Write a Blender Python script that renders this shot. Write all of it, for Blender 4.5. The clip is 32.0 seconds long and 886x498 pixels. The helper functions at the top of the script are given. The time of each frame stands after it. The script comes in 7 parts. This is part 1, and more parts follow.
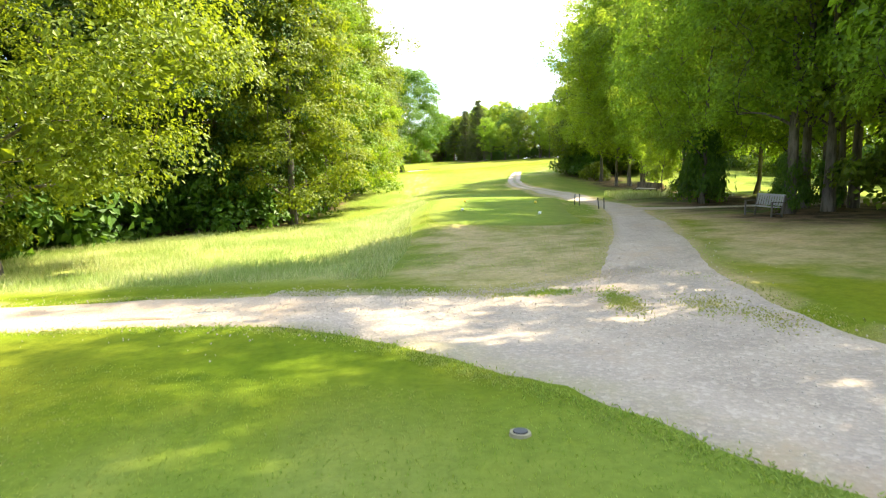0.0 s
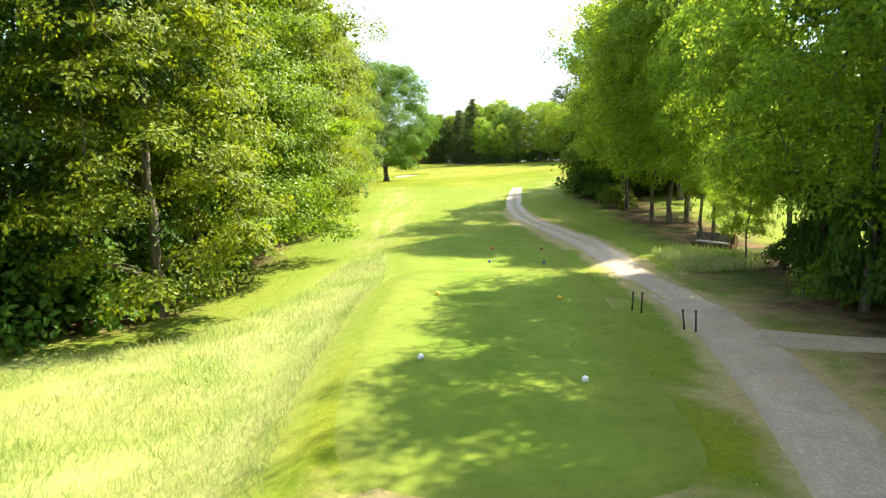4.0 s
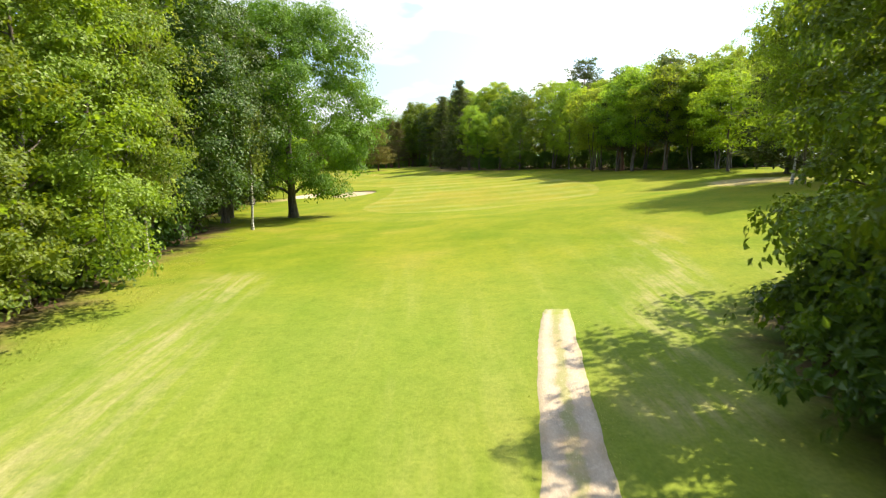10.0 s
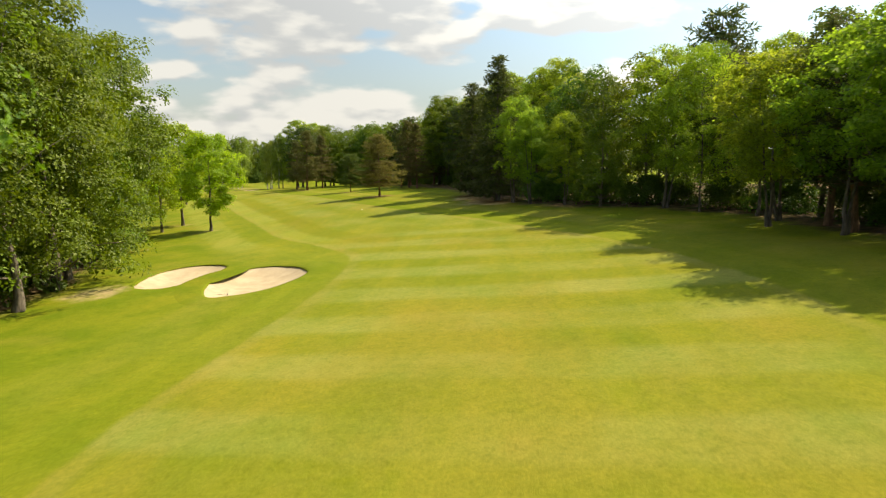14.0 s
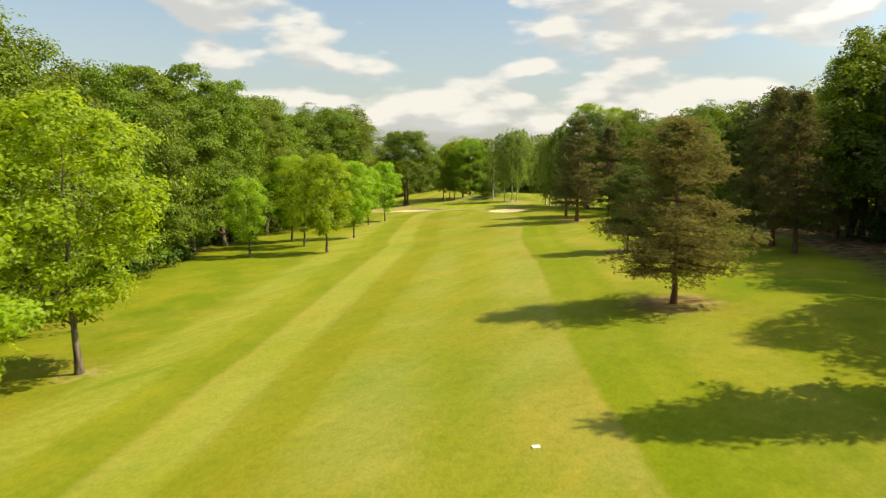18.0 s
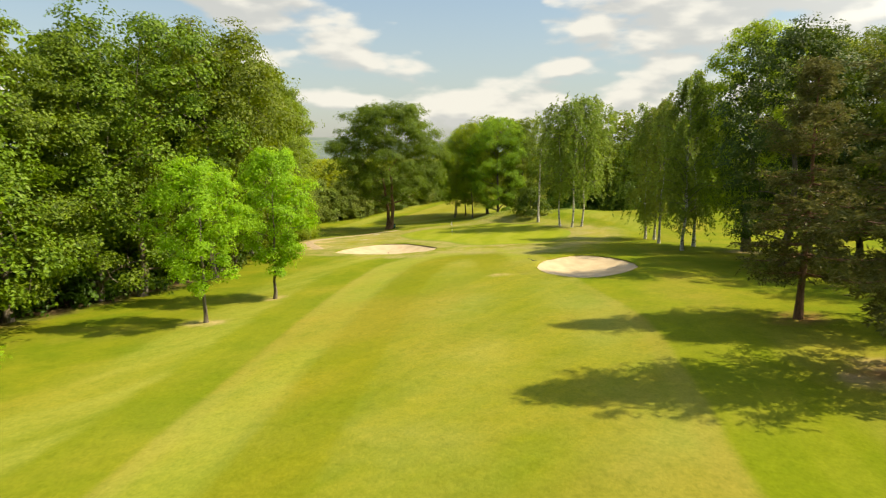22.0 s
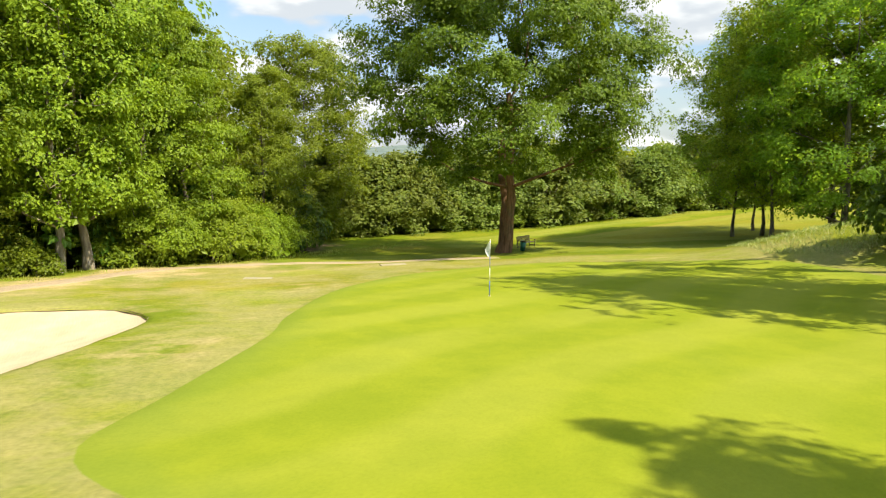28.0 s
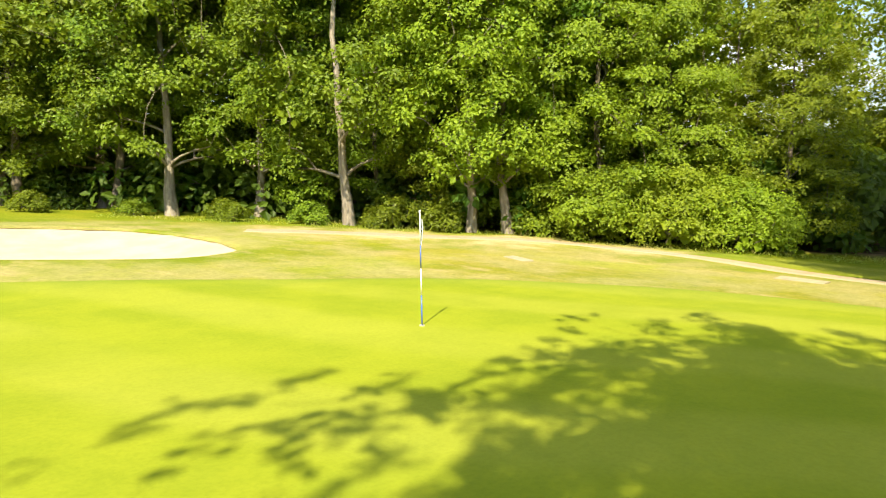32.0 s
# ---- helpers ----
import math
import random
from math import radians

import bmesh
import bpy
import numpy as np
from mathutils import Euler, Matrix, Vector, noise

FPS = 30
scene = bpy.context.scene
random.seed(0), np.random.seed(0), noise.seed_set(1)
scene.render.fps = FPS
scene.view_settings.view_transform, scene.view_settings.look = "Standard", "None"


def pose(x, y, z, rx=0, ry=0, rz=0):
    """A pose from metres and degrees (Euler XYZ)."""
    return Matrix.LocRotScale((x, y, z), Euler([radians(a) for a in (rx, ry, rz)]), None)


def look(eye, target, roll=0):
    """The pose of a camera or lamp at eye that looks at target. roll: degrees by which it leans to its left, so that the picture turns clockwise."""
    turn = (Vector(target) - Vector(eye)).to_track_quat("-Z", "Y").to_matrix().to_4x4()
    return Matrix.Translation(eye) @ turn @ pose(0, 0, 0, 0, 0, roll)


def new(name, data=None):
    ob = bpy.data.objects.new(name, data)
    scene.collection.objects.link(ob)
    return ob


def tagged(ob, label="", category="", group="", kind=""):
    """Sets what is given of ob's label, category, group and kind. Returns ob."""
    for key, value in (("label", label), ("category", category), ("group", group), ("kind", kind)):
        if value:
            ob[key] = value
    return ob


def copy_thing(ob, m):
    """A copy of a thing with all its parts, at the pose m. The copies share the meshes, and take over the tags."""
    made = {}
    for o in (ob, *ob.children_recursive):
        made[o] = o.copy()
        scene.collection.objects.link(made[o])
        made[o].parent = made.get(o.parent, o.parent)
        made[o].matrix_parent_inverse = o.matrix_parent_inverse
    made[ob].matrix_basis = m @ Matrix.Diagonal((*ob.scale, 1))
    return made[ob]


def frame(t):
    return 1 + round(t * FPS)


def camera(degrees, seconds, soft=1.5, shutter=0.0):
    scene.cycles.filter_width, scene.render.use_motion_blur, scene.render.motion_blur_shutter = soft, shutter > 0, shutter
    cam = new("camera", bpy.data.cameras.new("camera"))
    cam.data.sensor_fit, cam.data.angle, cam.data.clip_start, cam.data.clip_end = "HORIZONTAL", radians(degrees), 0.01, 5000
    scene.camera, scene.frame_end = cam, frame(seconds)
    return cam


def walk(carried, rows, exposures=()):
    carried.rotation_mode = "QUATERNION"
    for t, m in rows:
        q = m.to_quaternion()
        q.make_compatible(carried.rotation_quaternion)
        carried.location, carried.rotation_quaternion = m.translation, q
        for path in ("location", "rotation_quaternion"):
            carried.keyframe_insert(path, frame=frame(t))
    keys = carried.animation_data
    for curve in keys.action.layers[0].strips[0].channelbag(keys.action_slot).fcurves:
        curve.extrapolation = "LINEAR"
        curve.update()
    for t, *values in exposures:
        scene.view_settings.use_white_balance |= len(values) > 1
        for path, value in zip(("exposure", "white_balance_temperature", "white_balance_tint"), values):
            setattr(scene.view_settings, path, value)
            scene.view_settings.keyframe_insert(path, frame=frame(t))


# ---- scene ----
cam = camera(64.95, 32.0, soft=1.2, shutter=0.2)

PATH = [
    (0.0, (0.000, -0.000, 0.000), (0.000, 19.838, -2.541), -0.00),
    (0.5, (0.097, 1.624, 0.357), (0.091, 21.462, -2.180), -0.14),
    (1.0, (0.229, 3.408, 0.824), (0.227, 23.239, -1.768), -0.18),
    (1.5, (0.373, 5.446, 1.242), (0.385, 25.270, -1.405), -0.17),
    (2.0, (0.525, 7.782, 1.584), (0.562, 27.603, -1.091), -0.08),
    (2.5, (0.751, 10.582, 1.846), (0.808, 30.402, -0.835), -0.06),
    (3.0, (0.984, 13.522, 2.094), (1.051, 33.344, -0.567), 0.02),
    (3.5, (1.229, 16.592, 2.297), (1.321, 36.416, -0.350), 0.15),
    (5.5, (2.635, 32.290, 3.078), (2.900, 52.110, 0.408), 0.20),
    (6.0, (3.264, 38.100, 3.222), (3.521, 57.919, 0.551), -0.03),
    (6.5, (3.837, 44.295, 3.334), (4.114, 64.113, 0.655), -0.15),
    (7.0, (4.395, 50.743, 3.517), (4.663, 70.562, 0.844), -0.19),
    (7.5, (4.974, 57.479, 3.747), (5.244, 77.299, 1.084), -0.10),
    (8.0, (5.544, 64.228, 4.001), (5.804, 84.051, 1.353), -0.04),
    (8.5, (6.121, 70.961, 4.346), (6.370, 90.779, 1.664), 0.06),
    (9.0, (6.578, 77.690, 4.702), (6.824, 97.501, 1.966), 0.17),
    (9.5, (7.039, 84.487, 5.062), (7.269, 104.291, 2.273), 0.16),
    (10.0, (7.575, 92.062, 5.458), (7.790, 111.855, 2.599), 0.09),
    (10.5, (7.933, 100.315, 6.230), (8.187, 120.095, 3.282), 0.22),
    (11.0, (8.251, 108.395, 6.825), (8.521, 128.167, 3.827), 0.40),
    (11.5, (8.866, 117.220, 7.261), (9.119, 136.993, 4.266), 0.46),
    (12.0, (9.676, 126.405, 7.857), (9.863, 146.182, 4.879), 0.38),
    (12.5, (10.437, 135.799, 8.273), (10.546, 155.582, 5.332), 0.03),
    (13.0, (11.368, 145.904, 8.520), (11.379, 165.689, 5.594), -0.29),
    (13.5, (12.367, 156.717, 8.557), (11.964, 176.500, 5.647), -0.40),
    (14.0, (12.948, 167.869, 8.495), (11.615, 187.619, 5.639), -0.16),
    (14.5, (13.528, 179.530, 8.474), (11.142, 199.188, 5.665), 0.02),
    (16.5, (11.393, 230.505, 9.513), (3.734, 248.737, 6.522), 0.10),
    (17.0, (8.629, 242.613, 9.738), (-0.079, 260.364, 6.724), 0.03),
    (17.5, (5.227, 254.233, 9.831), (-4.378, 271.512, 6.804), -0.11),
    (18.0, (0.984, 265.993, 9.832), (-9.445, 282.789, 6.810), -0.16),
    (18.5, (-3.754, 277.521, 9.728), (-14.743, 293.958, 6.719), -0.29),
    (19.0, (-8.598, 288.581, 9.263), (-19.753, 304.905, 6.246), -0.45),
    (19.5, (-14.262, 299.352, 8.811), (-25.457, 315.646, 5.780), -0.34),
    (20.0, (-20.353, 309.783, 8.419), (-31.552, 326.068, 5.360), -0.18),
    (20.5, (-26.850, 319.823, 8.161), (-38.014, 336.132, 5.101), -0.19),
    (21.0, (-33.345, 329.947, 7.775), (-44.495, 346.270, 4.738), -0.20),
    (21.5, (-39.642, 339.864, 7.091), (-50.786, 356.195, 4.075), -0.17),
    (22.0, (-45.751, 349.850, 6.038), (-56.937, 366.152, 3.019), -0.04),
    (22.5, (-51.821, 359.827, 4.957), (-63.094, 376.074, 1.966), 0.07),
    (23.0, (-57.525, 369.036, 3.879), (-68.918, 385.203, 0.908), 0.18),
    (23.5, (-62.653, 377.432, 2.860), (-74.241, 393.465, -0.080), 0.38),
    (24.0, (-67.193, 384.960, 1.770), (-79.022, 400.814, -1.185), 0.65),
    (24.5, (-71.449, 392.002, 0.911), (-83.576, 407.623, -2.074), 0.74),
    (26.5, (-80.004, 416.945, -2.410), (-95.226, 429.663, -4.965), 0.01),
    (27.0, (-81.255, 422.405, -2.539), (-97.546, 433.701, -5.187), 0.31),
    (27.5, (-82.539, 427.912, -2.930), (-99.887, 437.491, -5.631), 0.29),
    (28.0, (-84.290, 432.792, -3.401), (-102.633, 440.294, -6.095), 0.22),
    (28.5, (-86.192, 437.150, -3.833), (-105.308, 442.382, -6.522), 0.11),
    (29.0, (-88.365, 441.146, -4.182), (-108.016, 443.719, -6.871), 0.10),
    (29.5, (-90.551, 444.566, -4.494), (-110.363, 444.176, -7.200), -0.02),
    (30.0, (-92.515, 447.425, -4.740), (-112.040, 444.051, -7.455), -0.15),
    (30.5, (-94.313, 449.915, -4.988), (-113.119, 443.679, -7.717), -0.32),
    (31.0, (-95.974, 452.013, -5.274), (-113.654, 443.068, -7.992), -0.42),
    (31.5, (-97.977, 453.665, -5.579), (-114.047, 442.072, -8.290), -0.56),
    (32.0, (-99.900, 454.880, -5.655), (-114.019, 440.989, -8.425), -0.90),
]
EXPOSURES = [(0.0, 2.36, 6350, 9), (1.0, 2.14, 6250, 9), (3.0, 2.08, 6100, 9), (6.0, 1.84, 6400, 9), (8.0, 1.76, 6350, 9), (10.0, 1.46, 6350, 9), (11.0, 1.10, 6400, 9), (12.0, 0.96, 6700, 8), (13.0, 0.84, 7000, 8), (17.0, 0.93, 7250, 8), (21.0, 0.92, 7350, 7), (24.0, 0.96, 7200, 7), (28.0, 1.24, 6500, 8), (32.0, 1.56, 6750, 9)]
walk(cam, [(t, look(eye, target, roll)) for t, eye, target, roll in PATH], EXPOSURES)

# ---- world, sun and sky ----
SUN_AZ, SUN_EL = radians(31.0), radians(48.5)   # from +x towards +y, above the horizon
SUN_DIR = Vector((math.cos(SUN_EL) * math.cos(SUN_AZ), math.cos(SUN_EL) * math.sin(SUN_AZ), math.sin(SUN_EL)))

world = bpy.data.worlds.new("sky")
scene.world = world
world.use_nodes = True
wn, wl = world.node_tree.nodes, world.node_tree.links
wn.clear()
w_out = wn.new("ShaderNodeOutputWorld")
w_bg = wn.new("ShaderNodeBackground")
w_bg.inputs["Strength"].default_value = 0.077
w_sky = wn.new("ShaderNodeTexSky")
w_sky.sky_type = "NISHITA"
w_sky.sun_disc = False
w_sky.sun_elevation = SUN_EL
w_sky.sun_rotation = math.pi / 2 - SUN_AZ
w_sky.air_density, w_sky.dust_density, w_sky.ozone_density = 1.0, 0.6, 1.0
w_tc = wn.new("ShaderNodeTexCoord")


def w_math(op, a, b=0.0):
    m = wn.new("ShaderNodeMath")
    m.operation = op
    for sock, v in zip(m.inputs, (a, b)):
        if isinstance(v, (int, float)):
            sock.default_value = v
        else:
            wl.new(v, sock)
    return m.outputs[0]


def w_range(value, a, b, c, d):
    r = wn.new("ShaderNodeMapRange")
    r.interpolation_type = "SMOOTHSTEP"
    for key, v in zip(("From Min", "From Max", "To Min", "To Max"), (a, b, c, d)):
        r.inputs[key].default_value = v
    wl.new(value, r.inputs["Value"])
    return r.outputs[0]


def cloud_noise(lift):
    """Heaped cloud: broad banks with puffs on them; lift looks a little higher up in the sky."""
    mp = wn.new("ShaderNodeMapping")
    mp.inputs["Scale"].default_value = (1.0, 1.0, 2.7)
    mp.inputs["Location"].default_value = (0.31, 0.62, 0.17 + 2.7 * lift)
    wl.new(w_tc.outputs["Generated"], mp.inputs["Vector"])
    t = wn.new("ShaderNodeTexNoise")
    t.inputs["Scale"].default_value, t.inputs["Detail"].default_value, t.inputs["Roughness"].default_value = 2.9, 7.0, 0.50
    wl.new(mp.outputs[0], t.inputs["Vector"])
    p = wn.new("ShaderNodeTexVoronoi")
    p.feature = "SMOOTH_F1"
    p.inputs["Scale"].default_value, p.inputs["Detail"].default_value = 11.0, 2.0
    wl.new(mp.outputs[0], p.inputs["Vector"])
    return w_math("SUBTRACT", t.outputs["Fac"], w_math("MULTIPLY", p.outputs["Distance"], 0.17))


w_c1, w_c2 = cloud_noise(0.0), cloud_noise(0.020)
w_cc = wn.new("ShaderNodeMix")
w_cc.data_type = "RGBA"
w_cc.inputs[6].default_value = (4.3, 4.5, 4.75, 1)
w_cc.inputs[7].default_value = (6.3, 6.3, 6.2, 1)
w_mix = wn.new("ShaderNodeMix")
w_mix.data_type = "RGBA"
wl.new(w_range(w_math("SUBTRACT", w_c1, w_c2), -0.05, 0.05, 0.0, 1.0), w_cc.inputs[0])
wl.new(w_range(w_c1, 0.355, 0.430, 0.0, 0.93), w_mix.inputs[0])
wl.new(w_cc.outputs[2], w_mix.inputs[7])
w_sep = wn.new("ShaderNodeSeparateXYZ")
wl.new(w_tc.outputs["Generated"], w_sep.inputs[0])
w_hz = wn.new("ShaderNodeMapRange")
w_hz.inputs["From Min"].default_value, w_hz.inputs["From Max"].default_value = 0.0, 0.26
w_hz.inputs["To Min"].default_value, w_hz.inputs["To Max"].default_value = 0.75, 0.05
wl.new(w_sep.outputs[2], w_hz.inputs["Value"])
w_dim = wn.new("ShaderNodeMix")
w_dim.data_type, w_dim.blend_type = "RGBA", "MULTIPLY"
w_dim.inputs[0].default_value = 1.0
w_dim.inputs[7].default_value = (1.0, 1.06, 1.10, 1)
wl.new(w_sky.outputs["Color"], w_dim.inputs[6])
w_haze = wn.new("ShaderNodeMix")
w_haze.data_type = "RGBA"
w_haze.inputs[7].default_value = (3.1, 3.35, 3.6, 1)
wl.new(w_hz.outputs[0], w_haze.inputs[0])
wl.new(w_dim.outputs[2], w_haze.inputs[6])
wl.new(w_haze.outputs[2], w_mix.inputs[6])
# cloud and haze are brighter towards the sun
w_dot = wn.new("ShaderNodeVectorMath")
w_dot.operation = "DOT_PRODUCT"
w_dot.inputs[1].default_value = SUN_DIR
wl.new(w_tc.outputs["Generated"], w_dot.inputs[0])
w_glow = wn.new("ShaderNodeMapRange")
w_glow.interpolation_type = "SMOOTHSTEP"
for w_key, w_val in (("From Min", 0.25), ("From Max", 1.0), ("To Min", 1.0), ("To Max", 2.4)):
    w_glow.inputs[w_key].default_value = w_val
wl.new(w_dot.outputs["Value"], w_glow.inputs["Value"])
w_lit = wn.new("ShaderNodeVectorMath")
w_lit.operation = "SCALE"
wl.new(w_mix.outputs[2], w_lit.inputs[0])
wl.new(w_glow.outputs[0], w_lit.inputs["Scale"])
wl.new(w_lit.outputs[0], w_bg.inputs["Color"])
wl.new(w_bg.outputs["Background"], w_out.inputs["Surface"])

sun_data = bpy.data.lights.new("sun", "SUN")
sun_data.energy, sun_data.angle, sun_data.color = 4.9, radians(0.55), (1.0, 0.87, 0.62)
sun = new("sun", sun_data)
sun.matrix_world = look(SUN_DIR * 300, (0, 0, 0))


# ---- materials ----
def mat_base(name):
    m = bpy.data.materials.new(name)
    m.use_nodes = True
    n, l = m.node_tree.nodes, m.node_tree.links
    return m, n, l, n["Principled BSDF"]


def noise_node(n, l, scale, detail=4.0, rough=0.55, vec=None, stretch=None):
    t = n.new("ShaderNodeTexNoise")
    t.inputs["Scale"].default_value, t.inputs["Detail"].default_value, t.inputs["Roughness"].default_value = scale, detail, rough
    if vec is None:
        vec = n.new("ShaderNodeNewGeometry").outputs["Position"]
    if stretch:
        mp = n.new("ShaderNodeMapping")
        mp.inputs["Scale"].default_value = stretch[:3]
        mp.inputs["Rotation"].default_value = (0, 0, stretch[3] if len(stretch) > 3 else 0)
        l.new(vec, mp.inputs["Vector"])
        vec = mp.outputs["Vector"]
    l.new(vec, t.inputs["Vector"])
    return t.outputs["Fac"]


def mapped(n, l, value, a, b, c=0.0, d=1.0):
    r = n.new("ShaderNodeMapRange")
    r.interpolation_type = "SMOOTHSTEP"
    for k, v in zip(("From Min", "From Max", "To Min", "To Max"), (a, b, c, d)):
        r.inputs[k].default_value = v
    l.new(value, r.inputs["Value"])
    return r.outputs["Result"]


def blend(n, l, fac, a, b, mode="MIX"):
    m = n.new("ShaderNodeMix")
    m.data_type, m.blend_type = "RGBA", mode
    for sock, v in ((m.inputs[0], fac), (m.inputs[6], a), (m.inputs[7], b)):
        if isinstance(v, (tuple, list)):
            sock.default_value = (*v, 1) if len(v) == 3 else v
        elif isinstance(v, (int, float)):
            sock.default_value = v
        else:
            l.new(v, sock)
    return m.outputs[2]


def calc(n, l, op, a, b=0.0):
    m = n.new("ShaderNodeMath")
    m.operation = op
    for sock, v in zip(m.inputs, (a, b)):
        if isinstance(v, (int, float)):
            sock.default_value = v
        else:
            l.new(v, sock)
    return m.outputs[0]


def bump(n, l, bsdf, height, strength, dist):
    b = n.new("ShaderNodeBump")
    b.inputs["Strength"].default_value, b.inputs["Distance"].default_value = strength, dist
    l.new(height, b.inputs["Height"])
    l.new(b.outputs["Normal"], bsdf.inputs["Normal"])


def leaf_mat(name, dark, light, through_col, thick=0.40):
    """Leaves: two tones that vary leaf by leaf and tree by tree, with light passing through the blade."""
    m, n, l, p = mat_base(name)
    isl = n.new("ShaderNodeNewGeometry").outputs["Random Per Island"]
    obr = n.new("ShaderNodeObjectInfo").outputs["Random"]
    big = noise_node(n, l, 0.35, 2.0)
    col = blend(n, l, isl, dark, light)
    col = blend(n, l, mapped(n, l, big, 0.35, 0.7, 0.0, 0.55), col, light)
    hs = n.new("ShaderNodeHueSaturation")
    l.new(mapped(n, l, obr, 0, 1, 0.488, 0.512), hs.inputs["Hue"])
    l.new(mapped(n, l, obr, 0, 1, 0.78, 1.18), hs.inputs["Value"])
    l.new(col, hs.inputs["Color"])
    l.new(hs.outputs["Color"], p.inputs["Base Color"])
    p.inputs["Roughness"].default_value = 0.5
    p.inputs["Specular IOR Level"].default_value = 0.2
    tr = n.new("ShaderNodeBsdfTranslucent")
    hs2 = n.new("ShaderNodeHueSaturation")
    hs2.inputs["Color"].default_value = (*through_col, 1)
    l.new(mapped(n, l, obr, 0, 1, 0.48, 0.51), hs2.inputs["Hue"])
    l.new(mapped(n, l, isl, 0, 1, 0.7, 1.2), hs2.inputs["Value"])
    l.new(hs2.outputs["Color"], tr.inputs["Color"])
    mx = n.new("ShaderNodeMixShader")
    mx.inputs[0].default_value = thick
    l.new(p.outputs[0], mx.inputs[1])
    l.new(tr.outputs[0], mx.inputs[2])
    l.new(mx.outputs[0], n["Material Output"].inputs["Surface"])
    return m


def bark_mat(name, a, b, scale=6.0, band=None):
    m, n, l, p = mat_base(name)
    obj = n.new("ShaderNodeTexCoord").outputs["Object"]
    v = noise_node(n, l, scale, 6, 0.65, obj, (1, 1, 0.18))
    w = noise_node(n, l, 0.9, 3, 0.5, obj)
    col = blend(n, l, mapped(n, l, v, 0.35, 0.65), a, b)
    col = blend(n, l, mapped(n, l, w, 0.5, 0.75, 0, 0.45), col, (0.10, 0.115, 0.055))
    if band:
        s = noise_node(n, l, 2.2, 4, 0.6, obj, (0.7, 0.7, 3.2))
        col = blend(n, l, mapped(n, l, s, 0.50, 0.60), col, band)
    l.new(col, p.inputs["Base Color"])
    p.inputs["Roughness"].default_value = 0.88
    bump(n, l, p, v, 0.8, 0.03)
    return m


def plain_mat(name, col, rough=0.6, metal=0.0, var=0.12, scale=14.0):
    m, n, l, p = mat_base(name)
    obj = n.new("ShaderNodeTexCoord").outputs["Object"]
    v = noise_node(n, l, scale, 5, 0.6, obj)
    c = blend(n, l, v, tuple(x * (1 - var * 1.5) for x in col), tuple(min(1, x * (1 + var)) for x in col))
    l.new(c, p.inputs["Base Color"])
    p.inputs["Roughness"].default_value, p.inputs["Metallic"].default_value = rough, metal
    bump(n, l, p, v, 0.15, 0.005)
    return m


def wood_mat(name, a, b):
    m, n, l, p = mat_base(name)
    obj = n.new("ShaderNodeTexCoord").outputs["Object"]
    v = noise_node(n, l, 9, 6, 0.6, obj, (0.6, 6, 6))
    w = noise_node(n, l, 3, 3, 0.5, obj)
    col = blend(n, l, v, a, b)
    col = blend(n, l, mapped(n, l, w, 0.5, 0.8, 0, 0.4), col, tuple(0.5 * x for x in a))
    l.new(col, p.inputs["Base Color"])
    p.inputs["Roughness"].default_value = 0.75
    bump(n, l, p, v, 0.3, 0.004)
    return m


def attr(n, name):
    a = n.new("ShaderNodeAttribute")
    a.attribute_name = name
    return a.outputs["Fac"]


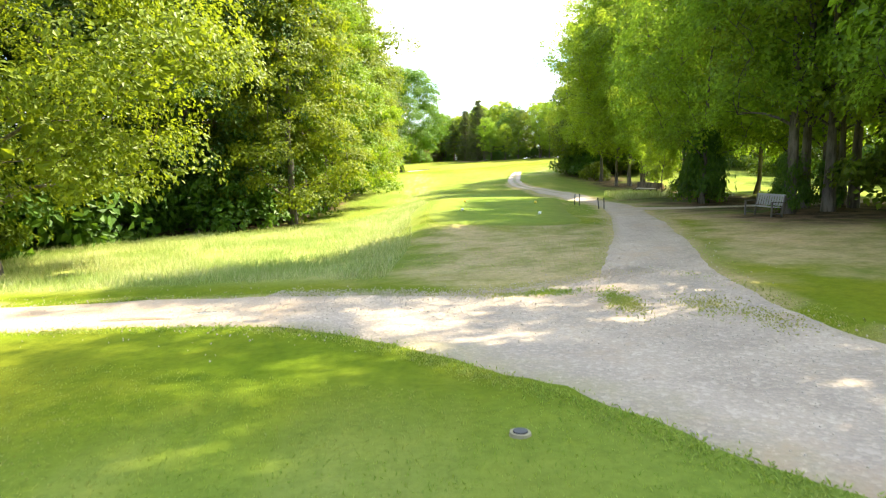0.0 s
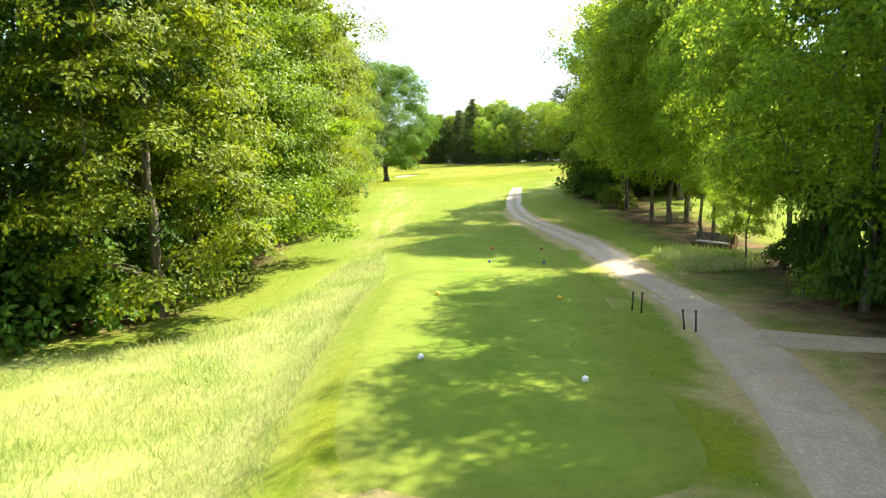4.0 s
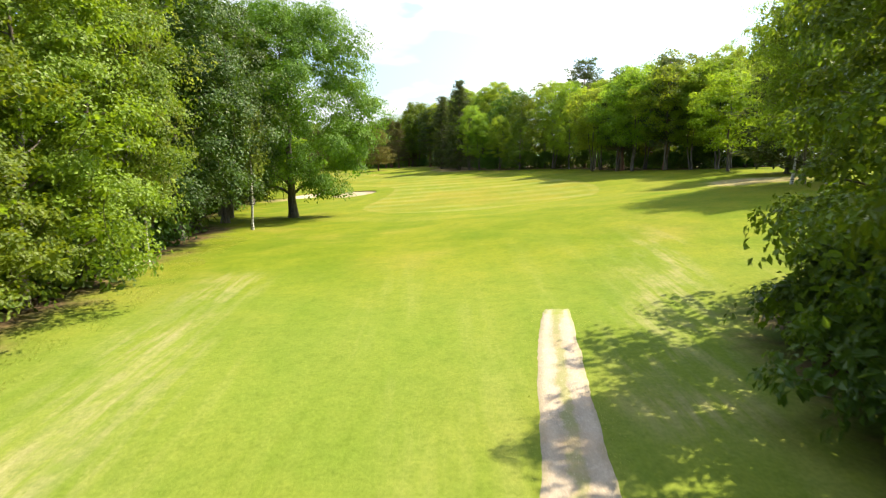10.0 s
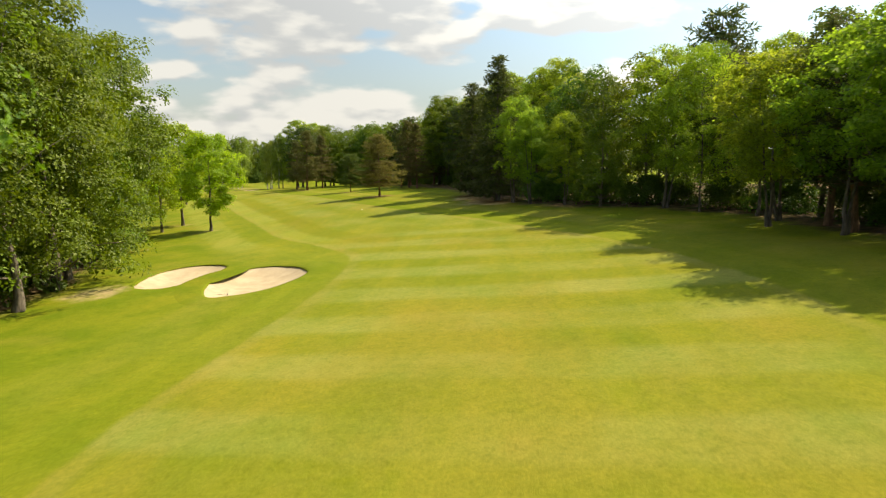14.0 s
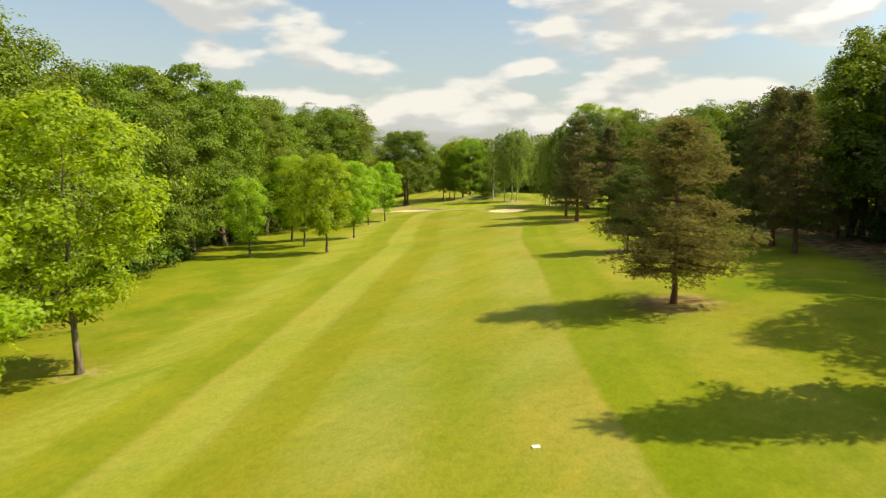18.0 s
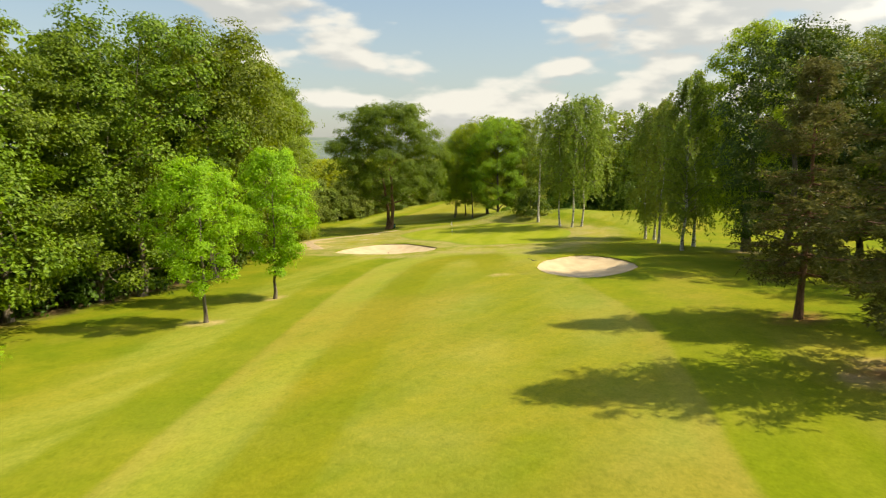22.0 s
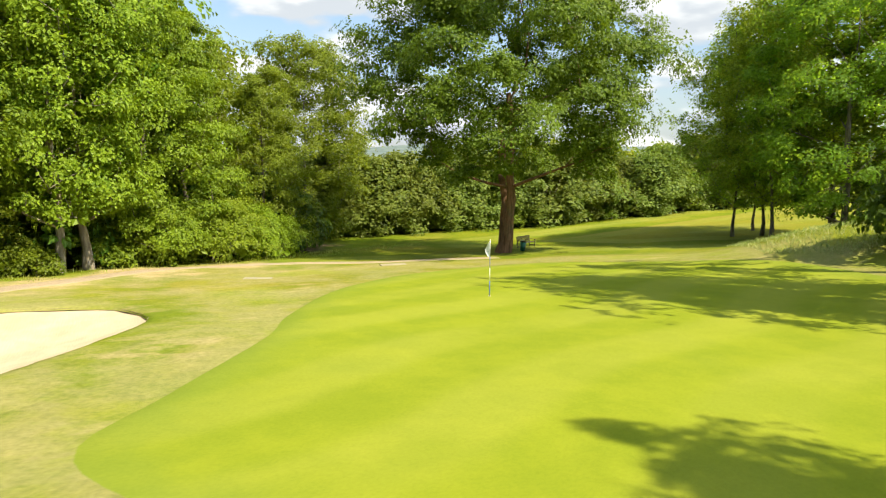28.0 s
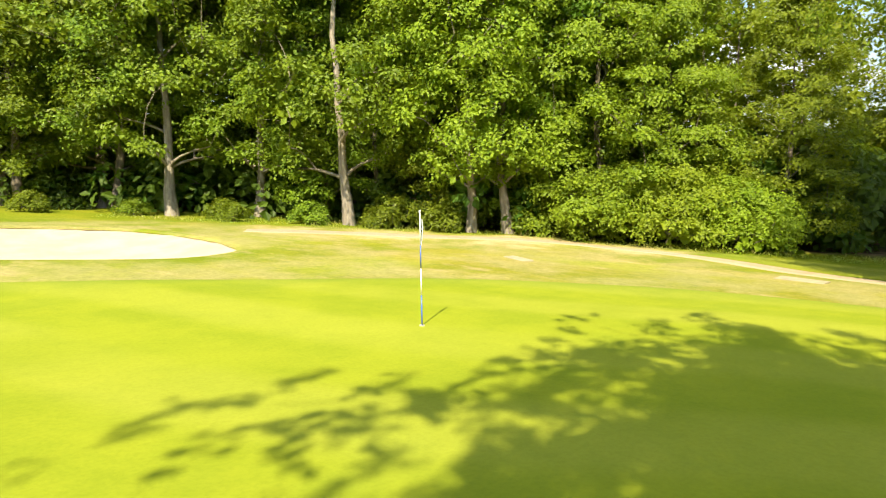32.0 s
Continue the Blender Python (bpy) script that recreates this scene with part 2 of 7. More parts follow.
def ground_mat():
    """Mown grass, rough, wood floor and worn earth, told apart by the distances stored on the sheet."""
    m, n, l, p = mat_base("golf_course_ground")
    fine = noise_node(n, l, 7.0, 6, 0.7)
    mid = noise_node(n, l, 0.9, 5, 0.6)
    wide = noise_node(n, l, 0.10, 4, 0.55)
    wide2 = noise_node(n, l, 0.22, 5, 0.6, None, (1, 1, 1, 0.6))
    wobble = calc(n, l, "MULTIPLY", calc(n, l, "SUBTRACT", noise_node(n, l, 0.35, 4, 0.6), 0.5), 1.6)
    fair = calc(n, l, "ADD", attr(n, "d_fair"), calc(n, l, "MULTIPLY", wobble, 0.35))
    wood = calc(n, l, "ADD", attr(n, "d_wood"), calc(n, l, "MULTIPLY", wobble, 4.0))
    worn = calc(n, l, "ADD", attr(n, "d_worn"), calc(n, l, "MULTIPLY", wobble, 3.6))
    tall = attr(n, "d_tall")
    shade_lush = attr(n, "lush")
    stripe = attr(n, "stripe")
    # rough
    streak_side = noise_node(n, l, 0.5, 5, 0.6, None, (1.0, 0.12, 1, 0.52))
    rough = blend(n, l, mapped(n, l, wide2, 0.35, 0.65), (0.118, 0.160, 0.008), (0.168, 0.188, 0.012))
    rough = blend(n, l, mapped(n, l, wide, 0.50, 0.74, 0, 0.6), rough, (0.235, 0.205, 0.034))
    rough = blend(n, l, mapped(n, l, shade_lush, 0.0, 1.0, 0.0, 0.8), rough, (0.160, 0.208, 0.034))
    combed = noise_node(n, l, 0.55, 6, 0.62, None, (1.0, 0.07, 1, 0.03))
    rough = blend(n, l, calc(n, l, "MULTIPLY", shade_lush, mapped(n, l, combed, 0.50, 0.66, 0.0, 0.45)), rough, (0.245, 0.255, 0.066))
    rough = blend(n, l, calc(n, l, "MULTIPLY", shade_lush, mapped(n, l, combed, 0.46, 0.32, 0.0, 0.5)), rough, (0.112, 0.165, 0.014))
    # semi-rough band round the fairway
    lane = calc(n, l, "MULTIPLY", calc(n, l, "MULTIPLY", mapped(n, l, fair, -11.0, -9.4), attr(n, "hole_side")), mapped(n, l, noise_node(n, l, 0.12, 4, 0.6), 0.3, 0.6, 0.2, 0.7))
    rough = blend(n, l, lane, rough, (0.212, 0.212, 0.030))
    fair_band = calc(n, l, "ADD", fair, calc(n, l, "MULTIPLY", wobble, 0.8))
    band = calc(n, l, "MULTIPLY", mapped(n, l, fair_band, -6.2, -4.4), attr(n, "hole_side"))
    rough = blend(n, l, calc(n, l, "MULTIPLY", band, mapped(n, l, noise_node(n, l, 0.10, 4, 0.6), 0.3, 0.6, 0.35, 0.85)), rough, (0.126, 0.165, 0.005))
    mown = calc(n, l, "MULTIPLY", mapped(n, l, fair, -4.2, -3.6), mapped(n, l, fair, -2.6, -2.2, 1, 0))
    rough = blend(n, l, calc(n, l, "MULTIPLY", mown, mapped(n, l, wide2, 0.35, 0.6, 0.1, 0.5)), rough, (0.190, 0.210, 0.016))
    # lanes mown in the rough on the wood's side
    side_lane = calc(n, l, "MULTIPLY", mapped(n, l, fair_band, -4.6, -3.4, 1, 0), mapped(n, l, fair_band, -9.5, -8.0))
    rough = blend(n, l, calc(n, l, "MULTIPLY", calc(n, l, "MULTIPLY", side_lane, attr(n, "west_side")), mapped(n, l, streak_side, 0.34, 0.62, 0.25, 0.75)), rough, (0.225, 0.245, 0.040))
    # fairway
    fw = blend(n, l, mapped(n, l, wide, 0.3, 0.7), (0.142, 0.172, 0.012), (0.182, 0.190, 0.020))
    fw = blend(n, l, mapped(n, l, mid, 0.4, 0.75, 0, 0.5), fw, (0.152, 0.172, 0.004))
    streak = noise_node(n, l, 0.5, 5, 0.6, None, (1.0, 0.10, 1, -0.52))
    fw = blend(n, l, mapped(n, l, streak, 0.42, 0.62, 0.0, 0.4), fw, (0.222, 0.216, 0.018))
    uneven = mapped(n, l, noise_node(n, l, 0.09, 4, 0.6), 0.32, 0.66, 0.14, 0.66)
    fw = blend(n, l, calc(n, l, "MULTIPLY", mapped(n, l, calc(n, l, "ADD", stripe, calc(n, l, "MULTIPLY", wobble, 0.18)), 0.22, 0.78), uneven), fw, (0.224, 0.242, 0.060))
    edge = calc(n, l, "MULTIPLY", mapped(n, l, fair, 0.2, 0.6), mapped(n, l, fair, 3.4, 4.0, 1, 0))
    west = attr(n, "west_side")
    fw = blend(n, l, calc(n, l, "MULTIPLY", calc(n, l, "MULTIPLY", edge, west), 0.45), fw, (0.225, 0.252, 0.034))
    turn = calc(n, l, "MULTIPLY", mapped(n, l, fair, 4.0, 4.5), mapped(n, l, fair, 7.6, 8.2, 1, 0))
    fw = blend(n, l, calc(n, l, "MULTIPLY", calc(n, l, "MULTIPLY", turn, west), 0.5), fw, (0.150, 0.160, 0.006))
    rim = calc(n, l, "MULTIPLY", mapped(n, l, fair, -0.2, 0.2), mapped(n, l, fair, 0.8, 1.6, 1, 0))
    fw = blend(n, l, calc(n, l, "MULTIPLY", rim, 0.22), fw, (0.255, 0.225, 0.060))
    parched = noise_node(n, l, 0.055, 5, 0.62, None, (1.0, 0.5, 1, -0.5))
    fw = blend(n, l, mapped(n, l, parched, 0.48, 0.66, 0.0, 0.5), fw, (0.222, 0.186, 0.026))
    col = blend(n, l, mapped(n, l, fair, -0.25, 0.35), rough, fw)
    # tall dry grass
    dry = blend(n, l, mid, (0.225, 0.270, 0.065), (0.370, 0.360, 0.160))
    col = blend(n, l, calc(n, l, "MULTIPLY", mapped(n, l, tall, -1.0, 1.5), mapped(n, l, wide2, 0.3, 0.7, 0.35, 0.95)), col, dry)
    apron = calc(n, l, "MULTIPLY", attr(n, "apron"), mapped(n, l, noise_node(n, l, 0.28, 5, 0.65), 0.36, 0.62, 0.05, 0.9))
    col = blend(n, l, apron, col, (0.252, 0.232, 0.086))
    bald = calc(n, l, "MULTIPLY", attr(n, "apron"), mapped(n, l, noise_node(n, l, 0.42, 6, 0.68, None, (1.0, 0.5, 1, 0.9)), 0.56, 0.68, 0.0, 0.6))
    col = blend(n, l, bald, col, (0.330, 0.268, 0.130))
    # worn earth
    earth = blend(n, l, mid, (0.315, 0.228, 0.112), (0.500, 0.395, 0.225))
    col = blend(n, l, calc(n, l, "MULTIPLY", mapped(n, l, worn, -1.4, 1.6, 0, 0.92), mapped(n, l, noise_node(n, l, 0.7, 6, 0.68), 0.34, 0.60, 0.48, 1.0)), col, earth)
    bed = calc(n, l, "MULTIPLY", attr(n, "needle_bed"), mapped(n, l, noise_node(n, l, 0.5, 6, 0.68), 0.34, 0.60, 0.15, 0.95))
    col = blend(n, l, bed, col, blend(n, l, mid, (0.150, 0.082, 0.034), (0.265, 0.160, 0.062)))
    wisps = noise_node(n, l, 1.5, 6, 0.66, None, (1.0, 0.10, 1, 0.03))
    trod = calc(n, l, "MULTIPLY", calc(n, l, "MULTIPLY", attr(n, "trodden"), mapped(n, l, wisps, 0.40, 0.66, 0.0, 0.6)), mapped(n, l, wide2, 0.36, 0.58, 0.25, 1.0))
    col = blend(n, l, trod, col, (0.345, 0.292, 0.165))
    # dry trodden verge of the paths
    verge = calc(n, l, "ADD", attr(n, "d_path"), calc(n, l, "MULTIPLY", wobble, 0.9))
    col = blend(n, l, mapped(n, l, verge, 0.05, 0.75, 0.75, 0.0), col, earth)
    # wood floor
    litter = blend(n, l, mapped(n, l, mid, 0.35, 0.65), (0.050, 0.038, 0.022), (0.165, 0.112, 0.064))
    litter = blend(n, l, mapped(n, l, wide2, 0.52, 0.64, 0, 0.85), litter, (0.060, 0.095, 0.018))
    col = blend(n, l, mapped(n, l, wood, -1.5, 2.5), col, litter)
    col = blend(n, l, mapped(n, l, fine, 0.3, 0.75, 0.0, 0.5), col, blend(n, l, 1.0, col, (0.42, 0.48, 0.35), "MULTIPLY"))
    clump = noise_node(n, l, 1.7, 7, 0.78)
    col = blend(n, l, mapped(n, l, clump, 0.46, 0.72, 0.0, 0.42), col, blend(n, l, 1.0, col, (0.5, 0.62, 0.45), "MULTIPLY"))
    col = blend(n, l, mapped(n, l, clump, 0.5, 0.28, 0.0, 0.4), col, blend(n, l, 1.0, col, (1.35, 1.25, 1.3), "MULTIPLY"))
    drift = noise_node(n, l, 0.14, 6, 0.68, None, (1.0, 0.45, 1, -0.3))
    col = blend(n, l, mapped(n, l, drift, 0.48, 0.68, 0.0, 0.5), col, blend(n, l, 1.0, col, (1.28, 1.10, 1.3), "MULTIPLY"))
    col = blend(n, l, mapped(n, l, drift, 0.5, 0.34, 0.0, 0.45), col, blend(n, l, 1.0, col, (0.70, 0.86, 0.6), "MULTIPLY"))
    l.new(col, p.inputs["Base Color"])
    p.inputs["Roughness"].default_value = 1.0
    p.inputs["Specular IOR Level"].default_value = 0.05
    bump(n, l, p, fine, 0.55, 0.05)
    return m


def turf_mat(name, a, b, stripe_col, worn_col, fine_scale=14.0, patchy=0.18):
    """Close-mown turf of a green or a tee."""
    m, n, l, p = mat_base(name)
    fine = noise_node(n, l, fine_scale, 5, 0.65)
    mid = noise_node(n, l, 0.55, 5, 0.6)
    wide = noise_node(n, l, 0.16, 3, 0.5)
    col = blend(n, l, mapped(n, l, mid, 0.35, 0.65), a, b)
    col = blend(n, l, calc(n, l, "MULTIPLY", mapped(n, l, attr(n, "stripe"), 0.2, 0.8), mapped(n, l, wide, 0.35, 0.6, 0.15, 0.5)), col, stripe_col)
    edge = calc(n, l, "ADD", attr(n, "d_edge"), calc(n, l, "MULTIPLY", mid, 2.0))
    col = blend(n, l, mapped(n, l, edge, 0.9, 3.4, 0.85, 0.0), col, worn_col)
    col = blend(n, l, mapped(n, l, wide, 0.55, 0.75, 0, 0.4), col, worn_col)
    col = blend(n, l, mapped(n, l, fine, 0.35, 0.75, 0.0, 0.22), col, blend(n, l, 1.0, col, (0.5, 0.55, 0.4), "MULTIPLY"))
    clump = noise_node(n, l, 1.6, 7, 0.75)
    col = blend(n, l, mapped(n, l, clump, 0.45, 0.72, 0.0, patchy), col, blend(n, l, 1.0, col, (0.6, 0.68, 0.6), "MULTIPLY"))
    col = blend(n, l, mapped(n, l, clump, 0.5, 0.28, 0.0, patchy), col, blend(n, l, 1.0, col, (1.3, 1.2, 1.4), "MULTIPLY"))
    l.new(col, p.inputs["Base Color"])
    p.inputs["Roughness"].default_value = 1.0
    p.inputs["Specular IOR Level"].default_value = 0.06
    bump(n, l, p, fine, 0.35, 0.015)
    return m


def gravel_mat(name, pale, grey, green_amount):
    m, n, l, p = mat_base(name)
    stones = n.new("ShaderNodeTexVoronoi")
    stones.inputs["Scale"].default_value = 16.0
    geo = n.new("ShaderNodeNewGeometry").outputs["Position"]
    l.new(geo, stones.inputs["Vector"])
    mid = noise_node(n, l, 0.8, 6, 0.65)
    wide = noise_node(n, l, 0.22, 3, 0.5)
    fine = noise_node(n, l, 30.0, 4, 0.7)
    col = blend(n, l, mapped(n, l, mid, 0.3, 0.7), grey, pale)
    col = blend(n, l, mapped(n, l, fine, 0.3, 0.7, 0.0, 0.5), col, tuple(0.62 * x for x in grey))
    col = blend(n, l, mapped(n, l, stones.outputs["Color"], 0.55, 0.9, 0.0, 0.3), col, tuple(min(0.6, 1.5 * x) for x in pale))
    col = blend(n, l, mapped(n, l, noise_node(n, l, 3.2, 6, 0.75), 0.5, 0.75, 0.0, 0.4), col, tuple(0.75 * x for x in grey))
    side = calc(n, l, "ADD", attr(n, "across"), calc(n, l, "MULTIPLY", calc(n, l, "SUBTRACT", mid, 0.5), 0.9))
    mid_strip = mapped(n, l, calc(n, l, "ABSOLUTE", side), 0.10, 0.30, 1.0, 0.0)
    col = blend(n, l, calc(n, l, "MULTIPLY", mid_strip, calc(n, l, "MULTIPLY", attr(n, "crown"), green_amount)), col, (0.190, 0.190, 0.060))
    edge = mapped(n, l, calc(n, l, "ABSOLUTE", side), 0.66, 1.02)
    col = blend(n, l, calc(n, l, "MULTIPLY", calc(n, l, "MULTIPLY", edge, attr(n, "rimmed")), 0.8), col, (0.250, 0.215, 0.110))
    col = blend(n, l, mapped(n, l, wide, 0.55, 0.75, 0, 0.3), col, (0.300, 0.270, 0.220))
    soil = calc(n, l, "ADD", mapped(n, l, noise_node(n, l, 0.45, 7, 0.7), 0.50, 0.66, 0.0, 0.65), calc(n, l, "MULTIPLY", attr(n, "dirt"), mapped(n, l, noise_node(n, l, 1.1, 6, 0.7), 0.32, 0.60, 0.2, 0.9)))
    col = blend(n, l, calc(n, l, "MINIMUM", soil, 1.0), col, (0.330, 0.235, 0.145))
    col = blend(n, l, mapped(n, l, noise_node(n, l, 11.0, 3, 0.8), 0.56, 0.72, 0.0, 0.45), col, tuple(min(0.6, 1.45 * x) for x in pale))
    rut = mapped(n, l, calc(n, l, "ABSOLUTE", calc(n, l, "SUBTRACT", calc(n, l, "ABSOLUTE", side), 0.55)), 0.05, 0.26, 0.16, 0.0)
    col = blend(n, l, calc(n, l, "MULTIPLY", rut, calc(n, l, "ADD", attr(n, "crown"), 0.35)), col, tuple(min(0.6, 1.3 * x) for x in pale))
    over = calc(n, l, "ADD", calc(n, l, "MULTIPLY", attr(n, "fade"), 1.5), calc(n, l, "SUBTRACT", calc(n, l, "MULTIPLY", mid, 1.2), rut))
    col = blend(n, l, mapped(n, l, over, 0.85, 1.25), col, (0.178, 0.200, 0.026))
    l.new(col, p.inputs["Base Color"])
    p.inputs["Roughness"].default_value = 0.92
    bump(n, l, p, stones.outputs["Distance"], 0.5, 0.02)
    return m


def sand_mat():
    m, n, l, p = mat_base("bunker_sand")
    mid = noise_node(n, l, 0.7, 6, 0.6)
    rake = noise_node(n, l, 5.0, 3, 0.5, None, (0.4, 3.0, 1, 0.6))
    col = blend(n, l, mapped(n, l, mid, 0.3, 0.7), (0.350, 0.274, 0.174), (0.436, 0.352, 0.234))
    l.new(col, p.inputs["Base Color"])
    p.inputs["Roughness"].default_value = 0.95
    bump(n, l, p, rake, 0.35, 0.03)
    return m


M_GROUND = ground_mat()
M_GREEN = turf_mat("putting_green_turf", (0.158, 0.196, 0.012), (0.186, 0.218, 0.014), (0.236, 0.252, 0.032), (0.142, 0.184, 0.022))
M_TEE = turf_mat("tee_turf", (0.118, 0.180, 0.020), (0.150, 0.200, 0.026), (0.165, 0.212, 0.032), (0.150, 0.176, 0.030), 10.0, 0.6)
M_GRAVEL = gravel_mat("path_gravel", (0.405, 0.330, 0.245), (0.280, 0.226, 0.168), 0.85)
M_DIRT = gravel_mat("track_dirt", (0.34, 0.27, 0.175), (0.25, 0.19, 0.115), 0.3)
M_SAND = sand_mat()
M_LEAF_MID = leaf_mat("broadleaf_leaves", (0.056, 0.098, 0.007), (0.138, 0.196, 0.011), (0.28, 0.39, 0.016), 0.28)
M_LEAF_LIGHT = leaf_mat("fresh_leaves", (0.070, 0.116, 0.008), (0.160, 0.218, 0.012), (0.34, 0.46, 0.016), 0.32)
M_LEAF_DARK = leaf_mat("deep_leaves", (0.034, 0.074, 0.009), (0.074, 0.135, 0.013), (0.17, 0.29, 0.018), 0.34)
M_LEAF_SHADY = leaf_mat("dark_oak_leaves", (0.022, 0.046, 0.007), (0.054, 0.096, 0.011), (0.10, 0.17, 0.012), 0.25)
M_LEAF_OLIVE = leaf_mat("olive_leaves", (0.085, 0.136, 0.009), (0.190, 0.246, 0.016), (0.36, 0.45, 0.020), 0.40)
M_LEAF_FRESH = leaf_mat("young_maple_leaves", (0.122, 0.220, 0.012), (0.215, 0.330, 0.018), (0.46, 0.66, 0.028), 0.46)
M_BIRCH_LEAF = leaf_mat("birch_leaves", (0.085, 0.135, 0.018), (0.180, 0.235, 0.040), (0.30, 0.40, 0.045), 0.45)
M_NEEDLE = leaf_mat("pine_needles", (0.040, 0.066, 0.018), (0.098, 0.122, 0.032), (0.14, 0.19, 0.040), 0.25)
M_LARCH = leaf_mat("larch_needles", (0.074, 0.086, 0.018), (0.190, 0.176, 0.046), (0.32, 0.31, 0.065), 0.36)
M_LARCH_DEEP = leaf_mat("deep_larch_needles", (0.052, 0.066, 0.016), (0.124, 0.128, 0.031), (0.20, 0.20, 0.050), 0.3)
M_LEAF_OAK = leaf_mat("oak_leaves", (0.042, 0.094, 0.007), (0.122, 0.206, 0.012), (0.22, 0.38, 0.014), 0.28)
M_LEAF_WOOD = leaf_mat("woodland_leaves", (0.034, 0.066, 0.006), (0.134, 0.196, 0.010), (0.24, 0.36, 0.012), 0.26)
M_NEEDLE_PALE = leaf_mat("young_pine_needles", (0.050, 0.082, 0.018), (0.128, 0.156, 0.034), (0.17, 0.23, 0.040), 0.28)
M_LEAF_HEDGE = leaf_mat("hedge_leaves", (0.070, 0.115, 0.014), (0.150, 0.190, 0.032), (0.29, 0.36, 0.036), 0.40)
# broadleaf leaves again, with the backlight glow put into a stronger through-colour
M_LEAF_BACKLIT = leaf_mat("backlit_leaves", (0.056, 0.106, 0.012), (0.130, 0.200, 0.020), (0.42, 0.58, 0.035), 0.56)
M_BARK = bark_mat("grey_brown_bark", (0.055, 0.043, 0.032), (0.165, 0.140, 0.110))
M_BARK_PALE = bark_mat("pale_bark", (0.140, 0.120, 0.092), (0.270, 0.240, 0.195))
M_BARK_RED = bark_mat("red_brown_bark", (0.085, 0.045, 0.026), (0.230, 0.120, 0.070))
M_BARK_BIRCH = bark_mat("white_birch_bark", (0.380, 0.360, 0.330), (0.600, 0.580, 0.540), 4.0, (0.040, 0.035, 0.030))


# ---- mesh helpers ----
def mesh_quads(name, v, quads, mat, smooth=False):
    """A mesh from arrays of places and four-cornered faces."""
    me = bpy.data.meshes.new(name)
    v, quads = np.asarray(v, np.float32), np.asarray(quads, np.int32)
    me.vertices.add(len(v))
    me.vertices.foreach_set("co", v.ravel())
    me.loops.add(quads.size)
    me.loops.foreach_set("vertex_index", quads.ravel())
    me.polygons.add(len(quads))
    me.polygons.foreach_set("loop_start", np.arange(0, quads.size, 4, dtype=np.int32))
    me.polygons.foreach_set("use_smooth", np.full(len(quads), smooth))
    me.update(calc_edges=True)
    me.validate()
    if mat:
        me.materials.append(mat)
    return me


def set_attr(me, name, values):
    a = me.attributes.new(name, "FLOAT", "POINT")
    a.data.foreach_set("value", np.asarray(values, np.float32))


def part(name, data, parent, label=""):
    """Links a mesh, or a bmesh with its material, as one part under a thing."""
    ob = new(name, data)
    ob.parent = parent
    if label:
        tagged(ob, label)
    return ob


def bm_mesh(name, bm, mat, smooth=False):
    me = bpy.data.meshes.new(name)
    bmesh.ops.recalc_face_normals(bm, faces=bm.faces)
    bm.to_mesh(me)
    bm.free()
    if smooth:
        me.polygons.foreach_set("use_smooth", np.full(len(me.polygons), True))
    me.materials.append(mat)
    return me


def add_box(bm, size, at, rot=(0, 0, 0), bevel=0.0):
    r = bmesh.ops.create_cube(bm, size=1.0)
    m = pose(*at, *rot) @ Matrix.Diagonal((*size, 1))
    bmesh.ops.transform(bm, matrix=m, verts=r["verts"])
    if bevel:
        edges = list({e for v in r["verts"] for e in v.link_edges})
        bmesh.ops.bevel(bm, geom=edges, offset=bevel, segments=2, affect="EDGES", profile=0.6)


def add_rod(bm, a, b, r0, r1=None, sides=10):
    a, b = Vector(a), Vector(b)
    q = (b - a).to_track_quat("Z", "Y").to_matrix().to_4x4()
    bmesh.ops.create_cone(bm, cap_ends=True, segments=sides, radius1=r0, radius2=r0 if r1 is None else r1, depth=(b - a).length,
                          matrix=Matrix.Translation((a + b) / 2) @ q)


class Tubes:
    """Collects tapering, bending tubes of one mesh: trunks, limbs and stems."""

    def __init__(self):
        self.v, self.f, self.n = [], [], 0

    def add(self, pts, radii, sides=7, lumps=0.0, rng=None):
        pts = np.asarray(pts, float)
        tang = np.gradient(pts, axis=0)
        tang /= np.linalg.norm(tang, axis=1)[:, None] + 1e-9
        ref = np.array([1.0, 0.13, 0.07])
        a = np.cross(tang, ref)
        a /= np.linalg.norm(a, axis=1)[:, None] + 1e-9
        b = np.cross(tang, a)
        ang = np.linspace(0, 2 * np.pi, sides, endpoint=False)
        rr = np.asarray(radii, float)[:, None] * np.ones(sides)
        if lumps and rng is not None:
            rr = rr * (1 + lumps * rng.normal(size=rr.shape))
        ring = pts[:, None] + rr[..., None] * (np.cos(ang)[None, :, None] * a[:, None] + np.sin(ang)[None, :, None] * b[:, None])
        k = len(pts)
        i = np.arange(k - 1)[:, None] * sides
        j = np.arange(sides)[None]
        jn = (j + 1) % sides
        self.f.append(np.stack([i + j, i + jn, i + sides + jn, i + sides + j], -1).reshape(-1, 4) + self.n)
        self.v.append(ring.reshape(-1, 3))
        self.n += k * sides

    def mesh(self, name, mat):
        return mesh_quads(name, np.concatenate(self.v), np.concatenate(self.f), mat, True)


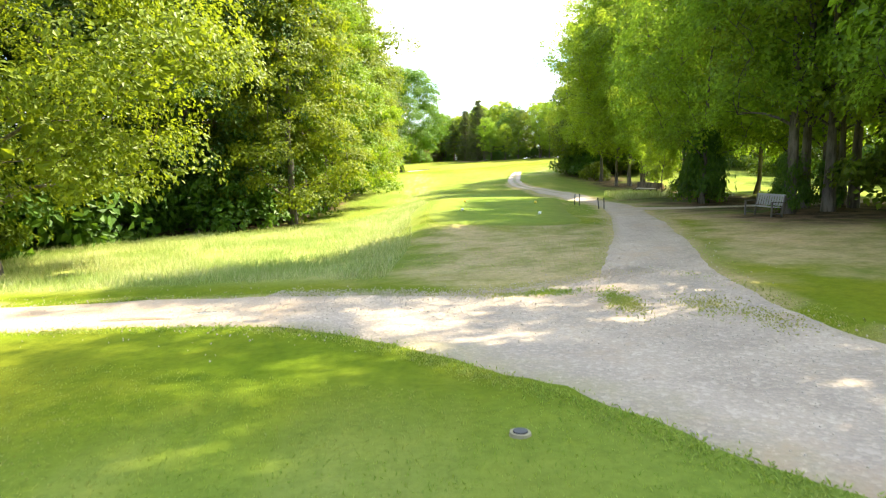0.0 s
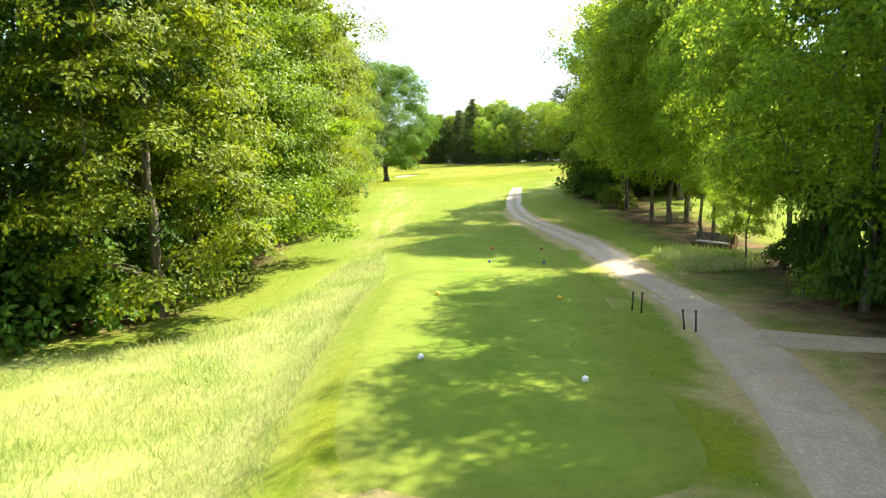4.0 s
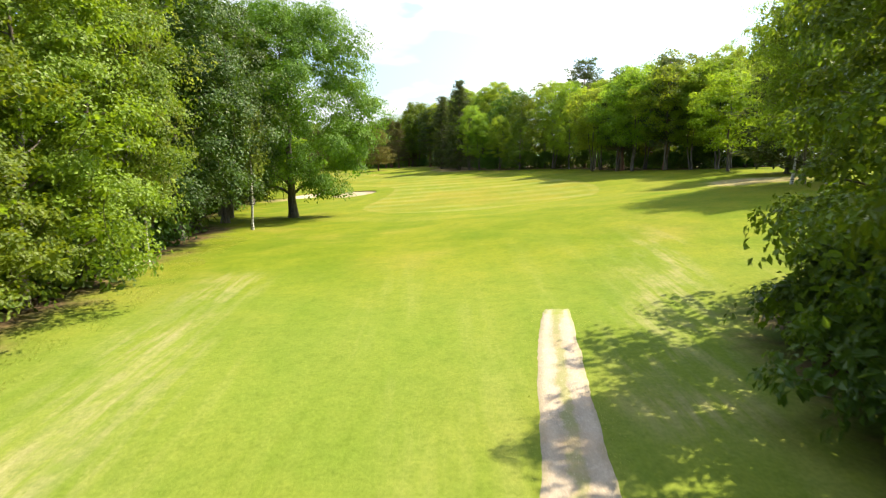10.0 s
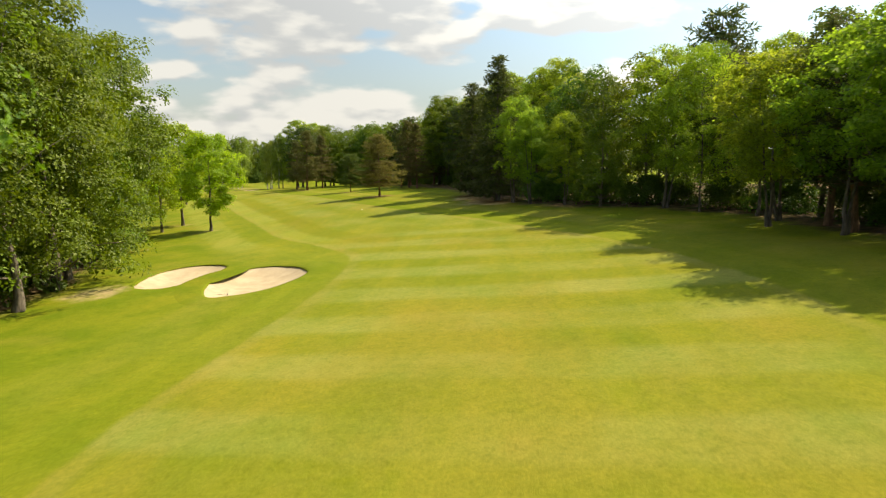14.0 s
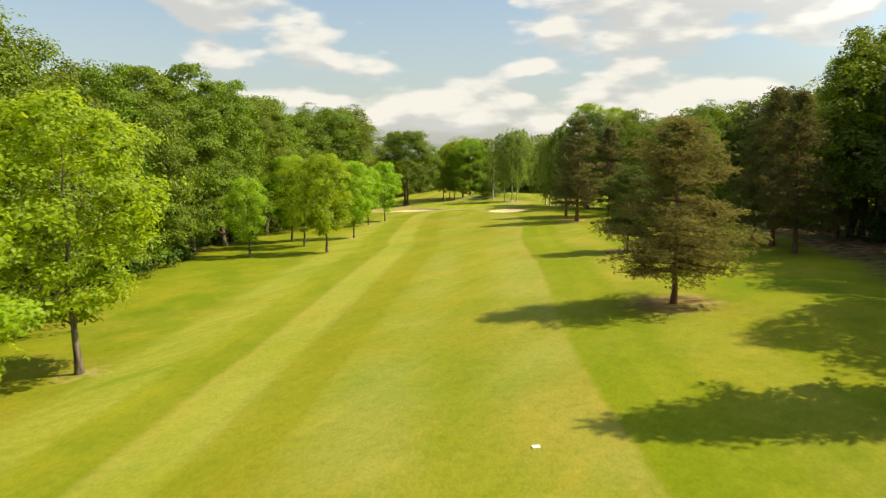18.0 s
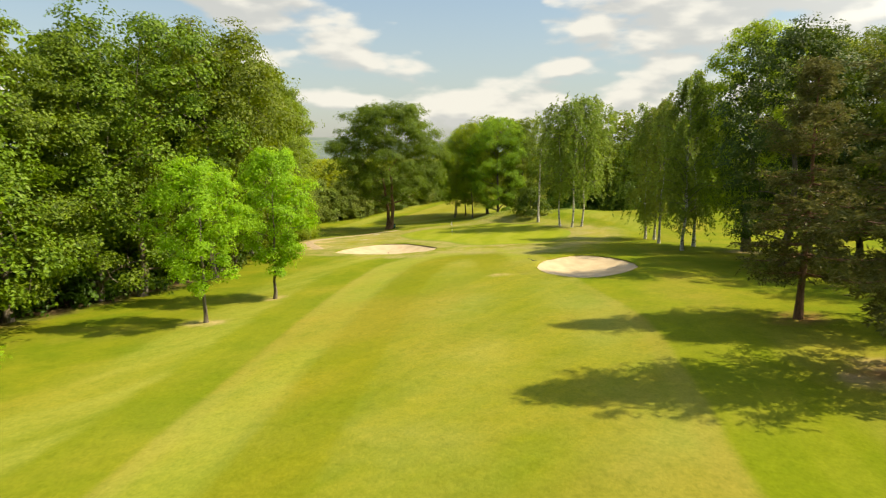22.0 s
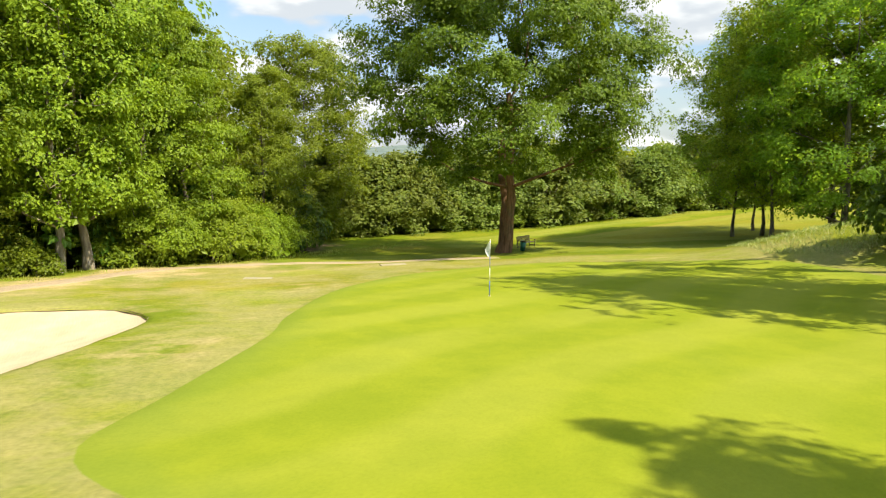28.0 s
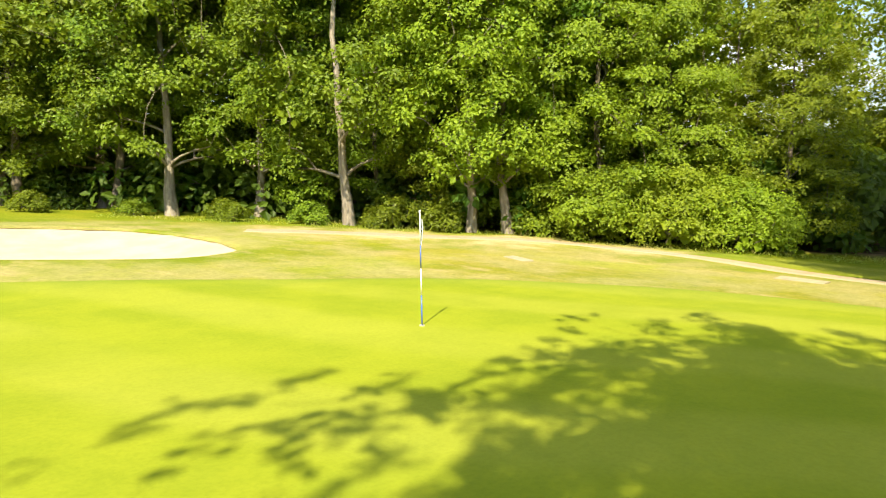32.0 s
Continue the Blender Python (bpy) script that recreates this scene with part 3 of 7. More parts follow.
def leaves(pos, dirs, norm, length, width):
    """Folded four-cornered leaves; returns places and faces."""
    dirs = dirs / (np.linalg.norm(dirs, axis=1)[:, None] + 1e-9)
    side = np.cross(norm, dirs)
    side /= np.linalg.norm(side, axis=1)[:, None] + 1e-9
    nn = np.cross(dirs, side)
    length, width = np.asarray(length)[:, None], np.asarray(width)[:, None]
    mid = pos + dirs * length * 0.48 + nn * length * 0.10
    v = np.stack([pos, mid + side * width / 2, pos + dirs * length - nn * length * 0.08, mid - side * width / 2], 1).reshape(-1, 3)
    return v, np.arange(len(pos) * 4).reshape(-1, 4)


def sprays(rng, centre, out, count, span, leaf, ratio=0.62, droop=0.25, up=0.9, spread=0.9):
    """Twigs with alternating leaves: centre and outward way of each twig, leaves a twig, twig length, leaf length."""
    k = len(centre)
    axis = out * np.array([1, 1, 0.55]) + rng.normal(size=(k, 3)) * 0.35
    axis[:, 2] -= droop
    axis /= np.linalg.norm(axis, axis=1)[:, None] + 1e-9
    nrm = np.array([0, 0, 1.0]) * up + out * 0.6 + rng.normal(size=(k, 3)) * 0.3
    sd = np.cross(nrm, axis)
    sd /= np.linalg.norm(sd, axis=1)[:, None] + 1e-9
    P, D, N = [], [], []
    for i in range(count):
        s = -1 if i % 2 else 1
        f = (i + 0.4) / count
        P.append(centre + axis * (f - 0.4) * span + sd * s * 0.05 * span + rng.normal(size=(k, 3)) * span * 0.07)
        d = axis * (0.55 + 0.6 * f) + sd * s * spread * (1.05 - 0.7 * f) + rng.normal(size=(k, 3)) * 0.22
        D.append(d)
        N.append(nrm + rng.normal(size=(k, 3)) * 0.35)
    P, D, N = np.concatenate(P), np.concatenate(D), np.concatenate(N)
    ln = leaf * (0.7 + 0.6 * rng.random(len(P)))
    return leaves(P, D, N, ln, ln * ratio)


def rosettes(rng, centre, face, count, span, leaf, ratio=0.66):
    """Leafy shoot ends: leaves spread round a shoot, like shingles on the skin of a lobe."""
    k = len(centre)
    face = face / (np.linalg.norm(face, axis=1)[:, None] + 1e-9)
    a = np.cross(face, rng.normal(size=(k, 3)))
    a /= np.linalg.norm(a, axis=1)[:, None] + 1e-9
    b = np.cross(face, a)
    P, D, N = [], [], []
    for i in range(count):
        th = 2.39996 * i + rng.normal(size=(k, 1)) * 0.3
        way = a * np.cos(th) + b * np.sin(th)
        far = math.sqrt((i + 0.3) / count)
        P.append(centre + way * span * 0.42 * far + rng.normal(size=(k, 3)) * span * 0.10 - face * span * 0.18 * far ** 2)
        D.append(way + face * rng.normal(size=(k, 1)) * 0.3 + np.array([0, 0, -0.28]) + rng.normal(size=(k, 3)) * 0.2)
        N.append(face + rng.normal(size=(k, 3)) * 0.26)
    P, D, N = np.concatenate(P), np.concatenate(D), np.concatenate(N)
    ln = leaf * (0.65 + 0.7 * rng.random(len(P)))
    return leaves(P, D, N, ln, ln * ratio)


def ball(rng, k, low=-0.55):
    d = rng.normal(size=(k * 4 + 12, 3))
    d /= np.linalg.norm(d, axis=1)[:, None]
    d = d[d[:, 2] > low]
    return d[:k]


def broadleaf(rng, h, cr, clear, lobes, per_lobe, count, span, leaf, shape="round", trunk_r=None, limb_sides=5, lobe_scale=0.225, open_=0.0, fork=False, sides=9, flat=0.72, leader=0.82, inner=15):
    """Trunk with limbs, and a crown of leafy twigs gathered in lobes, for one broadleaved tree."""
    tr = trunk_r or h * 0.0135
    tubes = Tubes()
    top = h * leader
    zz = np.linspace(-0.4, top, 12)
    bend = np.cumsum(rng.normal(size=(12, 2)) * h * 0.006, axis=0)
    bend -= bend[0]
    axis_pts = np.column_stack([bend, zz])
    rad = tr * (1 - (0.86 if leader > 0.7 else 0.55) * (np.clip(zz, 0, None) / top) ** 0.9)
    rad[0], rad[1] = tr * 1.55, tr * 1.08
    tubes.add(axis_pts, rad, sides, 0.05, rng)
    if fork:
        off = np.array([tr * 1.5, tr * 0.7, 0.0])
        lean = np.column_stack([np.linspace(0, h * 0.07, 12), np.linspace(0, h * 0.03, 12), np.zeros(12)])
        tubes.add(axis_pts * np.array([1, 1, 0.92]) + off + lean, rad * 0.9, sides, 0.05, rng)

    def axis_at(z):
        return np.array([np.interp(z, zz, axis_pts[:, 0]), np.interp(z, zz, axis_pts[:, 1]), z])

    C, LR = [], []
    for i in range(lobes):
        u = ((i + rng.random()) / lobes) ** (0.85 if shape != "skirt" else 1.0)
        z = clear + u * (h - clear) * 0.96
        if shape == "round":
            env = max(0.34, math.sin(math.pi * (0.16 + 0.74 * u)) ** 0.7)
        elif shape == "oval":
            env = max(0.28, math.sin(math.pi * (0.10 + 0.82 * u)) ** 0.85)
        elif shape == "skirt":
            env = max(0.26, (1 - u) ** 0.45 * (0.82 + 0.18 * min(1, u * 5)))
        else:
            env = max(0.12, math.sin(math.pi * (0.22 + 0.72 * u)) ** 1.2)
        th = i * 2.39996 + rng.normal() * 0.35
        rr = cr * env * (0.40 + 0.56 * rng.random() ** 0.55)
        lr = cr * lobe_scale * (0.6 + 0.8 * rng.random()) * (0.75 + 0.35 * env)
        a = axis_at(min(z, top))
        C.append(np.array([a[0] + rr * math.cos(th), a[1] + rr * math.sin(th), min(z, h - lr * 0.6)]))
        LR.append(lr)
    # limbs: each lobe hangs on the nearest limb or on the trunk
    nodes = [axis_at(z) for z in np.linspace(clear * 0.92, top * 0.95, 9)]
    nrad = [float(np.interp(q[2], zz, rad)) * 0.62 for q in nodes]
    order = sorted(range(lobes), key=lambda i: math.hypot(C[i][0], C[i][1]) + 0.15 * C[i][2])
    for i in order:
        c = C[i]
        arr = np.array(nodes)
        gapv = np.linalg.norm(arr - c, axis=1)
        cost = gapv + 1.6 * np.clip(arr[:, 2] - c[2] + 0.28 * gapv, 0, None)
        j = int(np.argmin(cost))
        s, r0 = arr[j], max(0.025, nrad[j] * (0.55 + 0.2 * rng.random()))
        g = float(gapv[j])
        t = np.linspace(0, 1, 5)[:, None]
        ctrl = (s + c) / 2 + np.array([0, 0, g * 0.16]) + rng.normal(size=3) * g * 0.13
        pts = (1 - t) ** 2 * s + 2 * t * (1 - t) * ctrl + t ** 2 * c
        tubes.add(pts, np.linspace(r0, r0 * 0.4, 5), limb_sides, 0.04, rng)
        for q, f in ((2, 0.7), (4, 0.4)):
            nodes.append(pts[q])
            nrad.append(r0 * f)
        if limb_sides > 4:
            for q in range(2):
                e = c + ball(rng, 1, -0.3)[0] * LR[i] * 0.9
                tubes.add(np.linspace(pts[3], e, 3), np.array([r0 * 0.36, r0 * 0.22, r0 * 0.08]), 3)
    CC, DD = [], []
    for c, lr in zip(C, LR):
        # most leaves sit on the upper and outer skin of a lobe, few under it
        count_ = max(3, int(per_lobe * (0.7 + 0.6 * rng.random()) * (0.55 + 0.45 * min(1.6, lr / (cr * lobe_scale)) ** 2)))
        heads = ball(rng, 9, -0.25)
        d = heads[rng.integers(0, len(heads), count_)] + rng.normal(size=(count_, 3)) * 0.23
        rad_ = lr * (0.86 + 0.22 * rng.random((count_, 1)) ** (0.6 + open_))
        p = c + d * rad_ * np.array([1.1, 1.1, flat])
        o = p - axis_at(min(c[2], top) - 0.3 * lr)
        o[:, 2] *= 0.5
        o /= np.linalg.norm(o, axis=1)[:, None] + 1e-9
        CC.append(p)
        DD.append(0.8 * d + 0.35 * o)
    CC, DD = np.concatenate(CC), np.concatenate(DD)
    CC[:, 2] = np.clip(CC[:, 2], 0.25, None)
    v, f = rosettes(rng, CC, DD + np.array([0, 0, 0.45]), count, span, leaf)
    # larger filler leaves inside each lobe, added to block light and keep gaps dark
    IC, IO, IS = [], [], []
    for c, lr in zip(C, LR):
        d = ball(rng, inner, -0.9)
        IC.append(c + d * lr * 0.40 * np.array([1.1, 1.1, flat]))
        IO.append(d)
        IS.append(np.full(len(d), lr))
    IC, IO, IS = np.concatenate(IC), np.concatenate(IO), np.concatenate(IS)
    IC[:, 2] = np.clip(IC[:, 2], 0.4, None)
    nrm = rng.normal(size=IC.shape)
    v2, f2 = leaves(IC - IO * (IS * 0.2)[:, None], IO + 0.3 * rng.normal(size=IC.shape), nrm, np.minimum(IS * 0.50, 0.52), np.minimum(IS * 0.40, 0.40))
    v, f = np.concatenate([v, v2]), np.concatenate([f, f2 + len(v)])
    return tubes, v, f


def conifer(rng, h, cr, clear, whorls, arms, tufts, leaf, style="larch", droop=0.18):
    """A straight stem with whorls of branches that carry tufts of needles."""
    tubes = Tubes()
    zz = np.linspace(-0.3, h * 0.97, 10)
    bend = np.cumsum(rng.normal(size=(10, 2)) * h * 0.004, axis=0)
    bend -= bend[0]
    rad = h * 0.017 * (1 - 0.93 * np.clip(zz, 0, None) / h)
    rad[0] *= 1.4
    tubes.add(np.column_stack([bend, zz]), rad, 8, 0.05, rng)
    CC, OO = [], []
    for i in range(whorls):
        u = (i + 0.5 * rng.random()) / whorls
        z = clear + u * (h - clear) * 0.97
        if style == "pine":
            env = max(0.16, math.sin(math.pi * (0.28 + 0.62 * u)) ** 0.9)
        else:
            env = max(0.06, (1 - u) ** 0.62 * (0.72 + 0.28 * min(1, u * 4)))
        for j in range(arms):
            th = (i * 0.73 + j / arms) * 2 * math.pi + rng.normal() * 0.3
            ln = cr * env * (0.55 + 0.6 * rng.random())
            s = np.array([np.interp(z, zz, bend[:, 0]), np.interp(z, zz, bend[:, 1]), z + rng.normal() * 0.2])
            way = np.array([math.cos(th), math.sin(th), 0.0])
            t = np.linspace(0, 1, 5)
            lift = (0.22 if u > 0.5 else -droop) * ln
            pts = s + way * ln * t[:, None] + np.array([0, 0, 1.0]) * (lift * t ** 1.4 + 0.16 * ln * t ** 3)[:, None]
            tubes.add(pts, np.linspace(0.006 * h * (1 - u) + 0.015, 0.010, 5), 4)
            k = max(3, int(tufts * (ln / cr + 0.25)))
            # side twigs end in flat plates of needles, with gaps between them
            plates = max(4, int(4 + 10 * ln / cr))
            f = 0.22 + 0.78 * (np.arange(plates) + rng.random(plates)) / plates
            side = np.array([-way[1], way[0], 0.0])
            reach = np.where(np.arange(plates) % 2 == 0, 1, -1) * ln * 0.24 * (1.15 - 0.7 * f) * (0.4 + 0.9 * rng.random(plates))
            on = np.column_stack([np.interp(f, t, pts[:, a]) for a in range(3)])
            hub = on + side * reach[:, None] + way * np.abs(reach)[:, None] * 0.5
            hub[:, 2] += rng.normal(size=plates) * 0.10 * ln * 0.3
            for a, b in zip(on, hub):
                tubes.add(np.linspace(a, b, 3), np.array([0.016, 0.011, 0.006]), 3)
            pick = rng.integers(0, plates, k)
            wide = (0.088 * cr * (0.6 + 0.8 * rng.random(plates)))[pick][:, None]
            d = ball(rng, k, -0.9)
            pick, wide = pick[:len(d)], wide[:len(d)]
            CC.append(hub[pick] + d * wide * np.array([1.25, 1.25, 0.5]) * (0.35 + 0.75 * rng.random((len(d), 1))))
            OO.append(d * 0.9 + way * 0.4 + rng.normal(size=(len(d), 3)) * 0.3)
    CC, OO = np.concatenate(CC), np.concatenate(OO)
    if style == "pine":
        v, f = sprays(rng, CC, OO, 7, leaf * 1.1, leaf, 0.30, -0.3, 0.5, 1.3)
    else:
        v, f = sprays(rng, CC, OO, 7, leaf * 1.5, leaf, 0.33, 0.22, 0.7, 1.1)
    return tubes, v, f


def birch(rng, h, cr, clear, limbs, streamers, leaf, stem_r=0.16):
    """A slender stem with steep limbs and hanging twigs."""
    tubes, tw = Tubes(), Tubes()
    zz = np.linspace(-0.3, h * 0.91, 12)
    bend = np.cumsum(rng.normal(size=(12, 2)) * h * 0.0055, axis=0)
    bend -= bend[0]
    rad = stem_r * (1 - 0.85 * np.clip(zz, 0, None) / h)
    rad[0] *= 1.5
    tubes.add(np.column_stack([bend, zz]), rad, 9, 0.04, rng)
    CC, OO = [], []
    for i in range(limbs):
        u = (i + rng.random()) / limbs
        z = clear + u * (h * 0.885 - clear)
        th = i * 2.39996 + rng.normal() * 0.4
        ln = cr * (0.45 + 0.6 * rng.random()) * max(0.25, math.sin(math.pi * (0.2 + 0.72 * u)))
        s = np.array([np.interp(z, zz, bend[:, 0]), np.interp(z, zz, bend[:, 1]), z])
        way = np.array([math.cos(th), math.sin(th), 0])
        t = np.linspace(0, 1, 6)
        pts = s + way * ln * t[:, None] + np.array([0, 0, 1.0]) * (ln * (1.15 * t - 0.75 * t ** 2))[:, None]
        tw.add(pts, np.linspace(stem_r * 0.3 * (1 - 0.6 * u), 0.012, 6), 4)
        for q in range(streamers):
            f = 0.25 + 0.75 * rng.random()
            b = np.array([np.interp(f, t, pts[:, a]) for a in range(3)]) + rng.normal(size=3) * ln * 0.12
            drop = (0.6 + 1.5 * rng.random()) * h / 16
            m = 6
            g = np.linspace(0, 1, m)
            line = b + way * 0.25 * drop * g[:, None] + np.array([0, 0, -1.0]) * (drop * g ** 1.3)[:, None] + rng.normal(size=(m, 3)) * 0.1
            CC.append(line)
            OO.append(np.tile(way, (m, 1)) * 0.6 + rng.normal(size=(m, 3)) * 0.5)
    CC, OO = np.concatenate(CC), np.concatenate(OO)
    v, f = sprays(rng, CC, OO, 6, leaf * 2.0, leaf, 0.66, 0.9, 0.3, 1.0)
    return tubes, tw, v, f


def thing(name, label, category, group="", kind=""):
    return tagged(new(name), label, category, group, kind)


def make_tree(name, label, group, tubes, v, f, bark, foliage, crown_name="crown", twig=None):
    root = thing(name, label, "tree", group)
    part("trunk", tubes.mesh("trunk", bark), root)
    if twig is not None:
        part("branchwork", twig.mesh("branchwork", M_BARK), root)
    part(crown_name, mesh_quads("crown", v, f, foliage), root)
    return root


# ---- the lie of the land ----
TEE_KNOTS = [(-30, -20, -3.89), (5, -10, -2.76), (40, -10, -1.64), (-25, 20, -5.53), (3, 12, -2.80), (25, 20, -0.21), (-30, 60, -5.53), (4, 50, -4.04), (25, 55, -1.96), (-30, 110, -3.76), (4, 90, -4.38), (30, 100, -0.83), (-30, 160, -3.39), (10, 130, -2.70), (45, 150, 2.92), (-30, 210, -5.98), (10, 190, -2.31), (55, 205, 2.69)]
FAIRWAY_KNOTS = [(-40, 250, -5.89), (5, 240, -1.62), (50, 260, 1.31), (-55, 290, -7.43), (-20, 290, -2.56), (10, 310, 0.26), (-80, 335, -6.48), (-45, 335, -3.77), (-10, 350, -1.23), (-105, 380, -9.32), (-70, 375, -6.37), (-40, 390, -3.59), (-135, 420, -10.84), (-105, 415, -8.17), (-75, 415, -4.96), (-150, 450, -13.3), (-172, 456, -13.2), (-115, 445, -10.22), (-90, 450, -7.18), (-135, 490, -10.4), (-95, 480, -8.70), (-60, 470, -8.31)]
KNOTS = np.array(TEE_KNOTS + FAIRWAY_KNOTS)


def smooth01(a):
    a = np.clip(a, 0, 1)
    return a * a * (3 - 2 * a)


def seg_dist(px, py, pts, closed):
    """Least distance to a line through pts."""
    best = np.full(px.shape, 1e9)
    n = len(pts)
    for i in range(n if closed else n - 1):
        (ax, ay), (bx, by) = pts[i], pts[(i + 1) % n]
        dx, dy = bx - ax, by - ay
        t = np.clip(((px - ax) * dx + (py - ay) * dy) / (dx * dx + dy * dy + 1e-9), 0, 1)
        best = np.minimum(best, np.hypot(px - ax - t * dx, py - ay - t * dy))
    return best


def sdf(px, py, pts):
    """Distance to a closed outline, positive inside."""
    px, py = np.asarray(px, float), np.asarray(py, float)
    d = seg_dist(px, py, pts, True)
    inside = np.zeros(px.shape, bool)
    n = len(pts)
    for i in range(n):
        (ax, ay), (bx, by) = pts[i], pts[(i + 1) % n]
        if ay == by:
            continue
        inside ^= ((ay > py) != (by > py)) & (px < (bx - ax) * (py - ay) / (by - ay) + ax)
    return np.where(inside, d, -d)


def curve_pts(ctrl, step=1.0, closed=False):
    """A smooth line (Catmull-Rom) through a few places."""
    c = np.array(ctrl, float)
    n = len(c)
    out = []
    for i in range(n if closed else n - 1):
        if closed:
            p = [c[(i + k) % n] for k in (-1, 0, 1, 2)]
        else:
            p = [c[max(i - 1, 0)], c[i], c[i + 1], c[min(i + 2, n - 1)]]
        k = max(2, int(np.linalg.norm(p[2] - p[1]) / step))
        for t in np.linspace(0, 1, k, endpoint=False):
            out.append(0.5 * (2 * p[1] + (p[2] - p[0]) * t + (2 * p[0] - 5 * p[1] + 4 * p[2] - p[3]) * t ** 2 + (3 * p[1] - p[0] - 3 * p[2] + p[3]) * t ** 3))
    if not closed:
        out.append(c[-1])
    return np.array(out)


BUNKERS = {
    "fairway_near": [(-11.2, 224.4), (-8.6, 223.5), (-5.6, 226.0), (-4.3, 231.6), (-7.0, 236.0), (-11.4, 236.8), (-13.2, 231.5)],
    "fairway_far": [(-21.0, 231.2), (-17.6, 229.4), (-15.2, 232.7), (-14.9, 239.0), (-18.0, 241.4), (-21.9, 239.1)],
    "green_left": [(-111.8, 420.0), (-105.7, 418.6), (-101.0, 420.3), (-98.8, 424.0), (-100.6, 427.8), (-105.0, 430.4), (-109.6, 432.2), (-112.9, 431.0), (-114.0, 427.4), (-113.6, 423.2)],
    "green_right": [(-77.6, 413.4), (-74.0, 408.7), (-70.0, 407.7), (-67.9, 411.0), (-68.2, 416.4), (-73.0, 422.6), (-77.6, 423.4), (-79.0, 418.6)],
    "next_hole": [(-46.0, 461.0), (-42.0, 459.0), (-38.0, 462.0), (-40.0, 467.0), (-45.0, 467.0)],
}
BUNKER_RIMS = {k: curve_pts(v, 0.45, True) for k, v in BUNKERS.items()}
FAIRWAY = curve_pts([(12, 173), (25, 177), (30, 187), (31.5, 204), (27, 233), (18, 252), (9.5, 269), (1, 281), (-13, 303), (-27, 330), (-41, 355), (-57.6, 390),
                     (-68, 404), (-84, 425), (-90, 430), (-97, 417), (-89, 396), (-66, 357), (-58, 345), (-40, 308.6), (-24, 276.6), (-15.7, 261), (-8.8, 251),
                     (-1.5, 238), (-1, 222), (-2.4, 207), (-3, 193), (-1, 184), (4, 177)], 3.0, True)
APRON = curve_pts([(-84, 428), (-96, 424), (-98, 430), (-106, 434), (-114, 434), (-122, 433), (-127, 440), (-127, 452), (-122, 464), (-108, 468), (-96, 465), (-86, 455), (-82, 440)], 3.0, True)
APRON_WIDE = curve_pts([(-80, 424), (-94, 420), (-95, 415.5), (-106, 413.5), (-116, 416), (-120, 422), (-124, 427), (-131, 436), (-129, 452), (-122, 466), (-108, 469), (-96, 466), (-84, 458), (-80, 440)], 3.0, True)
FAIRWAY_2 = [(-134, 470), (-128, 482), (-136, 520), (-150, 560), (-165, 560), (-154, 505), (-147, 480), (-143, 466)]
GREEN = curve_pts([(-91, 434), (-95.4, 431), (-99.2, 432.4), (-104.4, 435.2), (-108.2, 436.4), (-113, 438.6), (-117.2, 441.6), (-121.2, 446), (-122.8, 452), (-120, 459), (-112, 463.5), (-102, 462.5), (-93, 456), (-88.5, 445), (-88.5, 438)], 0.7, True)
TEE_BACK = curve_pts([(-0.3, 30.6), (3, 29.4), (6.2, 30.6), (7.0, 38), (8.0, 50), (4, 52.5), (0.0, 50.5), (-0.9, 38)], 0.7, True)
TEE_FRONT = curve_pts([(-0.4, 56), (4.5, 54.6), (8.6, 56), (9.2, 64), (8.4, 72), (4.5, 74), (0.2, 72), (-0.7, 64)], 0.7, True)
PATH_LINE = [(4.7, 12.5), (5.4, 17.5), (6.7, 22.5), (7.8, 27.2), (9.3, 34.3), (10.3, 40), (10.7, 46), (10.8, 52), (11.3, 60), (11.4, 66), (10.8, 72), (10.2, 77), (9.5, 85), (9.8, 96),
             (10.4, 102), (11.7, 113), (12.7, 120.5), (13.35, 124.4)]
CROSS_FAR = [(-34, 22.5), (-20, 19), (-10.7, 16.8), (-7, 16.5), (-4, 15.8), (-1.6, 15.2), (0.9, 14.7), (3.0, 15.6), (5.0, 16.8), (6.2, 14.2), (6.2, 11.0), (6.8, 8.0), (9.2, 3.5), (14, -5)]
CROSS_NEAR = [(-33, 19.5), (-19.5, 16.3), (-9.5, 13.6), (-6.5, 13.1), (-4.4, 12.7), (-2.6, 12.1), (-1.0, 10.9), (0.6, 9.0), (1.7, 7.6), (2.7, 6.0), (3.8, 4.4), (6.5, 1.0), (11, -7)]
TRACK_LINE = [(-118.0, 423.0), (-124.0, 427.6), (-128.8, 431.5), (-131.6, 436.5), (-131.2, 441.5), (-130.0, 446), (-129.0, 451), (-128.2, 455)]
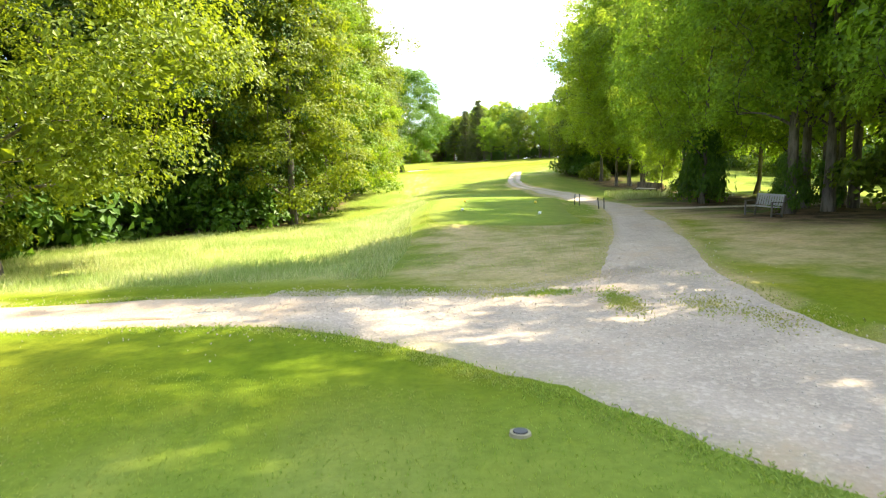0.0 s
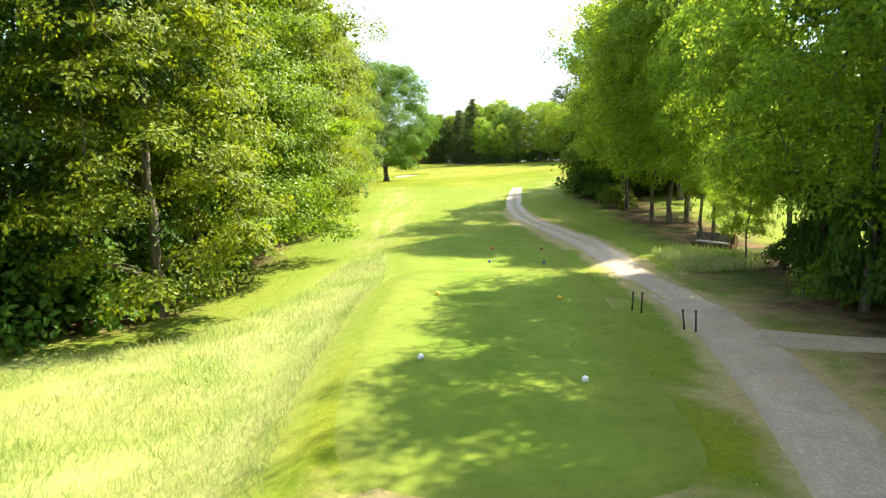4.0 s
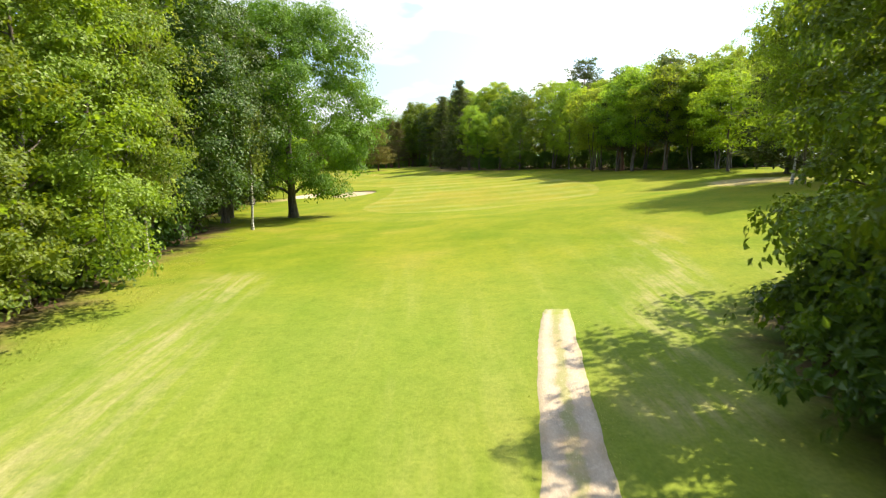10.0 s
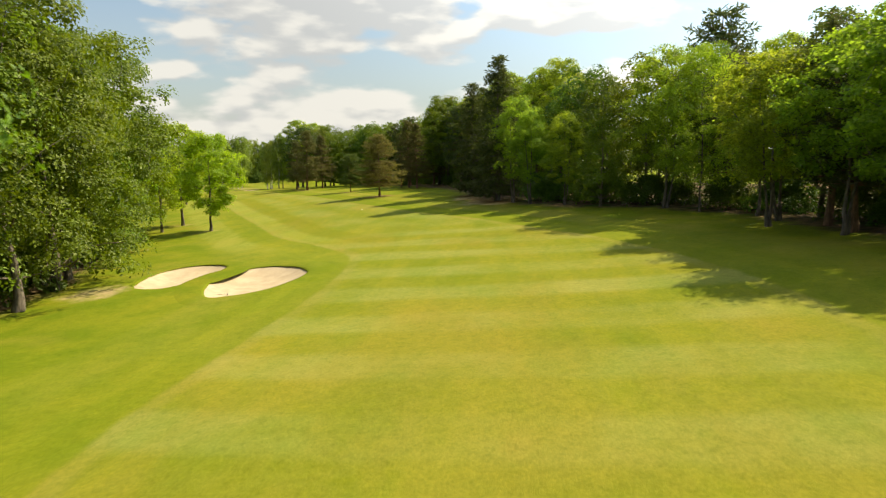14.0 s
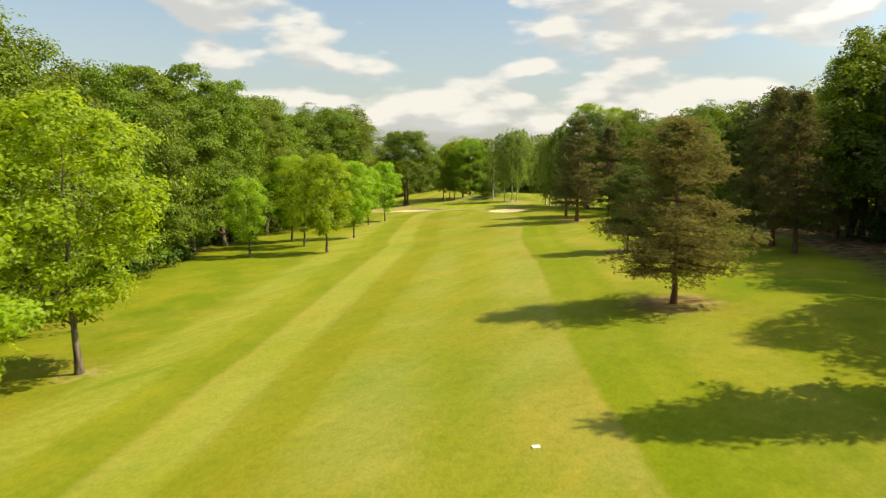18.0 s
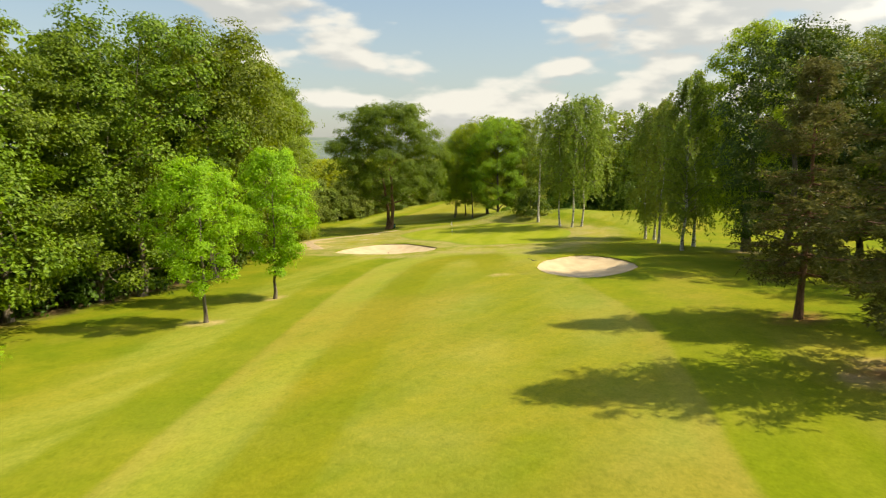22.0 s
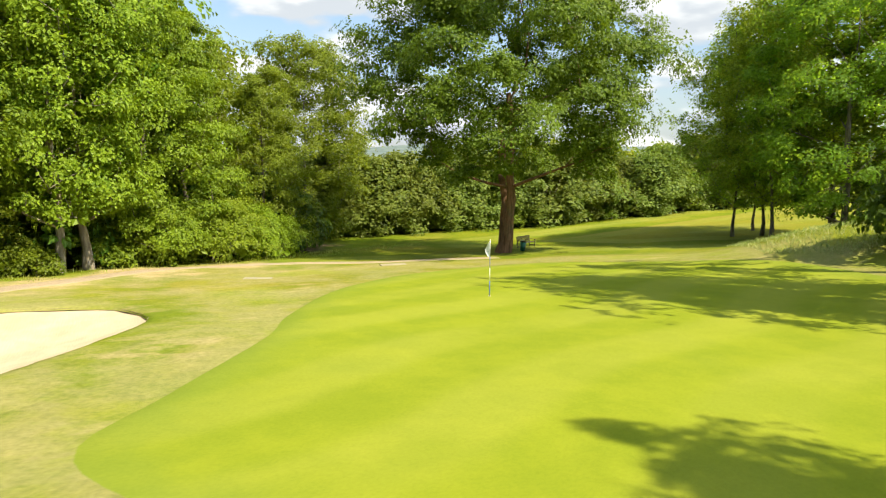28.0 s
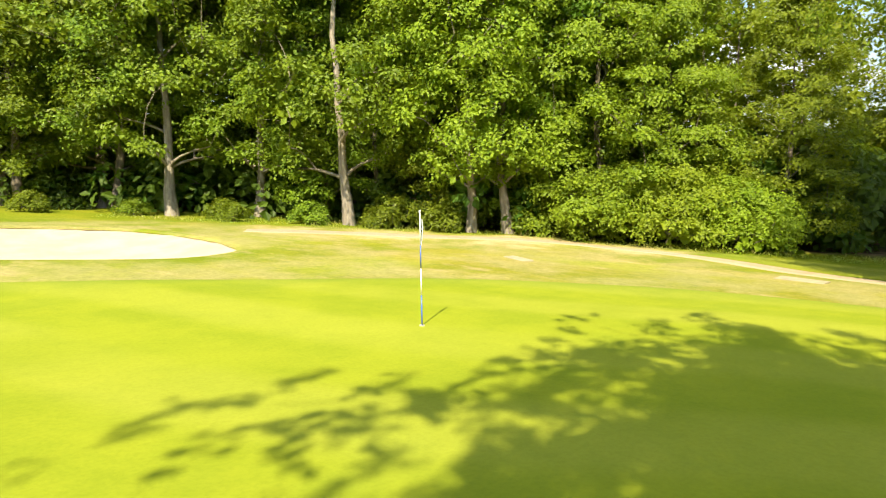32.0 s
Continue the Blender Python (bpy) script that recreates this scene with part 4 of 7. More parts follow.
WOODS = [
    [(-10.5, 47), (-9.5, 55), (-9.5, 75), (-11, 100), (-12, 125), (-13.5, 150), (-14, 168), (-22, 178), (-26, 200), (-28, 230), (-34, 250), (-55, 280), (-67, 300), (-77, 320), (-88, 341),
     (-100, 361), (-104, 375), (-108, 396), (-122, 411), (-127, 421), (-133, 427), (-138, 436), (-144, 446), (-152, 450), (-185, 430), (-150, 380), (-118, 320), (-90, 260), (-62, 215), (-55, 120), (-55, 30), (-26, 40)],
    [(11.8, 25), (23, 22), (22.5, 40), (22.5, 60), (24, 90), (31, 120), (27, 127), (20.5, 122), (18.0, 105), (17.5, 85), (15.5, 62), (13.0, 50), (12.4, 38)],
    [(11, 297), (22, 273), (35, 262), (41, 250), (45, 224), (50, 210), (66, 211), (95, 215), (95, 300), (60, 350), (40, 390), (20, 430), (-20, 455), (-36, 432), (-33, 404), (-19, 392), (-14, 372),
     (-2, 344), (9, 305)],
]
TRODDEN = [(-3.0, 64), (-3.3, 80), (-3.6, 94), (-3.4, 104), (-4.3, 118), (-5.6, 136)]
TRODDEN_EAST = [(15.5, 112), (18.0, 122), (20.5, 132), (23.0, 144)]
TALL = [(-24, 20), (-6, 18.5), (-1.5, 17.5), (-1.2, 26), (-1.8, 38), (-1.2, 56), (-2.2, 66), (-4, 66), (-5.5, 52), (-9, 44), (-16, 43), (-26, 36)]
WORN = [(2.6, 25, 3.4), (4.8, 28, 2.0), (0.8, 27.5, 2.4), (10.6, 19.5, 3.0), (12.6, 25, 3.0), (12.2, 31, 2.4), (2.2, 18.5, 3.4), (4.6, 15.5, 2.2), (-0.5, 18.5, 1.6), (9.8, 17.5, 2.2), (11.5, 21, 3.0), (13.5, 16, 3.2), (10.3, 26, 1.6), (11.6, 33, 1.8), (2.5, 21, 3.2), (4.4, 27, 1.6), (6.8, 44, 0.8), (7.9, 35, 0.7), (15, 38.5, 2.6), (20, 38, 4), (12.2, 24, 2.4), (12.8, 30, 2.6), (13.6, 36, 2.8), (14.2, 44, 2.6), (14.6, 52, 1.8), (15.5, 50, 2), (47, 176, 6), (42, 172, 3), (8.5, 89, 0.6), (8.9, 85, 0.6), (-23.5, 228.5, 2.6), (-78, 407, 0.2),
        (-119.5, 424, 2.2), (-124, 427.5, 2.6), (-129.5, 432, 3.0), (-132.5, 437, 2.2), (-126, 432, 2.0), (14, 290, 6), (10, 298, 4), (-10.7, 316, 2.6), (-22.4, 343.4, 2.0), (-45.2, 387, 2.2),
        (-32.1, 277, 0.9), (-42.9, 291, 0.9), (-73.8, 357.7, 0.9), (-89.6, 382, 0.8), (-92, 391, 0.8), (-12, 73, 1.0), (8.6, 80, 0.8), (7.6, 90, 0.6), (2, 178, 0), (-62, 437, 2.5)]


def land(x, y):
    """Height of the natural ground, tees and mounds included, bunkers left out."""
    x, y = np.asarray(x, float), np.asarray(y, float)
    shape = x.shape
    x, y = x.ravel(), y.ravel()
    d = (x[:, None] - KNOTS[None, :, 0]) ** 2 + (y[:, None] - KNOTS[None, :, 1]) ** 2
    w = np.exp(-(d - d.min(1)[:, None]) / (2 * 22.0 ** 2))
    z = (w * KNOTS[None, :, 2]).sum(1) / w.sum(1)
    # tees stand as low platforms, the bank falls to the west
    for box, level in ((TEE_BACK, -2.78), (TEE_FRONT, -3.60)):
        near = (np.abs(x - 4) < 14) & (np.abs(y - (38 if box is TEE_BACK else 64)) < 26)
        k = np.zeros_like(x)
        k[near] = smooth01((sdf(x[near], y[near], box) + 2.2) / 2.2)
        z = z * (1 - k) + level * k
    bank = smooth01((-1.0 - x) / 3.5) * smooth01((y - 18) / 8) * smooth01((78 - y) / 10)
    z = z - 0.45 * bank
    # mounds behind the green and beside the next hole
    for mx, my, mh, ms in ((-113, 471.5, 1.9, 4.6), (-103.5, 475, 1.6, 5), (-96, 474, 0.6, 5), (-83, 478, 2.1, 9), (-70, 482, 1.9, 10), (-58, 470, 1.0, 9), (-128, 462, 0.1, 6)):
        z = z + mh * np.exp(-((x - mx) ** 2 + (y - my) ** 2) / (2 * ms * ms))
    z = z + 0.05 * np.sin(x * 0.43 + 1.3 * np.sin(y * 0.21)) * np.sin(y * 0.37 + x * 0.11)
    return z.reshape(shape)


def land1(x, y):
    return float(land(np.array([x]), np.array([y]))[0])


NEEDLE_BEDS = ((-10.7, 316.0, 4.2), (-22.4, 343.4, 3.0), (-45.2, 387.0, 3.0), (-51.4, 397.2, 2.4), (14.2, 291.0, 7.0), (9.5, 303.5, 5.0), (10.5, 296.0, 5.0))


def ground_attrs(me, x, y):
    set_attr(me, "d_fair", np.maximum(np.maximum(sdf(x, y, FAIRWAY), sdf(x, y, APRON)), sdf(x, y, FAIRWAY_2)))
    wd = np.full(x.shape, -60.0)
    for w in WOODS:
        wd = np.maximum(wd, sdf(x, y, w))
    set_attr(me, "d_wood", wd)
    set_attr(me, "d_tall", sdf(x, y, TALL))
    wn_ = np.full(x.shape, -9.0)
    for cx, cy, r in WORN:
        wn_ = np.maximum(wn_, r - np.hypot(x - cx, y - cy))
    set_attr(me, "d_worn", wn_)
    near = (np.abs(x) < 45) & (y > -12) & (y < 135)
    dp = np.full(x.shape, 20.0)
    if near.any():
        q = [seg_dist(x[near], y[near], np.array(c, float), False) - w for c, w in ((PATH_LINE, 1.0), (CROSS_FAR, 0.0), (CROSS_NEAR, -0.65))]
        dp[near] = np.minimum(np.minimum(q[0], q[1]), q[2])
    set_attr(me, "d_path", dp + 2.0 * smooth01((y - 86) / 20) - 0.35 * smooth01((y - 62) / 8) * (x < np.interp(y, [62, 86, 124], [11, 9.5, 13])))
    lane = np.minimum(seg_dist(x, y, TRODDEN, False), seg_dist(x, y, TRODDEN_EAST, False))
    set_attr(me, "trodden", smooth01((3.4 - lane) / 3.0) * smooth01((y - 62) / 14) * smooth01((150 - y) / 20))
    set_attr(me, "hole_side", smooth01((402 - y) / 14) * (0.55 + 0.45 * smooth01((y - 246) / 12) * smooth01((x - np.interp(y, [251, 306, 356, 410], [5, -26, -53, -80])) / 4)))
    set_attr(me, "west_side", smooth01((y - 240) / 20) * smooth01((np.interp(y, [215, 236, 251, 265, 279, 306, 337, 356, 393, 410], [14, 12, 5, -3, -11, -26, -42, -53, -73, -80]) - x) / 4))
    bed = np.zeros(x.shape)
    for cx, cy, r in NEEDLE_BEDS:
        bed = np.maximum(bed, smooth01((r - np.hypot(x - cx, y - cy)) / (0.6 * r)))
    set_attr(me, "needle_bed", bed)
    set_attr(me, "apron", smooth01((sdf(x, y, APRON_WIDE) + 1) / 4))
    set_attr(me, "lush", smooth01((10.5 + 0.15 * x - y) / 6) + 0.8 * smooth01((y - 28) / 14) * smooth01((152 - y) / 36))
    across = np.sin((y * 0.985 + 0.17 * x) * 2 * math.pi / 8.6) * smooth01((262 - y) / 12)
    along = np.sin(sdf(x, y, FAIRWAY) * 2 * math.pi / 9.0) * smooth01((y - 262) / 12)
    set_attr(me, "stripe", 0.5 + 0.5 * across + 0.17 * along)


def build_ground():
    """One sheet to the horizon, close-meshed along the hole."""
    def steps(a, b):
        core = np.arange(a, b + 0.5, 1.25)
        far = np.array([2, 5, 9, 15, 24, 38, 60, 95, 150, 240, 400, 700, 1200, 2200, 4000], float)
        return np.concatenate([a - far[::-1], core, b + far])
    xs, ys = steps(-172, 84), steps(-24, 530)
    X, Y = np.meshgrid(xs, ys)
    Z = land(X, Y)
    for rim in BUNKER_RIMS.values():
        c = rim.mean(0)
        near = (np.abs(X - c[0]) < 14) & (np.abs(Y - c[1]) < 14)
        Z[near] -= 1.7 * smooth01((sdf(X[near], Y[near], rim) + 0.9) / 1.6)
    far = np.hypot(np.maximum(np.abs(X + 44) - 128, 0), np.maximum(np.abs(Y - 253) - 277, 0))
    Z -= 14 * smooth01(far / 900)
    nx, ny = len(xs), len(ys)
    i = (np.arange(ny - 1)[:, None] * nx + np.arange(nx - 1)[None]).ravel()
    quads = np.stack([i, i + 1, i + nx + 1, i + nx], -1)
    me = mesh_quads("ground", np.stack([X.ravel(), Y.ravel(), Z.ravel()], -1), quads, M_GROUND, True)
    ground_attrs(me, X.ravel(), Y.ravel())
    return tagged(new("ground", me), "mown fairway, rough and woodland floor of a golf course", "ground", kind="structure")


def polar_patch(name, outline, mat, rings, height, edge_drop=0.05, stripe=None):
    """A patch of turf over the ground, inside a closed outline."""
    outline = outline[: len(outline) // 2 * 2]
    c = outline.mean(0)
    n = len(outline)
    ts = np.linspace(0, 1, rings + 1)[1:]
    P = [c[None]] + [c + (outline - c) * t for t in ts]
    P = np.concatenate(P)
    ze = np.concatenate([[height]] + [np.full(n, height if t < 0.999 else -edge_drop) for t in ts])
    Z = land(P[:, 0], P[:, 1]) + ze
    quads = []
    for r in range(rings - 1):
        a = 1 + r * n + np.arange(n)
        b = 1 + r * n + (np.arange(n) + 1) % n
        quads.append(np.stack([a, a + n, b + n, b], -1))
    m = np.arange(0, n - 1, 2)
    quads.append(np.stack([np.zeros_like(m), 1 + m, 1 + m + 1, 1 + (m + 2) % n], -1))
    me = mesh_quads(name, np.column_stack([P, Z]), np.concatenate(quads), mat, True)
    set_attr(me, "d_edge", sdf(P[:, 0], P[:, 1], outline))
    set_attr(me, "stripe", stripe(P[:, 0], P[:, 1]) if stripe is not None else np.zeros(len(P)))
    return me


def strip(name, ctrl, width, mat, lift, crown=0.0, seed=3, step=0.4):
    """A track laid over the ground, with uneven edges. width: a number, or a function of the way along (0 to 1)."""
    rng = np.random.default_rng(seed)
    line = curve_pts(ctrl, step)
    tang = np.gradient(line, axis=0)
    tang /= np.linalg.norm(tang, axis=1)[:, None]
    nor = np.column_stack([-tang[:, 1], tang[:, 0]])
    k = len(line)
    s = np.linspace(0, 1, k)
    w = np.array([width(a) if callable(width) else width for a in s])
    acr = np.array([-1.0, -0.86, -0.5, -0.17, 0.17, 0.5, 0.86, 1.0])
    jl = np.convolve(rng.normal(size=k + 4), np.ones(5) / 5, "valid") * 0.10
    jr = np.convolve(rng.normal(size=k + 4), np.ones(5) / 5, "valid") * 0.10
    P, A = [], []
    for a in acr:
        off = a * w / 2 + (jl if a < -0.4 else jr if a > 0.4 else 0) * abs(a)
        P.append(line + nor * off[:, None])
        A.append(np.full(k, a))
    P, A = np.stack(P, 1), np.stack(A, 1)
    Z = land(P[..., 0], P[..., 1]) + lift * np.where(np.abs(A) > 0.99, -1.2, 1.0) - 0.02 * (np.abs(np.abs(A) - 0.5) < 0.1)
    m = len(acr)
    i = (np.arange(k - 1)[:, None] * m + np.arange(m - 1)[None]).ravel()
    quads = np.stack([i, i + 1, i + m + 1, i + m], -1)
    me = mesh_quads(name, np.concatenate([P.reshape(-1, 2), Z.reshape(-1, 1)], 1), quads, mat, True)
    set_attr(me, "across", A.ravel())
    set_attr(me, "crown", np.repeat(smooth01((s - 0.35) / 0.3) if crown else np.zeros(k), m))
    set_attr(me, "rimmed", np.repeat(smooth01((s - 0.05) / 0.05) if crown else np.ones(k), m))
    set_attr(me, "fade", np.repeat(0.32 * smooth01((s - 0.93) / 0.07) if crown else np.zeros(k), m))
    return me


def band(name, far, near, mat, lift, seed):
    """A path between two edge lines with as many places each."""
    rng = np.random.default_rng(seed)
    a, b = curve_pts(far, 1.0), curve_pts(near, 1.0)
    k = 170
    def even(p):
        s = np.concatenate([[0], np.cumsum(np.linalg.norm(np.diff(p, axis=0), axis=1))])
        t = np.interp(np.linspace(0, len(far) - 1, k), np.linspace(0, len(far) - 1, len(p)), s)
        return np.column_stack([np.interp(t, s, p[:, 0]), np.interp(t, s, p[:, 1])])
    a, b = even(a), even(b)
    for e in (a, b):
        e += np.stack([np.convolve(rng.normal(size=k + 2), np.ones(3) / 3, "valid") for _ in range(2)], -1) * 0.09
    acr = np.linspace(-1, 1, 16)
    P = np.stack([a * (1 - (s + 1) / 2) + b * (s + 1) / 2 for s in acr], 1)
    A = np.tile(acr, (k, 1))
    Z = land(P[..., 0], P[..., 1]) + lift * np.where(np.abs(A) > 0.99, -1.2, 1.0)
    m = len(acr)
    i = (np.arange(k - 1)[:, None] * m + np.arange(m - 1)[None]).ravel()
    me = mesh_quads(name, np.concatenate([P.reshape(-1, 2), Z.reshape(-1, 1)], 1), np.stack([i, i + 1, i + m + 1, i + m], -1), mat, True)
    set_attr(me, "across", A.ravel())
    set_attr(me, "crown", np.zeros(k * m))
    to_path = seg_dist(P[..., 0].ravel(), P[..., 1].ravel(), np.array(PATH_LINE, float), False)
    set_attr(me, "rimmed", np.where(A.ravel() < 0, smooth01((to_path - 1.7) / 0.9), 1.0))
    set_attr(me, "dirt", smooth01((-2.8 - P[..., 0].ravel()) / 4.0))
    return me


def build_bunker(key, label):
    """A sand bowl with a turf lip and a strip of bare soil under it."""
    rim = BUNKER_RIMS[key]
    rim = rim[: len(rim) // 2 * 2]
    c = rim.mean(0)
    n = len(rim)
    zr = land(rim[:, 0], rim[:, 1])
    root = thing("sand_bunker", label, "bunker", "sand bunkers", "structure")
    rng = np.random.default_rng(len(key))
    P, Z = [c[None]], [np.array([zr.mean() - 0.95])]
    ts = [0.18, 0.36, 0.54, 0.70, 0.84, 0.93, 0.985, 1.02]
    for t in ts:
        q = c + (rim - c) * t
        P.append(q)
        Z.append(land(q[:, 0], q[:, 1]) - 0.13 - 0.80 * (1 - t ** 2.4) + rng.normal(size=n) * 0.012)
    P, Z = np.concatenate(P), np.concatenate(Z)
    quads = []
    for r in range(len(ts) - 1):
        a, b = 1 + r * n + np.arange(n), 1 + r * n + (np.arange(n) + 1) % n
        quads.append(np.stack([a, a + n, b + n, b], -1))
    m = np.arange(0, n - 1, 2)
    quads.append(np.stack([np.zeros_like(m), 1 + m, 1 + m + 1, 1 + (m + 2) % n], -1))
    part("sand", mesh_quads("sand", np.column_stack([P, Z]), np.concatenate(quads), M_SAND, True), root, "pale raked sand")
    # soil face under the lip, and the turf lip
    jag = 1 + np.convolve(rng.normal(size=n + 2), np.ones(3) / 3, "valid") * 0.012
    for name, mat, prof in (("soil_face", M_DIRT, ((1.02, -0.26), (1.012, -0.10), (1.006, -0.02))), ("turf_lip", M_GROUND, ((0.0, -0.09), (0.08, 0.0), (0.35, 0.03), (1.0, 0.04), (1.9, 0.04), (2.6, 0.02), (3.2, -0.06)))):
        P, Z = [], []
        for t, dz in prof:
            q = c + (rim - c) * jag[:, None] * t if mat is M_DIRT else rim + (rim - c) / np.linalg.norm(rim - c, axis=1)[:, None] * (t + (jag[:, None] - 1) * 6 * (t < 0.3))
            P.append(q)
            Z.append(land(q[:, 0], q[:, 1]) + dz)
        P, Z = np.concatenate(P), np.concatenate(Z)
        quads = []
        for r in range(len(prof) - 1):
            a, b = r * n + np.arange(n), r * n + (np.arange(n) + 1) % n
            quads.append(np.stack([a, a + n, b + n, b], -1))
        me = mesh_quads(name, np.column_stack([P, Z]), np.concatenate(quads), mat, True)
        if mat is M_GROUND:
            ground_attrs(me, P[:, 0], P[:, 1])
        else:
            set_attr(me, "across", np.zeros(len(P)))
        part(name, me, root)
    return root


ground = build_ground()
tagged(new("putting_green", polar_patch("putting_green", GREEN, M_GREEN, 26, 0.035, 0.06, lambda x, y: 0.5 + 0.5 * np.sin((0.9 * x + 0.44 * y) * 2 * math.pi / 4.4 + 0.8 * np.sin(0.2 * x - 0.35 * y)))),
       "smooth bright green putting surface with faint mowing bands", "putting green", kind="structure")
for nm, box, lb in (("back_tee", TEE_BACK, "raised mown teeing ground with worn dry end"), ("forward_tee", TEE_FRONT, "lower mown teeing ground beside the gravel path")):
    tagged(new(nm, polar_patch(nm, box, M_TEE, 14, 0.03, 0.06, lambda x, y: 0.5 + 0.5 * np.sin(x * 2 * math.pi / 3.6))), lb, "tee", kind="structure")
tagged(new("cart_path", strip("cart_path", PATH_LINE, lambda a: (2.9 - 0.75 * min(1, a * 5) - 0.25 * a) * (1 - 0.30 * max(0, a - 0.94) / 0.06), M_GRAVEL, 0.035, 1.0, 4)), "grey gravel cart path with a grassy middle", "path", kind="structure")
tagged(new("crossing_path", band("crossing_path", CROSS_FAR, CROSS_NEAR, M_GRAVEL, 0.042, 9)), "wide pale gravel path across the tee front", "path", kind="structure")
tagged(new("side_path", strip("side_path", [(10.9, 39.8), (13.5, 38.4), (17, 37.6), (23, 37)], lambda a: 2.2 - 0.9 * a, M_GRAVEL, 0.03, 0.0, 14)), "short bare side path past the bench", "path", kind="structure")
RED_EARTH = gravel_mat("red_earth", (0.30, 0.150, 0.090), (0.200, 0.105, 0.065), 0.0)
M_PUDDLE = plain_mat("puddle_water", (0.34, 0.33, 0.30), 0.10, 0.0, 0.1, 2.0)
def blot(cx, cy, rx, ry, turn, seed):
    rng = np.random.default_rng(seed)
    a = np.linspace(0, 2 * math.pi, 14, endpoint=False)
    k = 1 + rng.normal(size=14) * 0.16
    u, v = np.cos(a) * rx * k, np.sin(a) * ry * k
    return curve_pts([(cx + p * math.cos(turn) - q * math.sin(turn), cy + p * math.sin(turn) + q * math.cos(turn)) for p, q in zip(u, v)], 0.12, True)


tagged(new("bare_patch", polar_patch("bare_patch", blot(-6.2, 13.75, 0.95, 0.16, -0.2, 5), RED_EARTH, 6, 0.050, 0.03)), "reddish bare earth patch on the gravel edge", "bare earth", kind="structure")
tagged(new("puddle", polar_patch("puddle", blot(-4.75, 13.95, 0.42, 0.16, -0.1, 6), M_PUDDLE, 5, 0.047, 0.004)), "small pale shallow puddle in the gravel", "puddle", kind="structure")
tagged(new("dirt_track", strip("dirt_track", TRACK_LINE, 1.7, M_DIRT, 0.03, 1.0, 12)), "narrow sandy track round the back of the green", "path", kind="structure")
for k, lb in (("fairway_near", "kidney-shaped fairway bunker of pale sand"), ("fairway_far", "fairway bunker of pale sand behind another"), ("green_left", "round greenside bunker of pale sand with a soil lip"),
              ("green_right", "greenside bunker half in tree shade"), ("next_hole", "small far bunker of another hole")):
    build_bunker(k, lb)


# ---- trees ----
TREE_KINDS = {}


def kind(key, name, label, group, build):
    TREE_KINDS[key] = [name, label, group, build, None, 1.0]


def plant(key, x, y, height, turn=0.0, wide=1.0, label="", dz=0.0):
    """Sets a tree of that kind at a place, scaled to a height in metres; the first of a kind is built, the others share its meshes."""
    k = TREE_KINDS[key]
    z = land1(x, y) - 0.05 + dz
    if k[4] is None:
        root, h = k[3]()
        k[4], k[5] = root, h
        s = height / h
        root.matrix_basis = pose(x, y, z, 0, 0, turn) @ Matrix.Diagonal((s * wide, s * wide, s, 1))
        ob = root
    else:
        s = height / k[5]
        b = k[4].scale
        ob = copy_thing(k[4], pose(x, y, z, 0, 0, turn) @ Matrix.Diagonal((s * wide / b[0], s * wide / b[1], s / b[2], 1)))
    if label:
        tagged(ob, label)
    return ob


def kind_broad(key, name, label, group, bark, foliage, seed, **kw):
    def build():
        rng = np.random.default_rng(seed)
        tubes, v, f = broadleaf(rng, **kw)
        return make_tree(name, label, group, tubes, v, f, bark, foliage), kw["h"]
    kind(key, name, label, group, build)


def kind_conifer(key, name, label, group, bark, foliage, seed, **kw):
    def build():
        rng = np.random.default_rng(seed)
        tubes, v, f = conifer(rng, **kw)
        return make_tree(name, label, group, tubes, v, f, bark, foliage), kw["h"]
    kind(key, name, label, group, build)


def kind_birch(key, label, seed, **kw):
    def build():
        rng = np.random.default_rng(seed)
        tubes, tw, v, f = birch(rng, **kw)
        return make_tree("birch_tree", label, "birches", tubes, v, f, M_BARK_BIRCH, M_BIRCH_LEAF, twig=tw), kw["h"]
    kind(key, "birch_tree", label, "birches", build)


W = "woodland trees"
# near trees, many small leaves
kind_broad("edge_a", "hornbeam_tree", "leafy broadleaved tree with branches down to the grass", W, M_BARK, M_LEAF_LIGHT, 11, h=21, cr=6.2, clear=1.9, lobes=74, per_lobe=66, count=8, span=0.75, leaf=0.215, shape="skirt", flat=0.42, lobe_scale=0.215)
kind_broad("edge_b", "beech_tree", "tall bright green tree at the wood's edge", W, M_BARK, M_LEAF_MID, 12, h=23, cr=6.4, clear=2.2, lobes=70, per_lobe=66, count=8, span=0.75, leaf=0.22, shape="skirt", flat=0.5, lobe_scale=0.215)
kind_broad("edge_c", "oak_tree", "full-crowned oak at the wood's edge", W, M_BARK, M_LEAF_MID, 13, h=22, cr=6.6, clear=2.6, lobes=70, per_lobe=66, count=8, span=0.75, leaf=0.22, shape="round", leader=0.6, flat=0.65, lobe_scale=0.215)
kind_broad("stem_a", "maple_tree", "tall tree with a bare grey trunk and high crown", W, M_BARK, M_LEAF_BACKLIT, 14, h=21, cr=5.6, clear=3.8, lobes=66, per_lobe=52, count=8, span=0.75, leaf=0.22, shape="oval", trunk_r=0.155, lobe_scale=0.24, flat=0.6, inner=2)
kind_broad("stem_b", "lime_tree", "tall tree with hanging lower leaves over a dark trunk", W, M_BARK, M_LEAF_BACKLIT, 15, h=22, cr=6.0, clear=3.2, lobes=66, per_lobe=52, count=8, span=0.75, leaf=0.22, shape="oval", trunk_r=0.155, lobe_scale=0.24, flat=0.6, inner=2)
